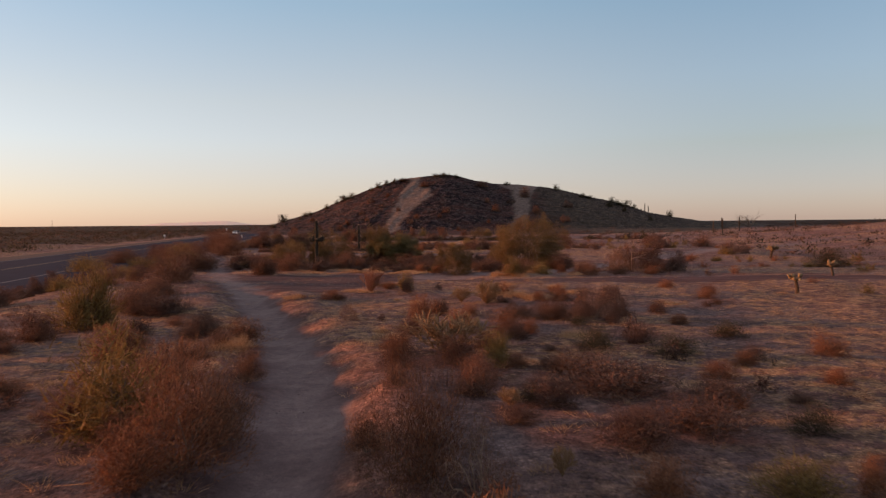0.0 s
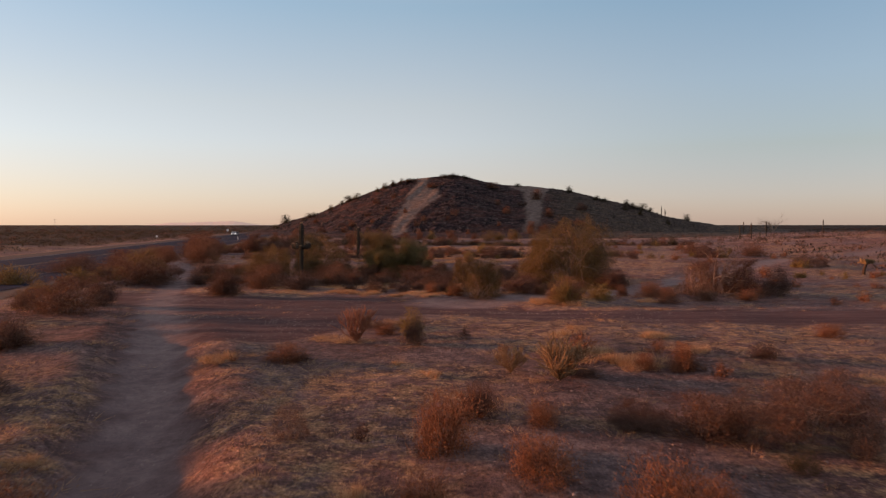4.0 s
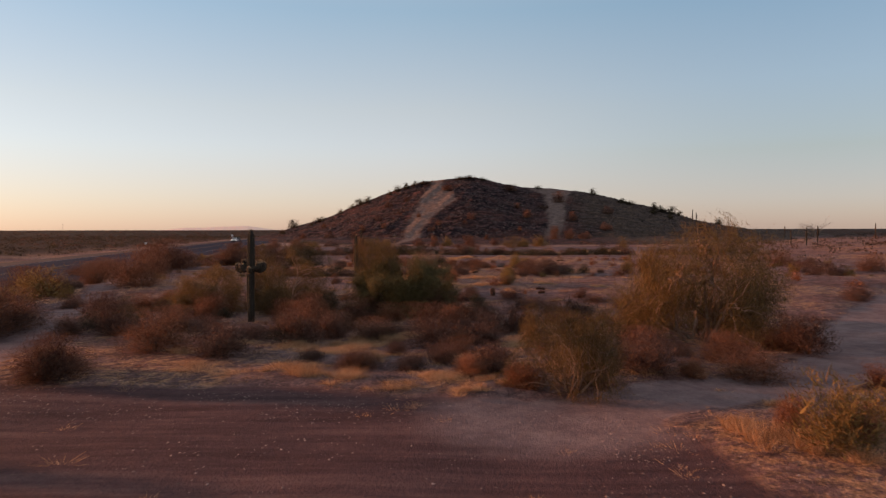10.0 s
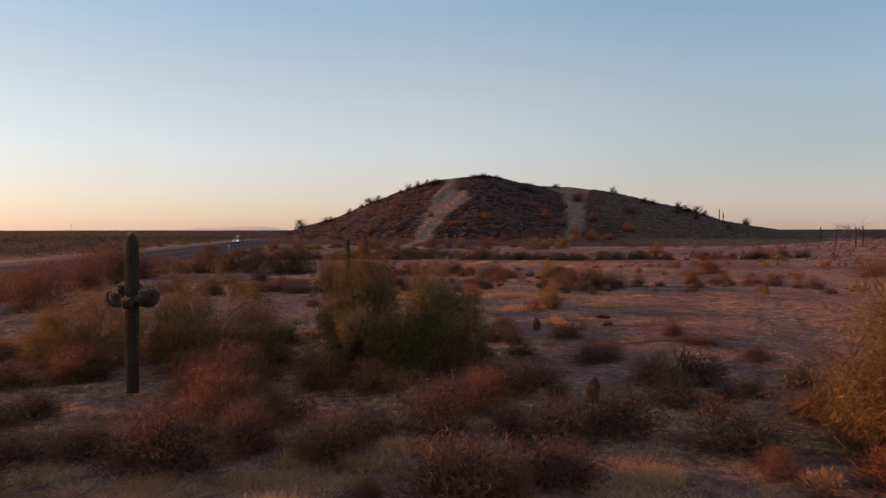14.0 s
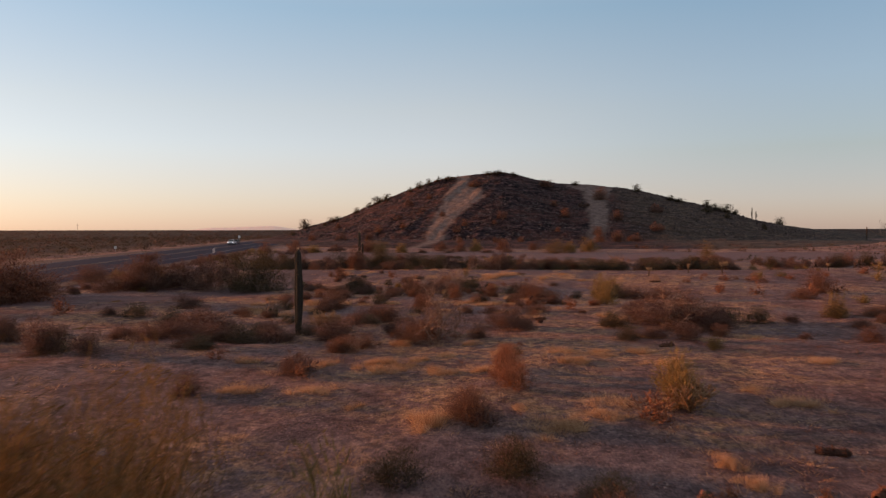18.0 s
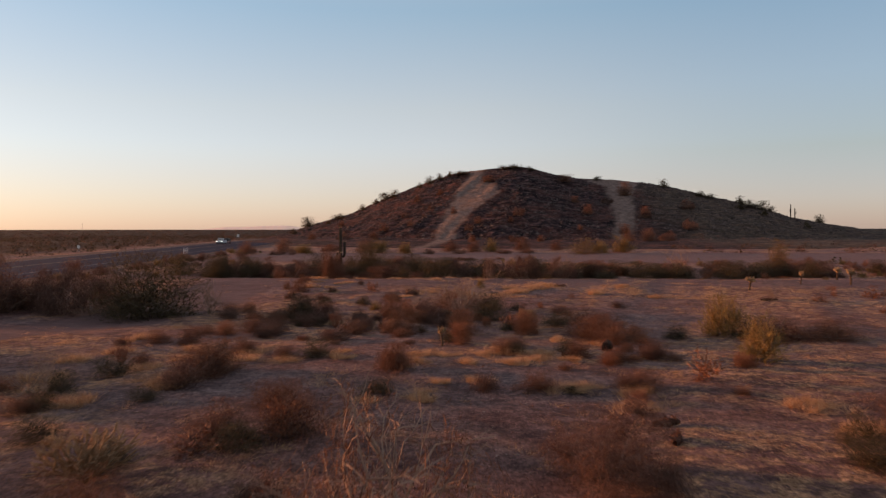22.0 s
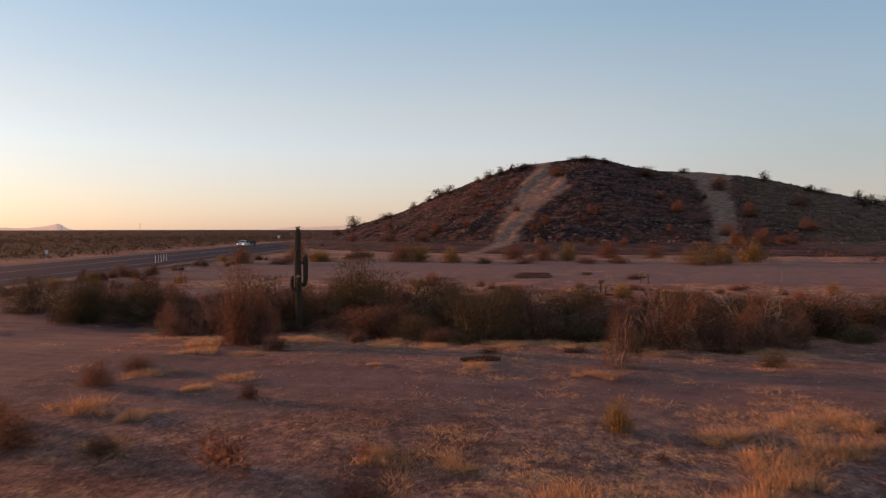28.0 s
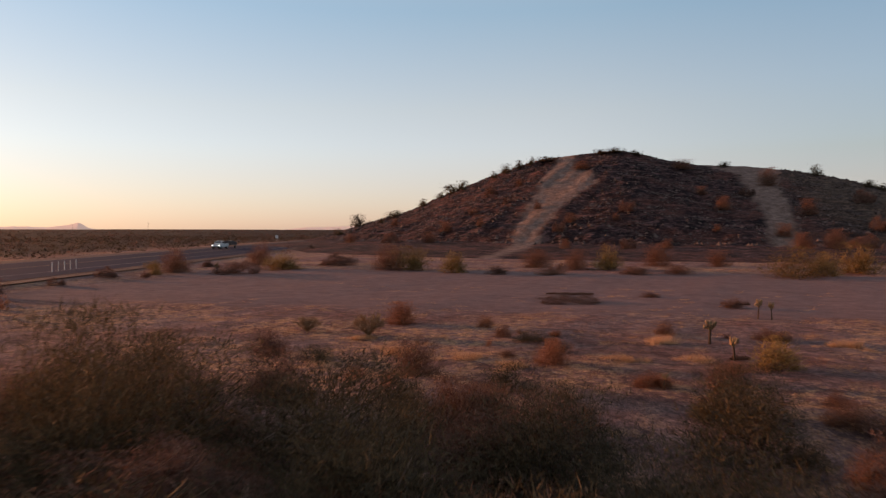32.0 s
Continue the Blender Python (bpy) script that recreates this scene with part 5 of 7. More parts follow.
plant("grey", -12.50, 127.45, 1.88, 1.23)
plant("bursage", -1.28, 122.00, 1.30, 0.92)
plant("rustbush", 1.32, 120.22, 2.12, 1.08)
plant("creosote", 6.73, 122.39, 1.78, 1.78)
plant("rustbush", 9.00, 121.69, 3.54, 0.98)
plant("rustbush", 10.78, 121.19, 2.50, 0.82)
plant("bursage", 0.97, 114.88, 0.91, 0.47)
plant("rustbush", -8.60, 121.35, 1.54, 0.67)
plant("rustbush", -13.33, 122.18, 1.60, 0.80)
plant("rustbush", -6.48, 121.81, 1.75, 0.68)
plant("redcholla", -14.61, 113.62, 0.72, 0.79)
plant("dark", -12.15, 105.96, 1.27, 0.46)
plant("dark", -7.85, 105.86, 1.34, 0.49)
plant("straw", -17.30, 119.46, 1.30, 0.37)
plant("straw", -16.61, 113.96, 1.30, 0.37)
plant("straw", -15.43, 110.62, 1.30, 0.37)
plant("straw", -12.25, 111.04, 1.30, 0.38)
plant("straw", -12.84, 114.42, 1.30, 0.37)
plant("straw", -9.76, 114.88, 1.13, 0.30)
plant("straw", 0.89, 109.64, 1.30, 0.33)
plant("straw", 5.23, 107.83, 1.08, 0.50)
plant("straw", 5.01, 109.90, 1.30, 0.41)
plant("bursage", 5.09, 114.38, 0.70, 0.38)
plant("straw", -1.16, 115.42, 1.30, 0.34)
plant("dark", 4.16, 105.80, 1.25, 0.42)
plant("straw", -0.37, 111.51, 0.93, 0.31)

# the low shrubs with the teddy bear cholla
plant("dark", -12.29, 125.75, 1.80, 1.48)
plant("redcholla", -9.97, 123.34, 0.67, 0.88)
plant("grey", -9.20, 119.62, 1.56, 0.48)
plant("bursage", -3.99, 118.60, 1.06, 0.79)
plant("rustbush", -5.81, 113.51, 1.30, 0.85)
plant("grey", -11.34, 112.45, 1.38, 0.89)
plant("rustbush", -10.02, 115.78, 1.09, 0.47)
plant("grey", -12.28, 120.60, 1.20, 0.51)
plant("dark", -2.87, 127.17, 2.21, 1.04)
plant("grey", -6.27, 127.93, 1.81, 1.07)
plant("rustbush", -8.00, 127.93, 1.77, 1.28)
plant("cholla", -1.15, 125.19, 1.05, 0.96)
plant("dark", 0.15, 125.28, 2.05, 0.61)
plant("rustbush", 1.48, 121.25, 2.27, 0.99)
plant("straw", -0.17, 119.78, 0.76, 0.38)
plant("straw", -2.19, 116.77, 0.95, 0.48)
plant("dark", -1.97, 116.69, 0.80, 0.40)
plant("creosote", 8.13, 125.40, 1.79, 1.45)
plant("dark", 7.79, 121.66, 2.26, 0.98)
plant("bursage", 4.84, 114.26, 0.66, 0.47)
plant("straw", -4.63, 110.35, 0.92, 0.41)
plant("straw", -5.26, 116.13, 1.17, 0.32)
plant("straw", -4.39, 116.28, 0.88, 0.29)
plant("straw", -3.18, 112.32, 0.91, 0.34)
plant("straw", -4.30, 112.09, 0.67, 0.27)
plant("straw", -11.62, 116.74, 1.30, 0.37)
plant("straw", -13.73, 117.28, 1.30, 0.42)
plant("straw", -13.86, 113.46, 1.30, 0.39)
plant("straw", -12.07, 111.33, 1.30, 0.33)
plant("straw", -16.14, 115.92, 1.30, 0.37)
plant("straw", -1.18, 116.54, 1.17, 0.32)
plant("straw", -2.28, 114.81, 0.80, 0.27)
plant("straw", -0.23, 115.38, 0.82, 0.27)
plant("straw", -6.04, 109.68, 0.84, 0.28)
plant("straw", -0.71, 111.28, 1.03, 0.41)
plant("straw", 1.05, 111.18, 1.01, 0.40)
plant("straw", -8.11, 116.70, 0.92, 0.24)
plant("rustbush", -11.79, 116.75, 1.25, 0.62)
plant("rustbush", -15.14, 120.44, 1.51, 0.49)
plant("rustbush", -15.92, 118.57, 1.39, 0.52)
plant("straw", -2.93, 116.41, 0.88, 0.29)
plant("grey", -9.08, 125.01, 1.33, 0.49)
plant("grey", -12.03, 129.72, 1.58, 0.63)
plant("bursage", -6.53, 120.33, 1.09, 0.33)
plant("rustbush", -12.93, 124.31, 1.53, 0.66)
plant("bursage", 1.83, 115.65, 0.68, 0.22)
plant("rustbush", -5.86, 113.93, 1.37, 0.75)
plant("straw", -2.28, 117.52, 0.51, 0.50)
plant("straw", -0.07, 120.30, 0.60, 0.49)
plant("bursage", -4.09, 121.38, 1.34, 0.74)
plant("grey", -5.84, 126.11, 1.33, 0.57)
plant("rustbush", -7.13, 122.97, 1.15, 0.99)
plant("bursage", -1.41, 123.45, 0.98, 0.98)
plant("dark", 0.07, 116.79, 0.65, 0.30)
plant("straw", -5.11, 114.85, 0.67, 0.29)
plant("straw", -3.58, 114.73, 0.66, 0.37)
plant("straw", -2.07, 114.99, 0.76, 0.34)
plant("straw", 1.20, 119.13, 0.76, 0.30)
plant("bursage", -7.28, 122.11, 1.10, 0.63)
plant("grey", -12.33, 121.71, 1.74, 0.63)
plant("straw", -7.93, 115.47, 0.93, 0.27)
plant("straw", -11.21, 114.83, 1.30, 0.40)
plant("bare", -4.69, 130.58, 3.77, 2.86)
plant("airy", -4.60, 130.28, 2.81, 1.63)
plant("dark", -2.95, 131.56, 1.88, 1.03)
plant("grey", -5.67, 127.20, 1.99, 0.74)
plant("bursage", -6.40, 126.43, 1.12, 0.64)
plant("bursage", -4.38, 123.71, 1.07, 0.85)
plant("dark", -10.65, 133.72, 1.18, 0.59)
plant("dark", -8.88, 135.01, 0.85, 0.65)
plant("grey", -9.60, 127.25, 0.96, 0.54)
plant("rustbush", -10.93, 126.50, 1.67, 0.42)
plant("grey", -11.58, 124.31, 1.44, 0.69)
plant("cholla", -10.17, 124.16, 0.67, 0.34)
plant("bursage", -3.09, 124.78, 0.61, 0.40)
plant("rustbush", -8.46, 128.85, 1.19, 0.62)
plant("grey", -8.54, 123.59, 0.88, 0.59)
plant("dark", -12.73, 132.73, 1.07, 0.53)
plant("dark", 0.89, 126.52, 1.88, 0.55)
plant("bursage", -1.51, 124.31, 1.05, 0.57)
plant("rustbush", -16.43, 139.88, 1.69, 0.82)
plant("rustbush", -16.74, 128.23, 1.61, 0.73)
plant("rustbush", -13.46, 124.88, 1.38, 0.57)
plant("straw", -1.08, 140.46, 1.30, 0.50)
plant("straw", 4.02, 139.53, 1.30, 0.43)
plant("straw", 7.64, 138.34, 1.30, 0.50)
plant("straw", 0.95, 143.94, 1.30, 0.35)
plant("straw", 6.42, 142.52, 1.30, 0.38)
plant("straw", -14.13, 139.81, 1.30, 0.33)
plant("creosote", -9.49, 131.23, 0.97, 0.49)
plant("grey", -15.81, 136.16, 1.05, 0.50)
plant("bursage", -6.72, 126.23, 0.71, 0.35)
plant("rustbush", -16.14, 129.38, 1.24, 0.56)
plant("grey", 4.40, 132.88, 1.11, 0.38)

# before the second crossing
plant("rustbush", -17.50, 144.41, 1.15, 0.72)
plant("rustbush", -17.66, 141.11, 0.83, 0.64)
plant("straw", -16.42, 142.02, 1.30, 0.50)
plant("creosote", -3.68, 142.61, 0.79, 0.77)
plant("bare", -4.71, 136.22, 1.16, 1.59)
plant("bare", -2.18, 136.48, 1.14, 0.86)
plant("straw", -4.69, 138.78, 1.29, 0.50)
plant("straw", -0.92, 141.06, 1.30, 0.50)
plant("straw", 0.43, 141.47, 1.30, 0.50)
plant("straw", -1.42, 142.39, 1.28, 0.43)
plant("straw", 0.35, 143.47, 1.30, 0.39)
plant("straw", 1.78, 143.21, 1.16, 0.32)
plant("straw", -1.81, 139.18, 1.05, 0.47)
plant("straw", -14.65, 141.91, 0.94, 0.31)
plant("straw", -8.27, 140.43, 1.08, 0.30)
plant("straw", -6.89, 140.24, 0.92, 0.26)
plant("straw", -13.95, 145.65, 1.11, 0.33)
plant("straw", -3.70, 147.25, 1.11, 0.22)
plant("straw", 2.39, 150.31, 1.30, 0.28)
plant("grey", -13.95, 139.62, 0.82, 0.35)
plant("grey", -8.13, 138.09, 1.28, 0.46)
plant("grey", -13.65, 135.44, 1.22, 0.51)
plant("grey", -9.29, 135.78, 1.19, 0.59)
plant("straw", -8.52, 137.36, 1.00, 0.29)
plant("bursage", -5.29, 136.26, 0.68, 0.49)
plant("rustbush", -17.63, 146.47, 1.18, 0.39)
plant("straw", -17.39, 149.32, 1.30, 0.40)

# the wash
plant("rustbush", -17.27, 152.51, 2.32, 3.16)
plant("mesquite", -16.88, 153.16, 1.99, 2.35)
plant("green", -27.93, 162.35, 4.00, 2.20)
plant("green", -30.59, 161.54, 2.25, 2.52)
plant("rustbush", -26.29, 163.00, 2.19, 2.19)
plant("green", -15.50, 163.18, 3.91, 3.65)
plant("rustbush", -13.68, 158.72, 4.03, 1.42)
plant("green", -8.23, 156.81, 4.00, 2.20)
plant("green", -7.40, 159.05, 3.23, 2.37)
plant("mesquite", -5.91, 158.79, 2.62, 2.32)
plant("airy", -3.12, 148.22, 1.02, 2.15)
plant("mesquite", -0.00, 155.27, 3.00, 2.61)
plant("airy", 0.36, 154.79, 2.38, 2.21)
plant("rustbush", 1.63, 155.28, 2.13, 0.93)
plant("mesquite", 3.60, 156.71, 2.75, 2.42)
plant("dark", 1.83, 150.35, 1.10, 0.55)
plant("straw", -18.38, 151.46, 1.30, 0.50)
plant("grey", -12.74, 143.70, 0.62, 0.41)
plant("grey", -9.62, 154.55, 1.64, 0.73)
plant("dark", -4.11, 157.84, 2.21, 1.21)
plant("dark", -11.09, 156.03, 2.15, 1.18)
plant("dark", -2.14, 153.42, 1.95, 0.81)
plant("straw", -9.74, 153.36, 1.30, 0.24)
plant("straw", -6.99, 153.42, 1.30, 0.24)
plant("straw", -15.62, 155.01, 1.30, 0.23)
plant("straw", -1.55, 152.55, 0.92, 0.37)
plant("straw", 2.87, 154.04, 1.30, 0.32)
plant("straw", -10.46, 147.57, 0.50, 0.18)
plant("straw", -7.30, 147.60, 0.85, 0.29)
plant("bursage", -7.28, 151.16, 0.90, 0.27)
plant("straw", -16.79, 145.70, 1.07, 0.29)
plant("straw", -14.49, 144.32, 0.84, 0.25)
plant("grey", -13.06, 154.08, 0.55, 0.37)
plant("straw", -15.40, 149.16, 1.30, 0.23)
plant("rustbush", -4.09, 152.66, 0.63, 0.29)
plant("grey", -13.28, 155.25, 0.81, 0.56)
plant("dark", -3.32, 157.75, 2.01, 0.79)
plant("bare", -0.91, 157.24, 2.24, 2.49)
plant("dark", 0.49, 158.51, 1.46, 2.20)
plant("rustbush", -12.17, 158.57, 0.91, 0.46)
plant("rustbush", -11.65, 159.50, 0.63, 0.32)
plant("straw", -11.32, 154.64, 1.30, 0.28)
plant("straw", -9.84, 155.54, 1.30, 0.30)
plant("straw", -7.33, 155.09, 1.30, 0.30)
plant("straw", -4.42, 155.94, 1.30, 0.36)
plant("straw", -2.87, 155.36, 1.30, 0.34)
plant("straw", -14.63, 154.12, 0.83, 0.29)
plant("dark", -17.36, 153.52, 1.06, 1.30)
plant("dark", -8.72, 154.30, 1.01, 0.45)
plant("straw", -6.18, 156.63, 1.30, 0.25)
plant("rustbush", -16.06, 160.82, 1.94, 0.70)
plant("dark", -15.85, 163.37, 2.16, 1.38)
plant("grey", -20.75, 159.27, 1.87, 0.85)
plant("green", -7.70, 159.58, 3.84, 1.08)
plant("grey", -15.28, 151.44, 1.08, 0.49)
plant("straw", -11.49, 152.77, 1.04, 0.31)
plant("straw", -4.47, 153.17, 0.77, 0.29)

# beyond the wash
plant("cholla", -19.26, 182.60, 1.11, 0.84)
plant("cholla", -16.08, 181.82, 1.16, 1.16)
plant("bursage", -15.59, 185.81, 1.82, 1.19)
plant("rustbush", -12.21, 174.08, 2.06, 1.32)
plant("rustbush", -2.50, 174.93, 1.26, 0.74)
plant("creosote", -0.38, 177.34, 1.99, 1.15)
plant("bursage", -7.76, 176.98, 1.44, 0.92)
plant("bursage", -4.76, 174.35, 1.25, 0.47)
plant("straw", -3.68, 182.37, 1.30, 0.50)
plant("straw", -16.25, 181.37, 1.30, 0.35)
plant("straw", -11.02, 177.09, 1.30, 0.33)
plant("straw", -14.00, 177.84, 1.30, 0.39)
plant("straw", -9.28, 176.09, 1.30, 0.35)
plant("straw", -2.74, 178.51, 1.30, 0.41)
plant("straw", -5.38, 177.76, 1.22, 0.32)
plant("straw", 3.86, 182.79, 1.30, 0.50)
plant("rustbush", -13.16, 164.14, 1.50, 0.88)
plant("bursage", -1.75, 166.18, 0.87, 0.87)
plant("dark", -8.83, 181.44, 2.00, 0.44)
plant("teddy", -1.35, 178.69, 0.49, 0.94)
plant("teddy", 2.72, 191.87, 0.49, 1.16)
plant("teddy", 3.36, 191.71, 0.48, 1.03)
plant("dark", -16.21, 175.88, 1.43, 0.61)
plant("grey", -18.48, 176.51, 1.92, 1.07)
plant("dark", -8.97, 172.81, 1.85, 0.84)
plant("green", -7.27, 169.53, 2.09, 1.25)
plant("rustbush", -10.00, 168.99, 2.22, 1.39)
plant("dark", -11.80, 170.39, 1.84, 1.07)
plant("green", -19.30, 170.97, 2.54, 1.86)
plant("dark", -20.57, 169.00, 2.33, 1.71)
plant("creosote", -3.67, 171.23, 1.18, 0.44)
plant("dark", -2.33, 167.66, 1.28, 0.58)
plant("grey", -0.07, 172.66, 0.92, 0.46)
plant("grey", -2.87, 169.46, 1.05, 0.39)
plant("rustbush", -17.66, 164.34, 1.24, 0.68)
plant("dark", -8.75, 165.78, 1.66, 0.78)
plant("dark", -6.56, 166.49, 1.47, 1.02)
plant("grey", -11.05, 165.03, 1.19, 0.65)
plant("teddy", -4.39, 173.94, 0.27, 0.51)

plant("green", -21.20, 128.30, 6.20, 3.60)
plant("mesquite", -25.36, 129.23, 4.84, 3.23)
plant("rustbush", -31.12, 128.76, 5.65, 3.05)
plant("rustbush", -36.71, 121.98, 5.69, 1.75)
plant("bare", -17.91, 128.55, 0.88, 2.19)

# small cacti, brush coloured dark in place of shade, and the bushes towards the highway
plant("teddy", 14.90, 141.22, 0.92, 1.03)
plant("teddy", 23.51, 144.96, 0.84, 1.20)
plant("teddy", 20.02, 145.11, 0.60, 1.09)
plant("teddy", 32.30, 142.34, 0.58, 0.81)
plant("teddy", -4.65, 117.88, 0.46, 0.80)
plant("bare", 14.35, 136.55, 1.20, 0.99)
plant("bare", 14.68, 136.82, 1.09, 1.33)
plant("bare", -14.02, 108.94, 1.42, 1.96)
plant("teddy", -1.47, 182.66, 0.72, 1.04)
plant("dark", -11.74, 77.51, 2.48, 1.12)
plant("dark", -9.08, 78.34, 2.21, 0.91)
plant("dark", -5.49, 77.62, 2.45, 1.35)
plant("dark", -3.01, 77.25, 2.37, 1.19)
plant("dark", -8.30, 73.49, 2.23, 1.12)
plant("green", -10.94, 73.48, 2.43, 1.49)
plant("rustbush", -39.27, 89.56, 4.52, 1.51)
plant("rustbush", -38.38, 107.74, 4.57, 1.44)
plant("rustbush", -32.06, 88.33, 4.42, 1.28)
plant("rustbush", -33.16, 87.72, 4.74, 2.15)
plant("rustbush", -41.91, 115.82, 5.32, 1.73)
plant("rustbush", -29.85, 100.78, 4.31, 3.23)
plant("grey", -24.23, 77.27, 2.06, 0.82)
plant("rustbush", -36.25, 81.62, 5.90, 1.48)
plant("rustbush", -39.98, 107.87, 5.67, 1.56)
plant("rustbush", -25.43, 88.16, 4.91, 2.73)
plant("creosote", -27.83, 72.49, 3.74, 1.08)

# the brush in the wash
plant("mesquite", -13.00, 160.20, 4.40, 2.20)
plant("green", -10.40, 162.60, 4.20, 2.20)
plant("rustbush", -8.20, 160.80, 3.40, 1.60)
plant("green", -5.20, 162.40, 4.10, 2.00)
plant("mesquite", -2.40, 160.90, 3.60, 1.70)
plant("green", 1.10, 162.90, 4.20, 2.00)
plant("green", -15.60, 165.20, 5.00, 2.80)
plant("green", -21.60, 163.40, 4.20, 2.60)
plant("mesquite", -22.40, 158.60, 3.60, 2.20)
plant("green", -12.20, 165.80, 4.60, 2.40)
plant("green", -7.60, 164.80, 4.00, 2.00)
plant("rustbush", -11.60, 158.00, 2.60, 1.10)

# farther off
# the start: along the footpath
plant("rustbush", -35.3, 117.5, 7.68, 3.84)
plant("teddy", 26.6, 45.4, 0.96, 1.11)
plant("teddy", 37.2, 74.9, 1.60, 1.48)
plant("green", 36.4, 62.3, 4.60, 1.69)
plant("mesquite", 37.2, 83.8, 3.45, 1.38)
plant("creosote", -28.0, 67.3, 3.70, 1.39)
plant("creosote", -33.2, 67.6, 4.18, 1.63)
plant("rustbush", -35.9, 91.0, 3.95, 1.98)
plant("bare", 159.8, 344.2, 10.29, 10.29)

# round the first crossing
plant("grey", 25.4, 81.6, 2.01, 0.81)
plant("rustbush", -33.9, 110.1, 3.87, 3.23)
plant("rustbush", -28.4, 75.8, 4.69, 1.80)
plant("creosote", -30.0, 83.0, 4.63, 2.10)
plant("rustbush", -31.7, 94.1, 3.59, 2.05)
plant("rustbush", 38.9, 120.7, 4.35, 1.81)
plant("mesquite", 33.8, 100.7, 3.36, 1.40)
plant("rustbush", 43.3, 109.5, 4.42, 1.90)
plant("mesquite", 36.1, 109.1, 3.14, 1.57)

# behind the first crossing
plant("rustbush", -36.0, 115.5, 5.18, 3.17)
plant("rustbush", -35.2, 102.5, 3.74, 1.87)

# round the second saguaro
plant("mesquite", -30.0, 128.8, 5.37, 3.36)
plant("rustbush", -40.7, 136.5, 4.65, 1.81)
plant("mesquite", -32.9, 127.1, 4.79, 1.31)
plant("rustbush", 25.0, 127.5, 2.88, 2.06)
plant("teddy", 27.5, 155.2, 0.83, 1.28)
plant("teddy", 38.5, 153.0, 0.62, 1.05)
plant("rustbush", -32.7, 130.7, 5.90, 2.11)

# round the second crossing
plant("mesquite", 20.9, 165.1, 4.82, 1.82)
plant("green", 25.1, 165.4, 4.81, 1.50)
plant("mesquite", 30.4, 165.7, 4.80, 2.19)
plant("paloverde_far", 37.0, 191.0, 3.83, 3.51)

# the wash before the hill
plant("green", -36.3, 164.2, 4.12, 2.23)
plant("mesquite", -31.1, 166.0, 4.21, 2.63)
plant("green", -32.6, 163.3, 3.31, 1.66)

# the wash bushes
plant("green", -31.2, 161.7, 3.24, 2.30)

# the cleared ground and the foot of the hill
plant("grey", 2.9, 198.0, 1.77, 0.60)
plant("mesquite", -7.3, 198.9, 4.15, 0.57)
plant("grey", -1.7, 203.6, 1.63, 0.37)
plant("rustbush", -28.6, 231.1, 4.71, 3.09)
plant("creosote", -26.2, 231.4, 5.38, 2.89)
plant("creosote", -20.1, 227.3, 3.77, 2.45)
plant("rustbush", -11.6, 239.1, 4.98, 2.42)
plant("rustbush", -6.8, 235.7, 4.06, 2.57)
plant("creosote", -3.1, 235.4, 4.01, 2.87)
plant("rustbush", 3.8, 245.1, 4.42, 3.09)
plant("mesquite", -37.5, 238.5, 4.48, 1.87)
plant("paloverde_far", 15.0, 227.5, 7.49, 3.28)
plant("creosote", 18.6, 229.6, 4.11, 2.64)
plant("rustbush", 11.3, 246.5, 3.68, 2.35)
plant("creosote", -41.3, 229.2, 6.09, 1.90)
plant("rustbush", 4.1, 230.4, 3.70, 0.99)
plant("rustbush", -15.2, 226.5, 3.07, 0.98)
plant("rustbush", -0.7, 229.4, 4.31, 0.86)
plant("rustbush", -9.2, 226.4, 4.23, 0.79)
plant("creosote", 23.7, 234.6, 5.58, 3.41)
plant("mesquite", -43.1, 221.4, 4.93, 1.54)
plant("rustbush", -49.6, 219.9, 3.69, 2.64)
plant("rustbush", -47.4, 235.7, 4.44, 2.96)

# trees and bushes on the hill
plant("far_tree", 104.3, 398.8, 5.54, 3.69)
plant("far_tree", 105.7, 390.0, 8.74, 3.58)
plant("far_tree", 110.7, 392.2, 7.44, 4.28)
plant("far_tree", 140.2, 403.8, 5.59, 3.96)
plant("far_tree", 86.0, 395.5, 4.81, 1.83)
plant("far_tree", 117.0, 397.3, 4.81, 2.98)
plant("far_tree", -86.7, 400.3, 7.88, 5.05)
plant("far_tree", -72.8, 397.2, 7.12, 2.18)
plant("far_tree", -61.0, 394.8, 4.67, 2.92)
plant("far_tree", -51.2, 401.5, 10.10, 3.76)
plant("far_tree", -47.3, 397.8, 5.84, 3.70)
plant("far_tree", -31.3, 400.5, 5.84, 3.70)
plant("far_tree", -26.6, 400.8, 5.24, 3.11)
plant("far_tree", -22.3, 401.4, 3.49, 3.10)
plant("far_tree", -70.0, 395.3, 4.71, 2.35)
plant("far_tree", -16.3, 400.4, 11.55, 1.73)
plant("far_tree", 6.7, 401.5, 9.70, 2.09)
plant("far_tree", 13.9, 401.2, 5.67, 2.08)
plant("far_tree", 43.2, 402.5, 5.59, 1.86)
plant("far_tree", 72.7, 401.8, 5.46, 4.01)
plant("far_tree", 87.4, 397.8, 4.79, 2.48)
plant("far_tree", 90.4, 396.2, 7.91, 2.28)
plant("far_tree", 2.6, 402.5, 6.89, 1.91)
plant("far_tree", -35.2, 396.7, 4.04, 2.50)
plant("far_tree", -55.5, 400.8, 4.76, 2.18)
plant("far_tree", -88.3, 382.1, 5.67, 2.46)
plant("far_tree", -75.2, 389.6, 3.47, 2.12)
plant("rustbush", 31.8, 344.4, 5.09, 3.89)
plant("rustbush", 28.6, 359.3, 3.89, 2.60)
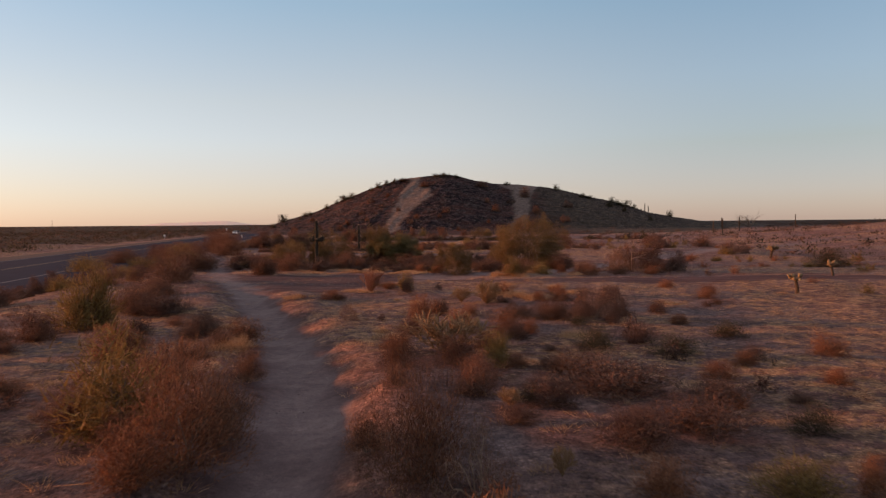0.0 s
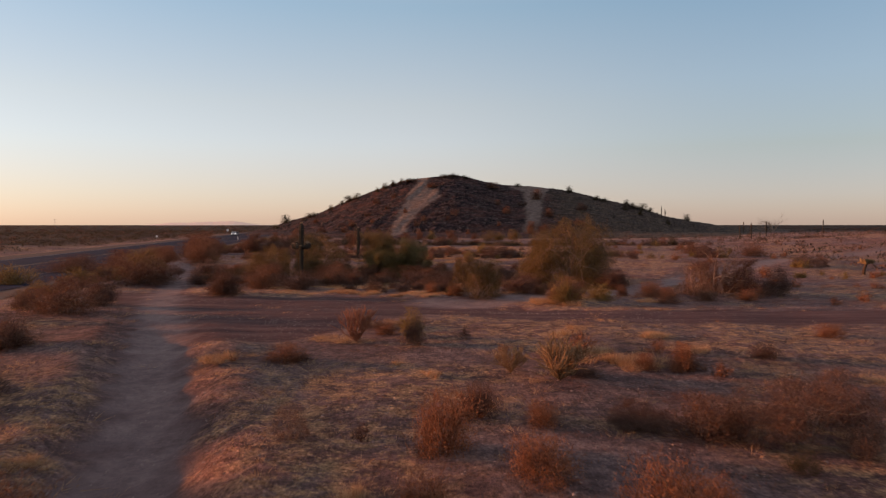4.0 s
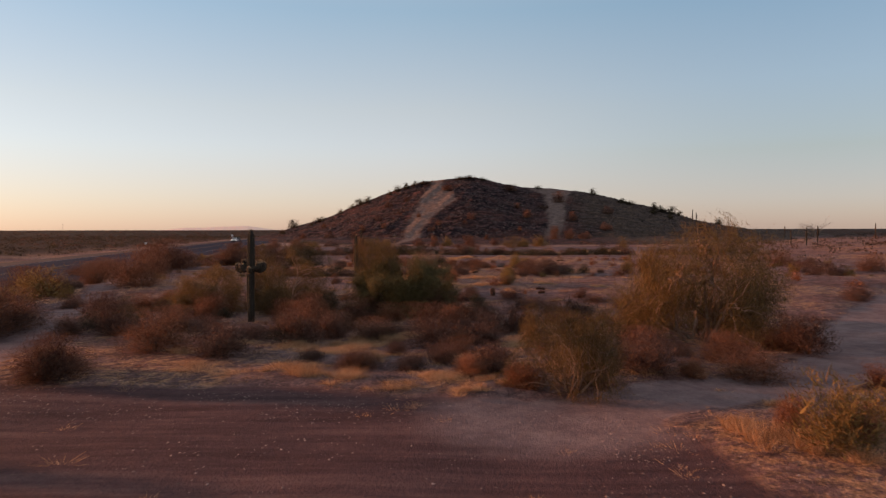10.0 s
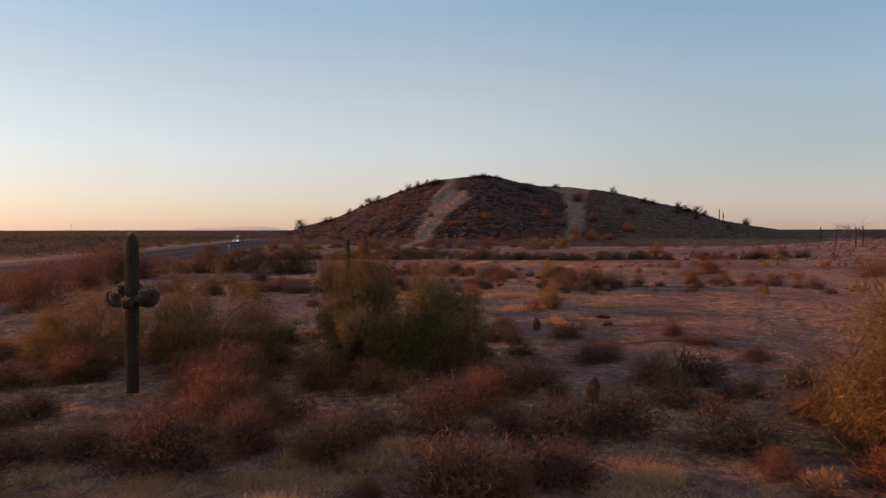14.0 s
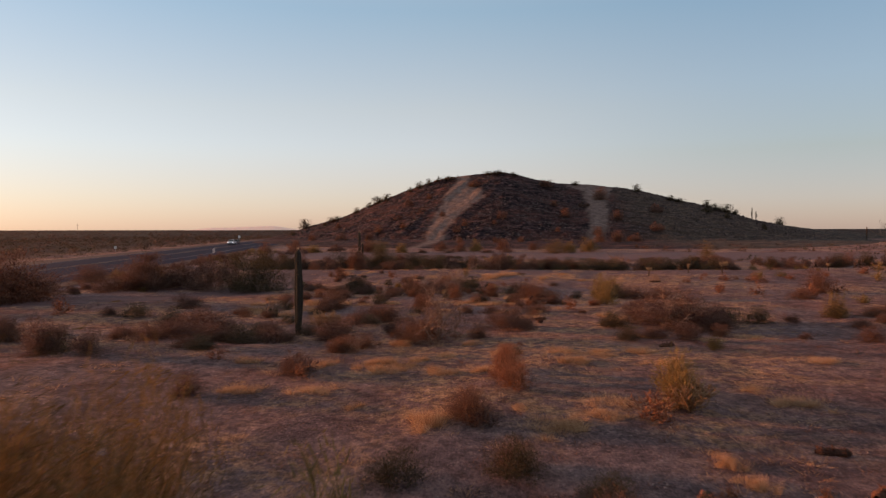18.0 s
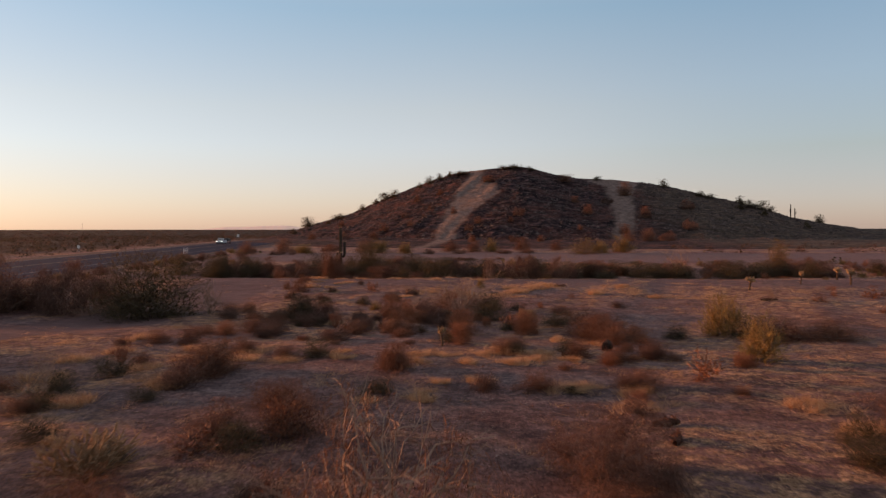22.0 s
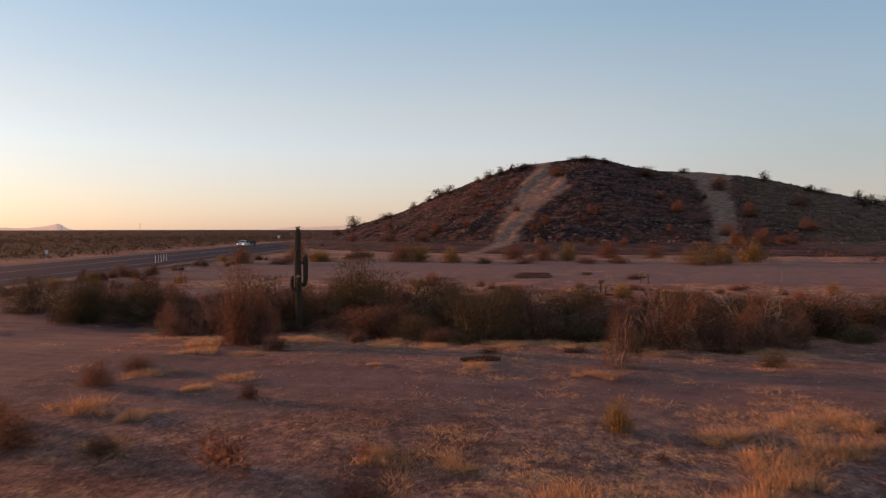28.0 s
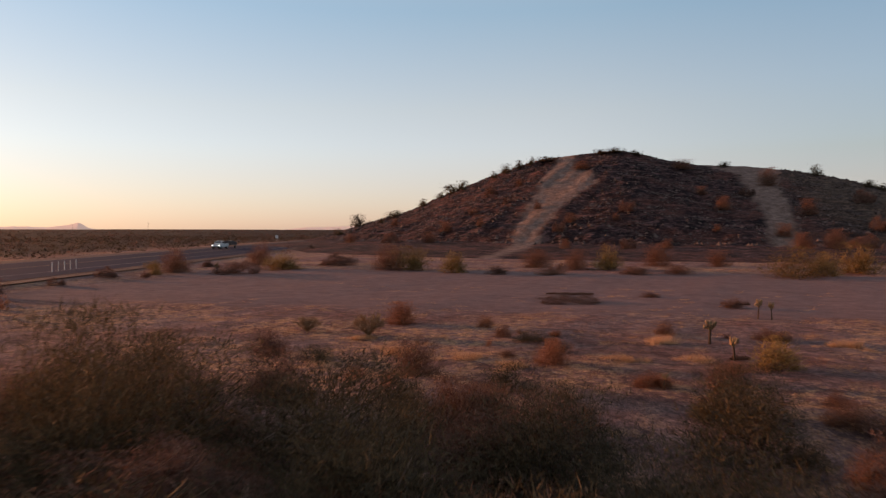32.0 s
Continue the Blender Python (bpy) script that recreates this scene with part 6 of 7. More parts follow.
plant("rustbush", 50.4, 373.4, 7.49, 5.79)
plant("rustbush", 51.6, 341.4, 5.77, 4.33)
plant("mesquite", 71.0, 357.9, 5.57, 4.02)
plant("mesquite", 6.7, 338.5, 4.47, 3.28)
plant("rustbush", -17.4, 348.0, 3.21, 2.25)
plant("rustbush", 26.8, 325.6, 2.71, 1.90)
plant("rustbush", -7.9, 335.6, 3.87, 2.68)
plant("rustbush", -64.5, 369.6, 3.71, 2.60)
plant("mesquite", -36.1, 354.2, 4.04, 2.36)
plant("mesquite", -33.2, 372.0, 4.37, 2.92)
plant("rustbush", -4.5, 385.2, 8.28, 3.01)
plant("rustbush", 27.8, 391.5, 9.42, 3.39)
plant("rustbush", 42.9, 296.7, 5.47, 3.94)
plant("rustbush", 36.9, 297.0, 5.09, 3.32)
plant("mesquite", 49.0, 299.7, 5.11, 3.33)
plant("mesquite", 3.4, 293.2, 3.38, 2.26)
plant("rustbush", -8.8, 292.3, 2.96, 2.05)
plant("mesquite", -26.2, 356.1, 3.03, 2.02)
plant("rustbush", -42.2, 341.1, 4.76, 2.86)
plant("mesquite", -54.3, 325.2, 4.43, 2.96)
plant("rustbush", -65.9, 327.5, 3.94, 2.42)
plant("mesquite", 64.0, 329.6, 5.32, 3.99)
plant("rustbush", 41.3, 323.4, 5.26, 3.42)
plant("rustbush", -32.1, 337.4, 3.08, 2.16)
plant("mesquite", -10.7, 328.3, 3.44, 2.87)
plant("rustbush", 11.1, 294.2, 2.92, 2.02)
plant("rustbush", -43.3, 323.0, 4.33, 2.89)
plant("mesquite", 41.3, 361.3, 4.86, 2.27)
plant("rustbush", 3.5, 333.3, 2.90, 2.03)
plant("rustbush", -24.4, 375.5, 4.41, 2.57)
plant("far_tree", 112.2, 351.9, 3.27, 3.27)
plant("far_tree", 97.9, 379.3, 5.31, 3.54)
plant("far_tree", 103.9, 369.8, 3.45, 3.45)

# ---------------------------------------------------------------- cacti
saguaro(-11.5, 71.0, 4.72, 0.2, [(178, 2.75, 0.56, 0.26, 0.16), (150, 2.85, 0.4, 0.34, 0.14), (205, 2.8, 0.36, 0.2, 0.15), (5, 2.75, 0.54, 0.34, 0.16), (-25, 2.85, 0.42, 0.26, 0.14),
                                  (35, 2.8, 0.4, 0.38, 0.14), (-80, 2.7, 0.4, 0.16, 0.15), (95, 2.85, 0.38, 0.34, 0.14)], 12,
        "saguaro cactus with a ring of stubby arms, dark green", 3)
saguaro(-10.58, 102.0, 4.0, 0.17, [(20, 2.35, 0.14, 0.1, 0.07)], 7, "single club-shaped saguaro column without real arms", 5, 1.22)
saguaro(-18.15, 161.1, 5.22, 0.175, [(8, 2.3, 0.29, 1.5, 0.13), (186, 2.05, 0.26, 0.62, 0.11), (-70, 2.2, 0.2, 0.5, 0.1)], 12, "tall saguaro cactus with one raised arm and two short ones", 8, 1.0, -0.01)
for x, y, h in ((97.5, 229, 5.2), (101, 245, 4.4), (118, 262, 5.5), (160, 300, 5.8), (140, 330, 5), (118.5, 381, 6.5), (121, 383, 4.5), (175, 260, 4.6), (208, 290, 5.5), 
                (230, 340, 6), (250, 310, 5)):
    saguaro(x, y, h, 0.2, [(h * 70 % 360, h * 0.45, 0.35, h * 0.25, 0.13)] if int(h * 10) % 2 else [], 0, "dark saguaro cactus standing far off on the plain", int(h * 10), 1.05, 0, "far saguaros")
barrel(1.75, 69.9, 0.68, 0.17, 2, 0.06)
barrel(1.5, 82.3, 0.55, 0.16, 4, -0.05)
barrel(1.3, 117.6, 0.4, 0.2, 6, 0.1)


def dead_log(x, y, length, turn, seed):
    """A fallen, half-rotten cactus or branch."""
    rng = np.random.RandomState(seed)
    root = new("fallen_log")
    g, h = Geo(), Geo()
    pts, _ = limb((-length / 2, 0, 0.07), (1, 0.05, 0.0), length, 0.05, rng, 12)
    pts[:, 2] = 0.06 + 0.03 * np.tanh(pts[:, 2] * 3)
    g.tube(pts, np.array([0.05, 0.08, *(0.1 * rng.uniform(0.65, 1.2, 9)), 0.07, 0.04]), 9, True)
    for _ in range(9):
        p = pts[rng.randint(1, 12)] + np.array((0, 0, 0.04))
        q, _ = limb(p, aside(np.array((0, 0, 1.0)), rng, 0.9), rng.uniform(0.08, 0.24), 0.3, rng, 3)
        h.tube(q, [0.035, 0.026, 0.016, 0.006], 4)
    put("trunk", g.mesh("trunk", DEADWOOD), root)
    put("stubs", h.mesh("stubs", DEADWOOD), root)
    root.matrix_basis = pose(x, y, float(land(x, y)) - 0.02, 0, 0, turn)
    return tagged(root, "dark fallen cactus log lying on the gravel", "log", "fallen logs")


for i, (x, y, l, a) in enumerate(((5.2, 98.3, 0.8, 20), (5.1, 85.5, 0.7, -12), (1.1, 108.2, 0.7, 8), (4.9, 83.4, 0.6, 40), (-0.1, 116.3, 0.7, 15), (1.0, 106.9, 0.6, 60), (2.1, 143.1, 0.9, 5), (-4.4, 152.4, 0.7, 30), (-7.3, 148.4, 1.3, 3), (3.3, 199.8, 1.8, -8), (-7.3, 204.6, 3.6, 3), (-1.1, 179.0, 0.8, 25), (14.4, 136.6, 1.1, 12))):
    dead_log(x, y, l, a, 300 + i)

# ---------------------------------------------------------------- smaller shrubs between
rng = np.random.RandomState(77)
count = 0
while count < 1150:
    x, y = rng.uniform(-44, 46), rng.uniform(-6, 236)
    if trail_mask(x, y) > 0.12 or abs(x - road_x(y)) < 15.5 or (y > 196 and x < 40 and rng.uniform() < 0.8):
        continue
    near = abs(x + 0.04 * y) < 22
    if abs(x + 0.04 * y) < 9 and y < 196 and rng.uniform() < 0.72:
        continue
    w = 0.35 + 1.1 * rng.uniform() ** 1.7 if near else rng.uniform(0.6, 1.6)
    key = ("small_rust", "small_grey")[rng.randint(2)] if near else ("far_rust", "far_creosote", "far_rust", "small_grey")[rng.randint(4)]
    plant(key, x, y, w, w * rng.uniform(0.4, 0.8))
    count += 1
for x0, x1, y0, y1, n, keys in ((6, 16, 9, 36, 22, ("small_grey", "small_rust")), (-16, -7, 8, 40, 20, ("small_rust", "small_grey")), (8, 34, 88, 146, 50, ("small_rust", "small_grey", "far_creosote"))):
    for _ in range(n):
        x, y = rng.uniform(x0, x1), rng.uniform(y0, y1)
        w = rng.uniform(0.35, 0.95)
        if trail_mask(x, y) < 0.3:
            plant(keys[rng.randint(len(keys))], x, y, w, w * rng.uniform(0.4, 0.75))
# brush that closes up in strips, its dark shrubs standing in for shade
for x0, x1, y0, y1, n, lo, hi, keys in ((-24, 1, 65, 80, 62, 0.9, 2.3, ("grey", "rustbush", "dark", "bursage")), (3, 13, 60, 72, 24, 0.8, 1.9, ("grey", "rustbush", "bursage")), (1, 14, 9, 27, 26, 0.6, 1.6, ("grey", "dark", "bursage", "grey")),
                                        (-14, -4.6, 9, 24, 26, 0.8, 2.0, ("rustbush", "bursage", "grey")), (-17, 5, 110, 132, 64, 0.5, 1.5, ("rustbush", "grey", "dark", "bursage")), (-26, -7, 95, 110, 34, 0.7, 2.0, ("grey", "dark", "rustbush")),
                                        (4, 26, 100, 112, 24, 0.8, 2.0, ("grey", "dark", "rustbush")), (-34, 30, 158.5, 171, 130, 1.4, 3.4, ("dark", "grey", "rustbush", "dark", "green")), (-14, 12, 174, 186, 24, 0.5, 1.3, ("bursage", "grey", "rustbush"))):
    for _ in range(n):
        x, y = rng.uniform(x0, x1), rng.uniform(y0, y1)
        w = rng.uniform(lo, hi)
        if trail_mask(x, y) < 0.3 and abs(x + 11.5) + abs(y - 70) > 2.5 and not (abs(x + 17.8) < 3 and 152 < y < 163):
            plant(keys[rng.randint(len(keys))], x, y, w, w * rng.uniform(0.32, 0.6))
for _ in range(60):
    x = rng.uniform(-36, 90)
    y = lerp_table(x, [-40, 0, 40, 100], [238, 232, 236, 250]) + abs(rng.normal()) * 22
    w = rng.uniform(0.9, 2.4)
    plant(("far_rust", "far_creosote", "far_rust")[rng.randint(3)], x, y, w, w * rng.uniform(0.55, 0.85))
for _ in range(420):
    x, y = rng.uniform(-85, 130), rng.uniform(320, 405)
    if scar_mask(x, y) > 0.1 or hill_h(x, y) < 2:
        continue
    w = 0.8 + 2.2 * rng.uniform() ** 2
    JOINED.setdefault(("far_rust", "far_rust", "far_creosote", "far_tree")[rng.randint(4)], []).append((x, y, w, w * rng.uniform(0.5, 0.8)))

for _ in range(46):
    x = rng.uniform(-32, 58)
    y = 165 + 0.12 * (x + 5) + rng.normal() * 2.6
    w = rng.uniform(1.7, 3.4)
    if y > 159 and not -17 < x < 7:
        plant(("mesquite", "rustbush", "green")[rng.randint(3)], x, y, w, rng.uniform(0.5, 0.68) * w)
for _ in range(190):
    y = rng.uniform(12, 232)
    x = road_x(y) + 14.5 + abs(rng.normal()) * 2.2
    if trail_mask(x, y) > 0.5:
        continue
    w = rng.uniform(0.9, 2.2)
    plant(("far_rust", "grey", "mesquite", "far_rust", "creosote")[rng.randint(5)], x, y, w, w * rng.uniform(0.45, 0.7))


def join_small(key, name, label):
    """The many small shrubs away from the path, joined."""
    forms = KINDS[key]["made"]
    r = np.random.RandomState(len(key))
    for j, what in ((1, "foliage"),):
        src = []
        for ob in forms:
            me = ob.children[j].data
            v, f = np.empty(len(me.vertices) * 3, np.float32), np.empty(len(me.loops), np.int32)
            me.vertices.foreach_get("co", v)
            me.loops.foreach_get("vertex_index", f)
            src.append((v.reshape(-1, 3), f.reshape(-1, 3), me.materials[0]))
        g = Geo()
        for i, (x, y, w, h) in enumerate(JOINED.get(key, ())):
            v, f, mat = src[i % len(src)]
            a = i * 2.4
            turn = np.array(((math.cos(a), -math.sin(a), 0), (math.sin(a), math.cos(a), 0), (0, 0, 1)))
            g.add((v @ turn.T) * np.array((w, w, h)) + np.array((x, y, float(land(x, y)) - 0.02)), f)
        tagged(new(name + "_" + what, g.mesh(name, mat)), label, "scrub", kind="stuff")


join_small("small_rust", "low_rusty_scrub", "low reddish-brown shrubs scattered over the flat")
join_small("small_grey", "low_grey_scrub", "low grey-brown shrubs scattered over the flat")

join_small("far_rust", "rusty_hill_scrub", "rust-brown bushes dotted over the rocky hillside")
join_small("far_creosote", "olive_hill_scrub", "olive-brown bushes dotted over the rocky hillside")
join_small("far_tree", "dark_hill_scrub", "dark green bushes dotted over the rocky hillside")

# ---------------------------------------------------------------- grass, gravel, rocks, far scrub
def scatter(rng, n, x0, x1, y0, y1, keep):
    x, y = rng.uniform(x0, x1, n * 4), rng.uniform(y0, y1, n * 4)
    ok = rng.uniform(size=n * 4) < keep(x, y)
    x, y = x[ok][:n], y[ok][:n]
    return np.stack([x, y, land(x, y)], 1)


def tufts(rng, at, blades, tall, wide, mat, name, label, category):
    """Tufts of thin blades."""
    n = len(at)
    b = np.repeat(at, blades, 0)
    size = np.repeat(rng.uniform(0.5, 1.25, n), blades)[:, None]
    k = len(b)
    off = rng.normal(size=(k, 3)) * np.array((1, 1, 0)) * wide * size
    d = off * rng.uniform(0.3, 1.6, (k, 1)) + rng.normal(size=(k, 3)) * np.array((0.3, 0.3, 0.0)) * tall
    d[:, 2] = tall * rng.uniform(0.45, 1.1, k)
    g = Geo()
    g.blades(b + off - np.array((0, 0, 0.01)), b + off + d * size, rng.uniform(0.005, 0.012, k), rng)
    return tagged(new(name, g.mesh(name, mat)), label, category, kind="stuff")


def straw_keep(x, y):
    return grass_mask(x, y) ** 2 * (1 - ramp(np.abs(x + 0.04 * y), 14, 40))


tufts(rng, scatter(rng, 9000, -40, 40, 2, 215, straw_keep), 7, 0.12, 0.09, STRAW, "dry_grass", "golden dry grass tufts glowing on the desert floor", "grass")
def clump_keep(x, y):
    patch = ramp(wave(x, y, 9, 2.2) + 0.8 * wave(x, y, 3.7, 0.3), -0.1, 0.8)
    return patch * (1 - 0.85 * trail_mask(x, y)) * (1 - ramp(np.abs(x + 0.04 * y), 8, 30))


tufts(rng, scatter(rng, 9000, -30, 30, 4, 210, clump_keep), 30, 0.13, 0.12, STRAW, "dry_grass", "taller golden dry grass clumps on the desert floor", "grass")
tufts(rng, scatter(rng, 800, -11, 4, 57.5, 66, clump_keep), 34, 0.14, 0.13, STRAW, "dry_grass", "pale dry grass clumps beside the red dirt crossing", "grass")
tufts(rng, scatter(rng, 700, -20, 4, 153.5, 159, clump_keep), 34, 0.13, 0.13, STRAW, "dry_grass", "pale dry grass clumps on the bank of the wash", "grass")
tufts(rng, scatter(rng, 1500, -8, 34, 137, 147, clump_keep), 30, 0.13, 0.13, STRAW, "dry_grass", "pale dry grass clumps before the second crossing", "grass")
tufts(rng, scatter(rng, 10000, -30, 40, 0, 215, lambda x, y: (1 - trail_mask(x, y)) * (1 - ramp(np.abs(x), 14, 40))), 10, 0.15, 0.11, BURSAGE, "dry_weeds", "small rust-coloured dead weeds on the desert floor", "weeds")


def stones(rng, at, size, flat, mat, name, label, category):
    """Joined small stones, each an uneven lump."""
    base = np.array([(1, 0, -0.25), (-1, 0, -0.25), (0, 1, -0.25), (0, -1, -0.25), (0, 0, 1)], float)
    face = np.array([(0, 2, 4), (2, 1, 4), (1, 3, 4), (3, 0, 4)])
    n = len(at)
    v = base[None] * rng.uniform(0.6, 1.3, (n, 5, 1)) + rng.normal(size=(n, 5, 3)) * 0.18
    a = rng.uniform(0, 6.283, n)
    c, s = np.cos(a)[:, None], np.sin(a)[:, None]
    v = np.stack([v[..., 0] * c - v[..., 1] * s, v[..., 0] * s + v[..., 1] * c, v[..., 2] * flat], -1)
    v = v * size[:, None, None] + at[:, None] + np.array((0, 0, 0.15)) * size[:, None, None]
    f = face[None] + np.arange(n)[:, None, None] * 5
    return tagged(new(name, mesh_from(name, v.reshape(-1, 3), f.reshape(-1, 3), mat)), label, category, kind="stuff")


at = scatter(rng, 56000, -20, 20, 7, 200, lambda x, y: (1 - 0.45 * trail_mask(x, y)) * (1 - ramp(np.abs(x + 0.04 * y), 6, 24)) * ramp(wave(x, y, 13, 1.3) + 0.7 * wave(x, y, 4, 0.2), -0.4, 0.7))
more = [scatter(rng, k, x0, x1, y0, y1, lambda x, y: 0.25 + 0.75 * ramp(wave(x, y, 6, 0.7), -0.5, 0.5)) for k, x0, x1, y0, y1 in
        ((7000, -7, 9, 29, 43), (2500, -10, -2, 13, 30), (3500, -8, 9, 83, 94), (1800, -8, 1, 113, 119.5), (3000, -13, 2, 141, 153), (2200, 2, 10, 44, 53), (2500, -14, 2, 52, 60))]
at = np.vstack([at, *more])
stones(rng, at, 0.011 + 0.027 * rng.uniform(size=len(at)) ** 3, 0.55, PEBBLE, "gravel", "pinkish grey gravel strewn over the desert floor", "gravel")
at = scatter(rng, 16000, -100, 140, 300, 408, lambda x, y: (hill_h(x, y) > 1.5) * (1 - scar_mask(x, y)) * ramp(wave(x, y, 21, 0.5) + wave(x, y, 8, 3.0), -0.7, 0.6))
stones(rng, at, 0.18 + 0.55 * rng.uniform(size=len(at)) ** 4, 0.6, BOULDER, "hill_rocks", "dark weathered rocks covering the hillside", "rocks")


def scrub(rng, at, wide, mat, name, label):
    """Far bushes: each a loose clump of leaves."""
    n, k = len(at), 24
    size = wide * rng.uniform(0.5, 1.35, n)
    p = rng.normal(size=(n, k, 3)) * np.array((0.30, 0.30, 0.2))
    p[..., 2] = np.abs(p[..., 2]) + 0.04
    p = p * size[:, None, None] + at[:, None]
    g = Geo()
    g.leaves(p.reshape(-1, 3), np.repeat(size, k) * 0.11 * rng.uniform(0.6, 1.3, n * k), rng)
    return tagged(new(name, g.mesh(name, mat)), label, "scrub", kind="stuff")


def plain_keep(x, y):
    return (np.abs(x - road_x(y)) > 16) * (hill_h(x, y) < 0.7) * (1 - trail_mask(x, y))


for seed, mat, name, label in ((1, FARSCRUB, "brown_scrub", "dull brown scrub covering the far plain"), (2, GREYBUSH, "rusty_scrub", "rust-brown scrub covering the far plain"), (3, DARKGREEN, "dark_scrub", "dark green scrub covering the far plain")):
    r = np.random.RandomState(900 + seed)
    a = scatter(r, 500 if mat is GREYBUSH else 1200, -260, -60, 20, 520, plain_keep)
    b = scatter(r, 1300 if mat is not DARKGREEN else 400, 40, 330, 20, 420, plain_keep)
    d = r.uniform(300, 2600, 1500)
    az = r.uniform(-0.2, 1.35, 1500)
    c = np.stack([-d * np.sin(az) - 60, d * np.cos(az) + 100, 0 * d], 1)
    c = c[plain_keep(c[:, 0], c[:, 1]) > 0.5]
    c[:, 2] = ground_z(c[:, 0], c[:, 1])
    scrub(r, a, 1.9, mat, name, label)
    scrub(r, b, 1.7, mat, name, label)
    scrub(r, c, 3.2, mat, name, label)

# ---------------------------------------------------------------- along the highway
def delineator(x, y):
    root = new("delineator_post")
    part("post", rod(bmesh.new(), (0, 0, 0), (0, 0, 1.15), 0.035, 0.035, 8), WHITE, root)
    part("reflector", box(bmesh.new(), 0, -0.036, 1.02, 0.05, 0.012, 0.12, 0.004), STEEL, root, "grey reflector band")
    root.matrix_basis = pose(x, y, float(land(x, y)) - 0.02)
    return tagged(root, "slim white roadside delineator post", "road post", "delineator posts")


def road_sign(x, y, w, h, tall, turn=0):
    root = new("road_sign")
    part("post", rod(bmesh.new(), (0, 0, 0), (0, 0, tall), 0.035, 0.035, 8), STEEL, root)
    part("plate", box(bmesh.new(), 0, -0.045, tall - h / 2, w, 0.012, h, 0.004), WHITE, root, "pale sign plate")
    root.matrix_basis = pose(x, y, float(land(x, y)) - 0.02, 0, 0, turn)
    return tagged(root, "small pale road sign on a steel post", "road sign", "road signs")


def utility_pole(x, y, tall):
    root = new("utility_pole")
    part("pole", rod(bmesh.new(), (0, 0, 0), (0, 0, tall), 0.15, 0.1, 8), BARK, root)
    part("crossarm", box(bmesh.new(), 0, 0, tall - 0.8, 2.4, 0.12, 0.14, 0.02), BARK, root)
    root.matrix_basis = pose(x, y, float(land(x, y)) - 0.05, 0, 0, 30)
    return tagged(root, "dark wooden utility pole far out on the plain", "utility pole", "utility poles")


def vehicle(x, y, turn, length, pickup):
    """A white car or pickup on the highway."""
    root = new("pickup_truck" if pickup else "car")
    half, w = length / 2, 0.95
    bm = bmesh.new()
    box(bm, 0, 0, 0.72, 2 * w, length, 0.62, 0.09)
    if pickup:
        box(bm, 0, half * 0.1, 1.38, 1.72, length * 0.36, 0.72, 0.16)
        box(bm, 0.88, -half * 0.62, 1.08, 0.1, length * 0.34, 0.2, 0.03)
        box(bm, -0.88, -half * 0.62, 1.08, 0.1, length * 0.34, 0.2, 0.03)
    else:
        box(bm, 0, -half * 0.1, 1.24, 1.6, length * 0.5, 0.52, 0.18)
    part("body", bm, CARWHITE, root)
    roof_y, cab = (half * 0.1, length * 0.36) if pickup else (-half * 0.1, length * 0.5)
    zc = 1.45 if pickup else 1.28
    part("windscreen", box(bmesh.new(), 0, roof_y + cab / 2 + 0.01, zc, 1.4, 0.03, 0.42, 0.01, Euler((radians(-14), 0, 0))), GLASS, root, "dark windscreen")
    for s in (-1, 1):
        part("side_window", box(bmesh.new(), s * (0.87 if pickup else 0.81), roof_y, zc, 0.03, cab * 0.8, 0.36, 0.01), GLASS, root, "dark side window")
        part("headlight", box(bmesh.new(), s * 0.7, half + 0.005, 0.82, 0.32, 0.04, 0.18, 0.015), HEADLIGHT, root, "lit headlight")
        for fy in (half * 0.62, -half * 0.6):
            wheel = part("wheel", rod(bmesh.new(), (s * 0.72, fy, 0.36), (s * 0.97, fy, 0.36), 0.36, 0.36, 16), RUBBER, root)
            part("rim", rod(bmesh.new(), (s * 0.96, fy, 0.36), (s * 0.985, fy, 0.36), 0.2, 0.18, 12), STEEL, wheel, "grey rim")
    part("bumper", box(bmesh.new(), 0, half + 0.03, 0.5, 1.8, 0.12, 0.2, 0.04), DARKMETAL, root, "dark bumper")
    root.matrix_basis = pose(x, y, 0.165, 0, 0, turn)
    return tagged(root, "white pickup truck with lit headlights on the highway" if pickup else "white car with lit headlights on the highway", "pickup truck" if pickup else "car")


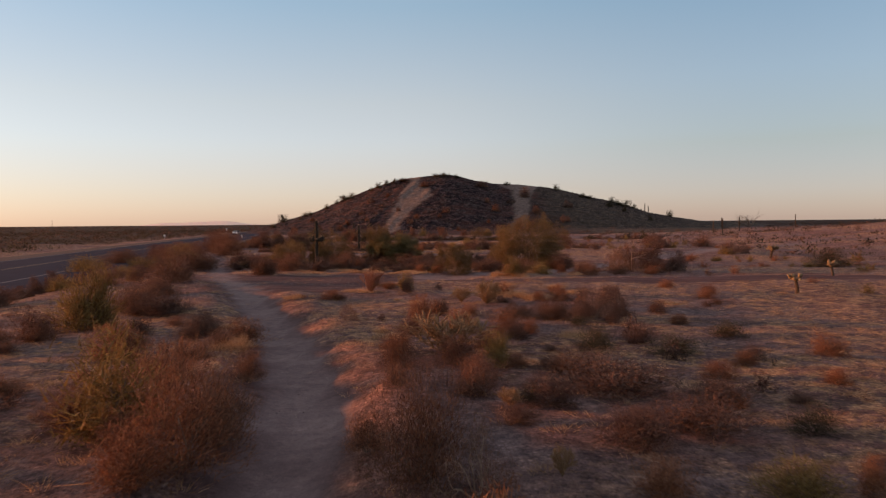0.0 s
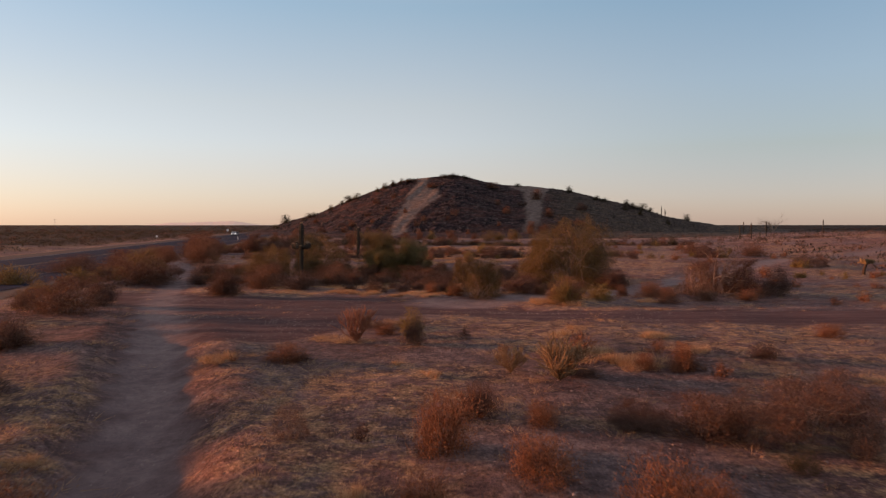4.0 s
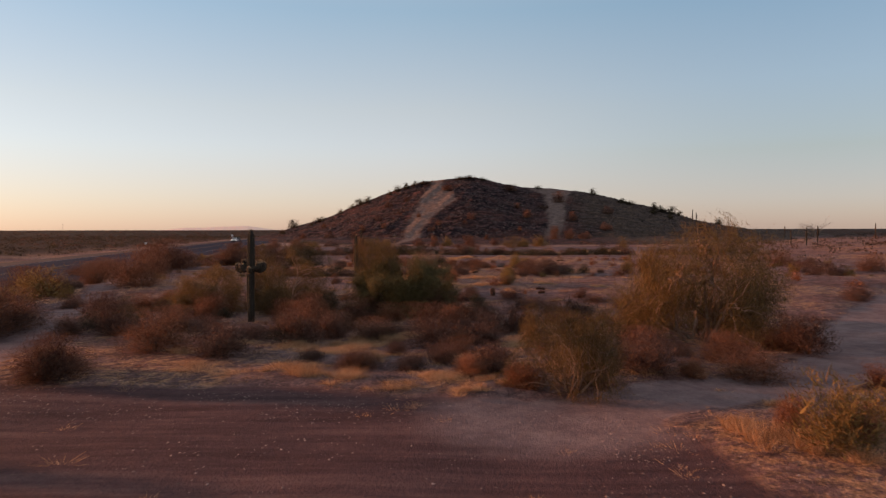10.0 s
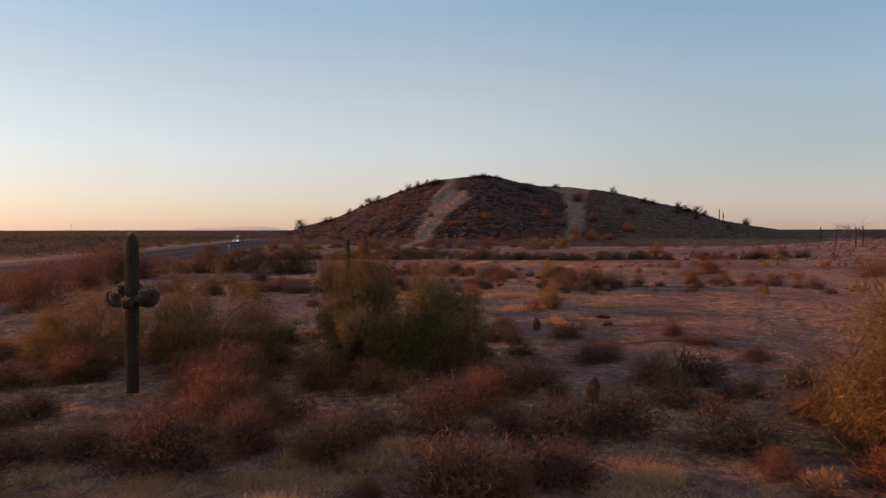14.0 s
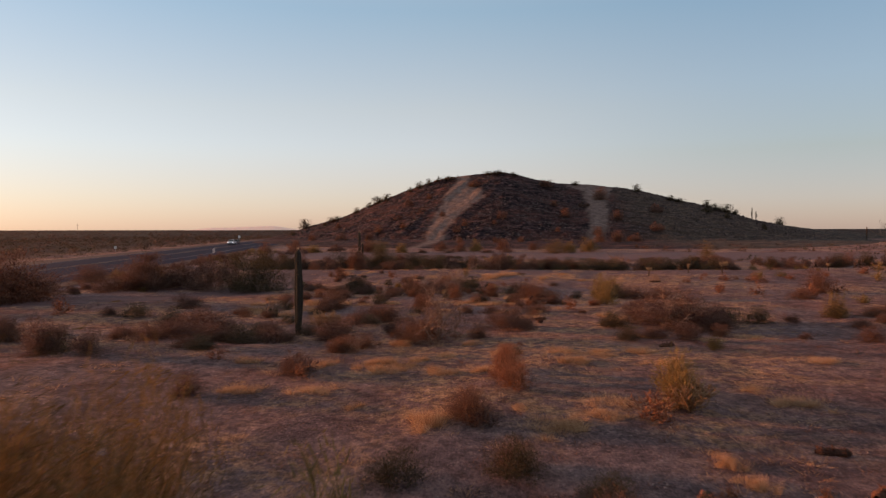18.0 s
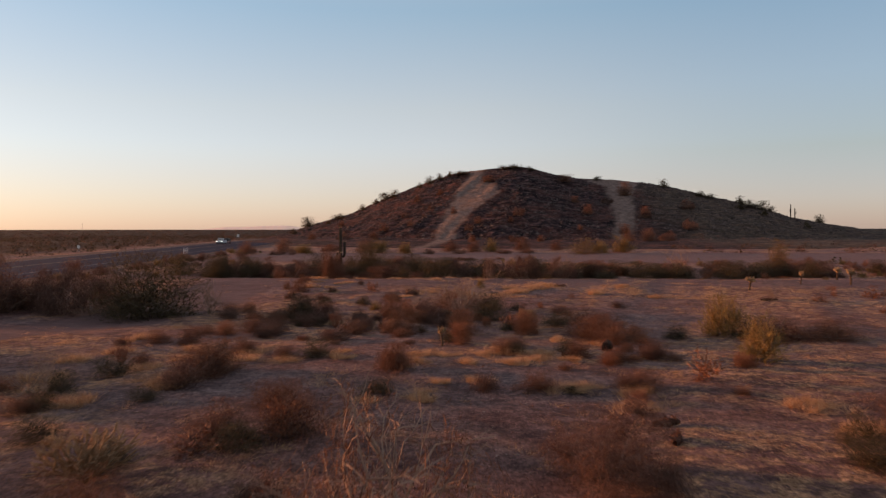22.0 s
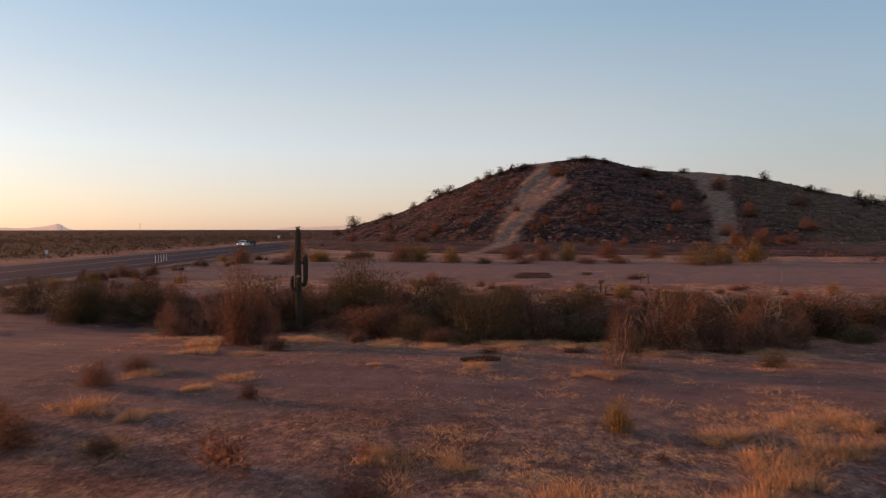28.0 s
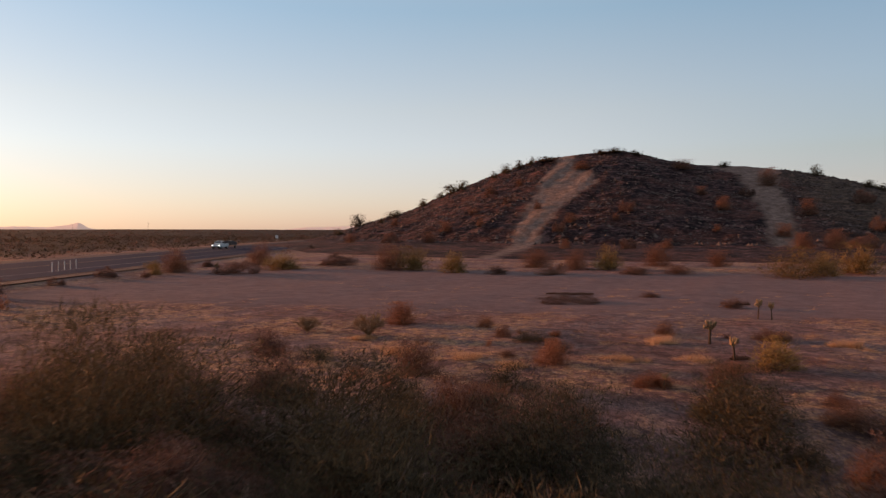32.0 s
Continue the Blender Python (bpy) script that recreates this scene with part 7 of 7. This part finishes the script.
def trailer(x, y, turn):
    root = new("utility_trailer")
    part("bed", box(bmesh.new(), 0, 0, 0.75, 1.9, 4.2, 0.12, 0.02), DARKMETAL, root)
    for s in (-1, 1):
        part("side_rail", box(bmesh.new(), s * 0.95, 0, 1.1, 0.05, 4.2, 0.5, 0.01), DARKMETAL, root)
        part("wheel", rod(bmesh.new(), (s * 0.97, -0.2, 0.34), (s * 1.17, -0.2, 0.34), 0.34, 0.34, 16), RUBBER, root)
    part("load", box(bmesh.new(), 0, -0.2, 1.25, 1.5, 3.0, 0.85, 0.12), DARKMETAL, root, "dark covered load")
    part("drawbar", rod(bmesh.new(), (0, 2.0, 0.6), (0, 3.3, 0.55), 0.05, 0.05, 6), DARKMETAL, root)
    root.matrix_basis = pose(x, y, 0.165, 0, 0, turn)
    return tagged(root, "dark flat trailer with a load behind the pickup", "trailer")


for i in range(5):
    delineator(-58.6 - 0.45 * i, 212.5 + 1.4 * i)
for x, y, w, h, tall in ((-89, 229.3, 0.6, 0.6, 1.5), (-120, 400, 1.1, 1.2, 2.4)):
    road_sign(x, y, w, h, tall, 8)
for x, y in ((-420, 760), (-620, 900), (-760, 700)):
    utility_pole(x, y, 11)
vehicle(road_x(290) - 3.4, 290, 189.5, 5.7, True)
trailer(road_x(296.3) - 3.4, 296.3, 189.5)
vehicle(road_x(400) - 3.4, 400, 189.5, 4.6, False)

# ---------------------------------------------------------------- far mountains
def mountains(name, az0, az1, dist, peaks, seed):
    """A low ridge on the horizon."""
    r = np.random.RandomState(seed)
    az = np.radians(np.linspace(az0, az1, 90))
    u = np.linspace(0, 1, 90)
    h = sum(a * np.exp(-((u - m) / s) ** 2) for m, s, a in peaks) + 3 * np.abs(np.sin(u * 37) * np.sin(u * 71 + 1)) * np.sin(u * math.pi)
    v = []
    for k, (rr, f) in enumerate(((dist - 250, 0.0), (dist, 1.0), (dist + 250, 0.0))):
        v.append(np.stack([-rr * np.sin(az), 60 + rr * np.cos(az), np.maximum(h * f, -6) - 6 * (f == 0)], 1))
    i = np.arange(89)
    f = np.concatenate([np.stack([i + 90 * k, i + 1 + 90 * k, i + 91 + 90 * k, i + 90 + 90 * k], 1) for k in (0, 1)])
    return tagged(new(name, mesh_from(name, np.vstack(v), f, HAZE, True)), "pale hazy mountain range on the horizon", "mountains", kind="structure")


mountains("backdrop_range", 13, 24, 4300, [(0.35, 0.12, 15), (0.55, 0.2, 18), (0.8, 0.1, 10)], 4)
mountains("backdrop_peaks", 36, 46, 4300, [(0.22, 0.05, 24), (0.3, 0.1, 18), (0.6, 0.2, 14), (0.85, 0.1, 16)], 7)

for ob, m in FIRST:
    ob.matrix_basis = m
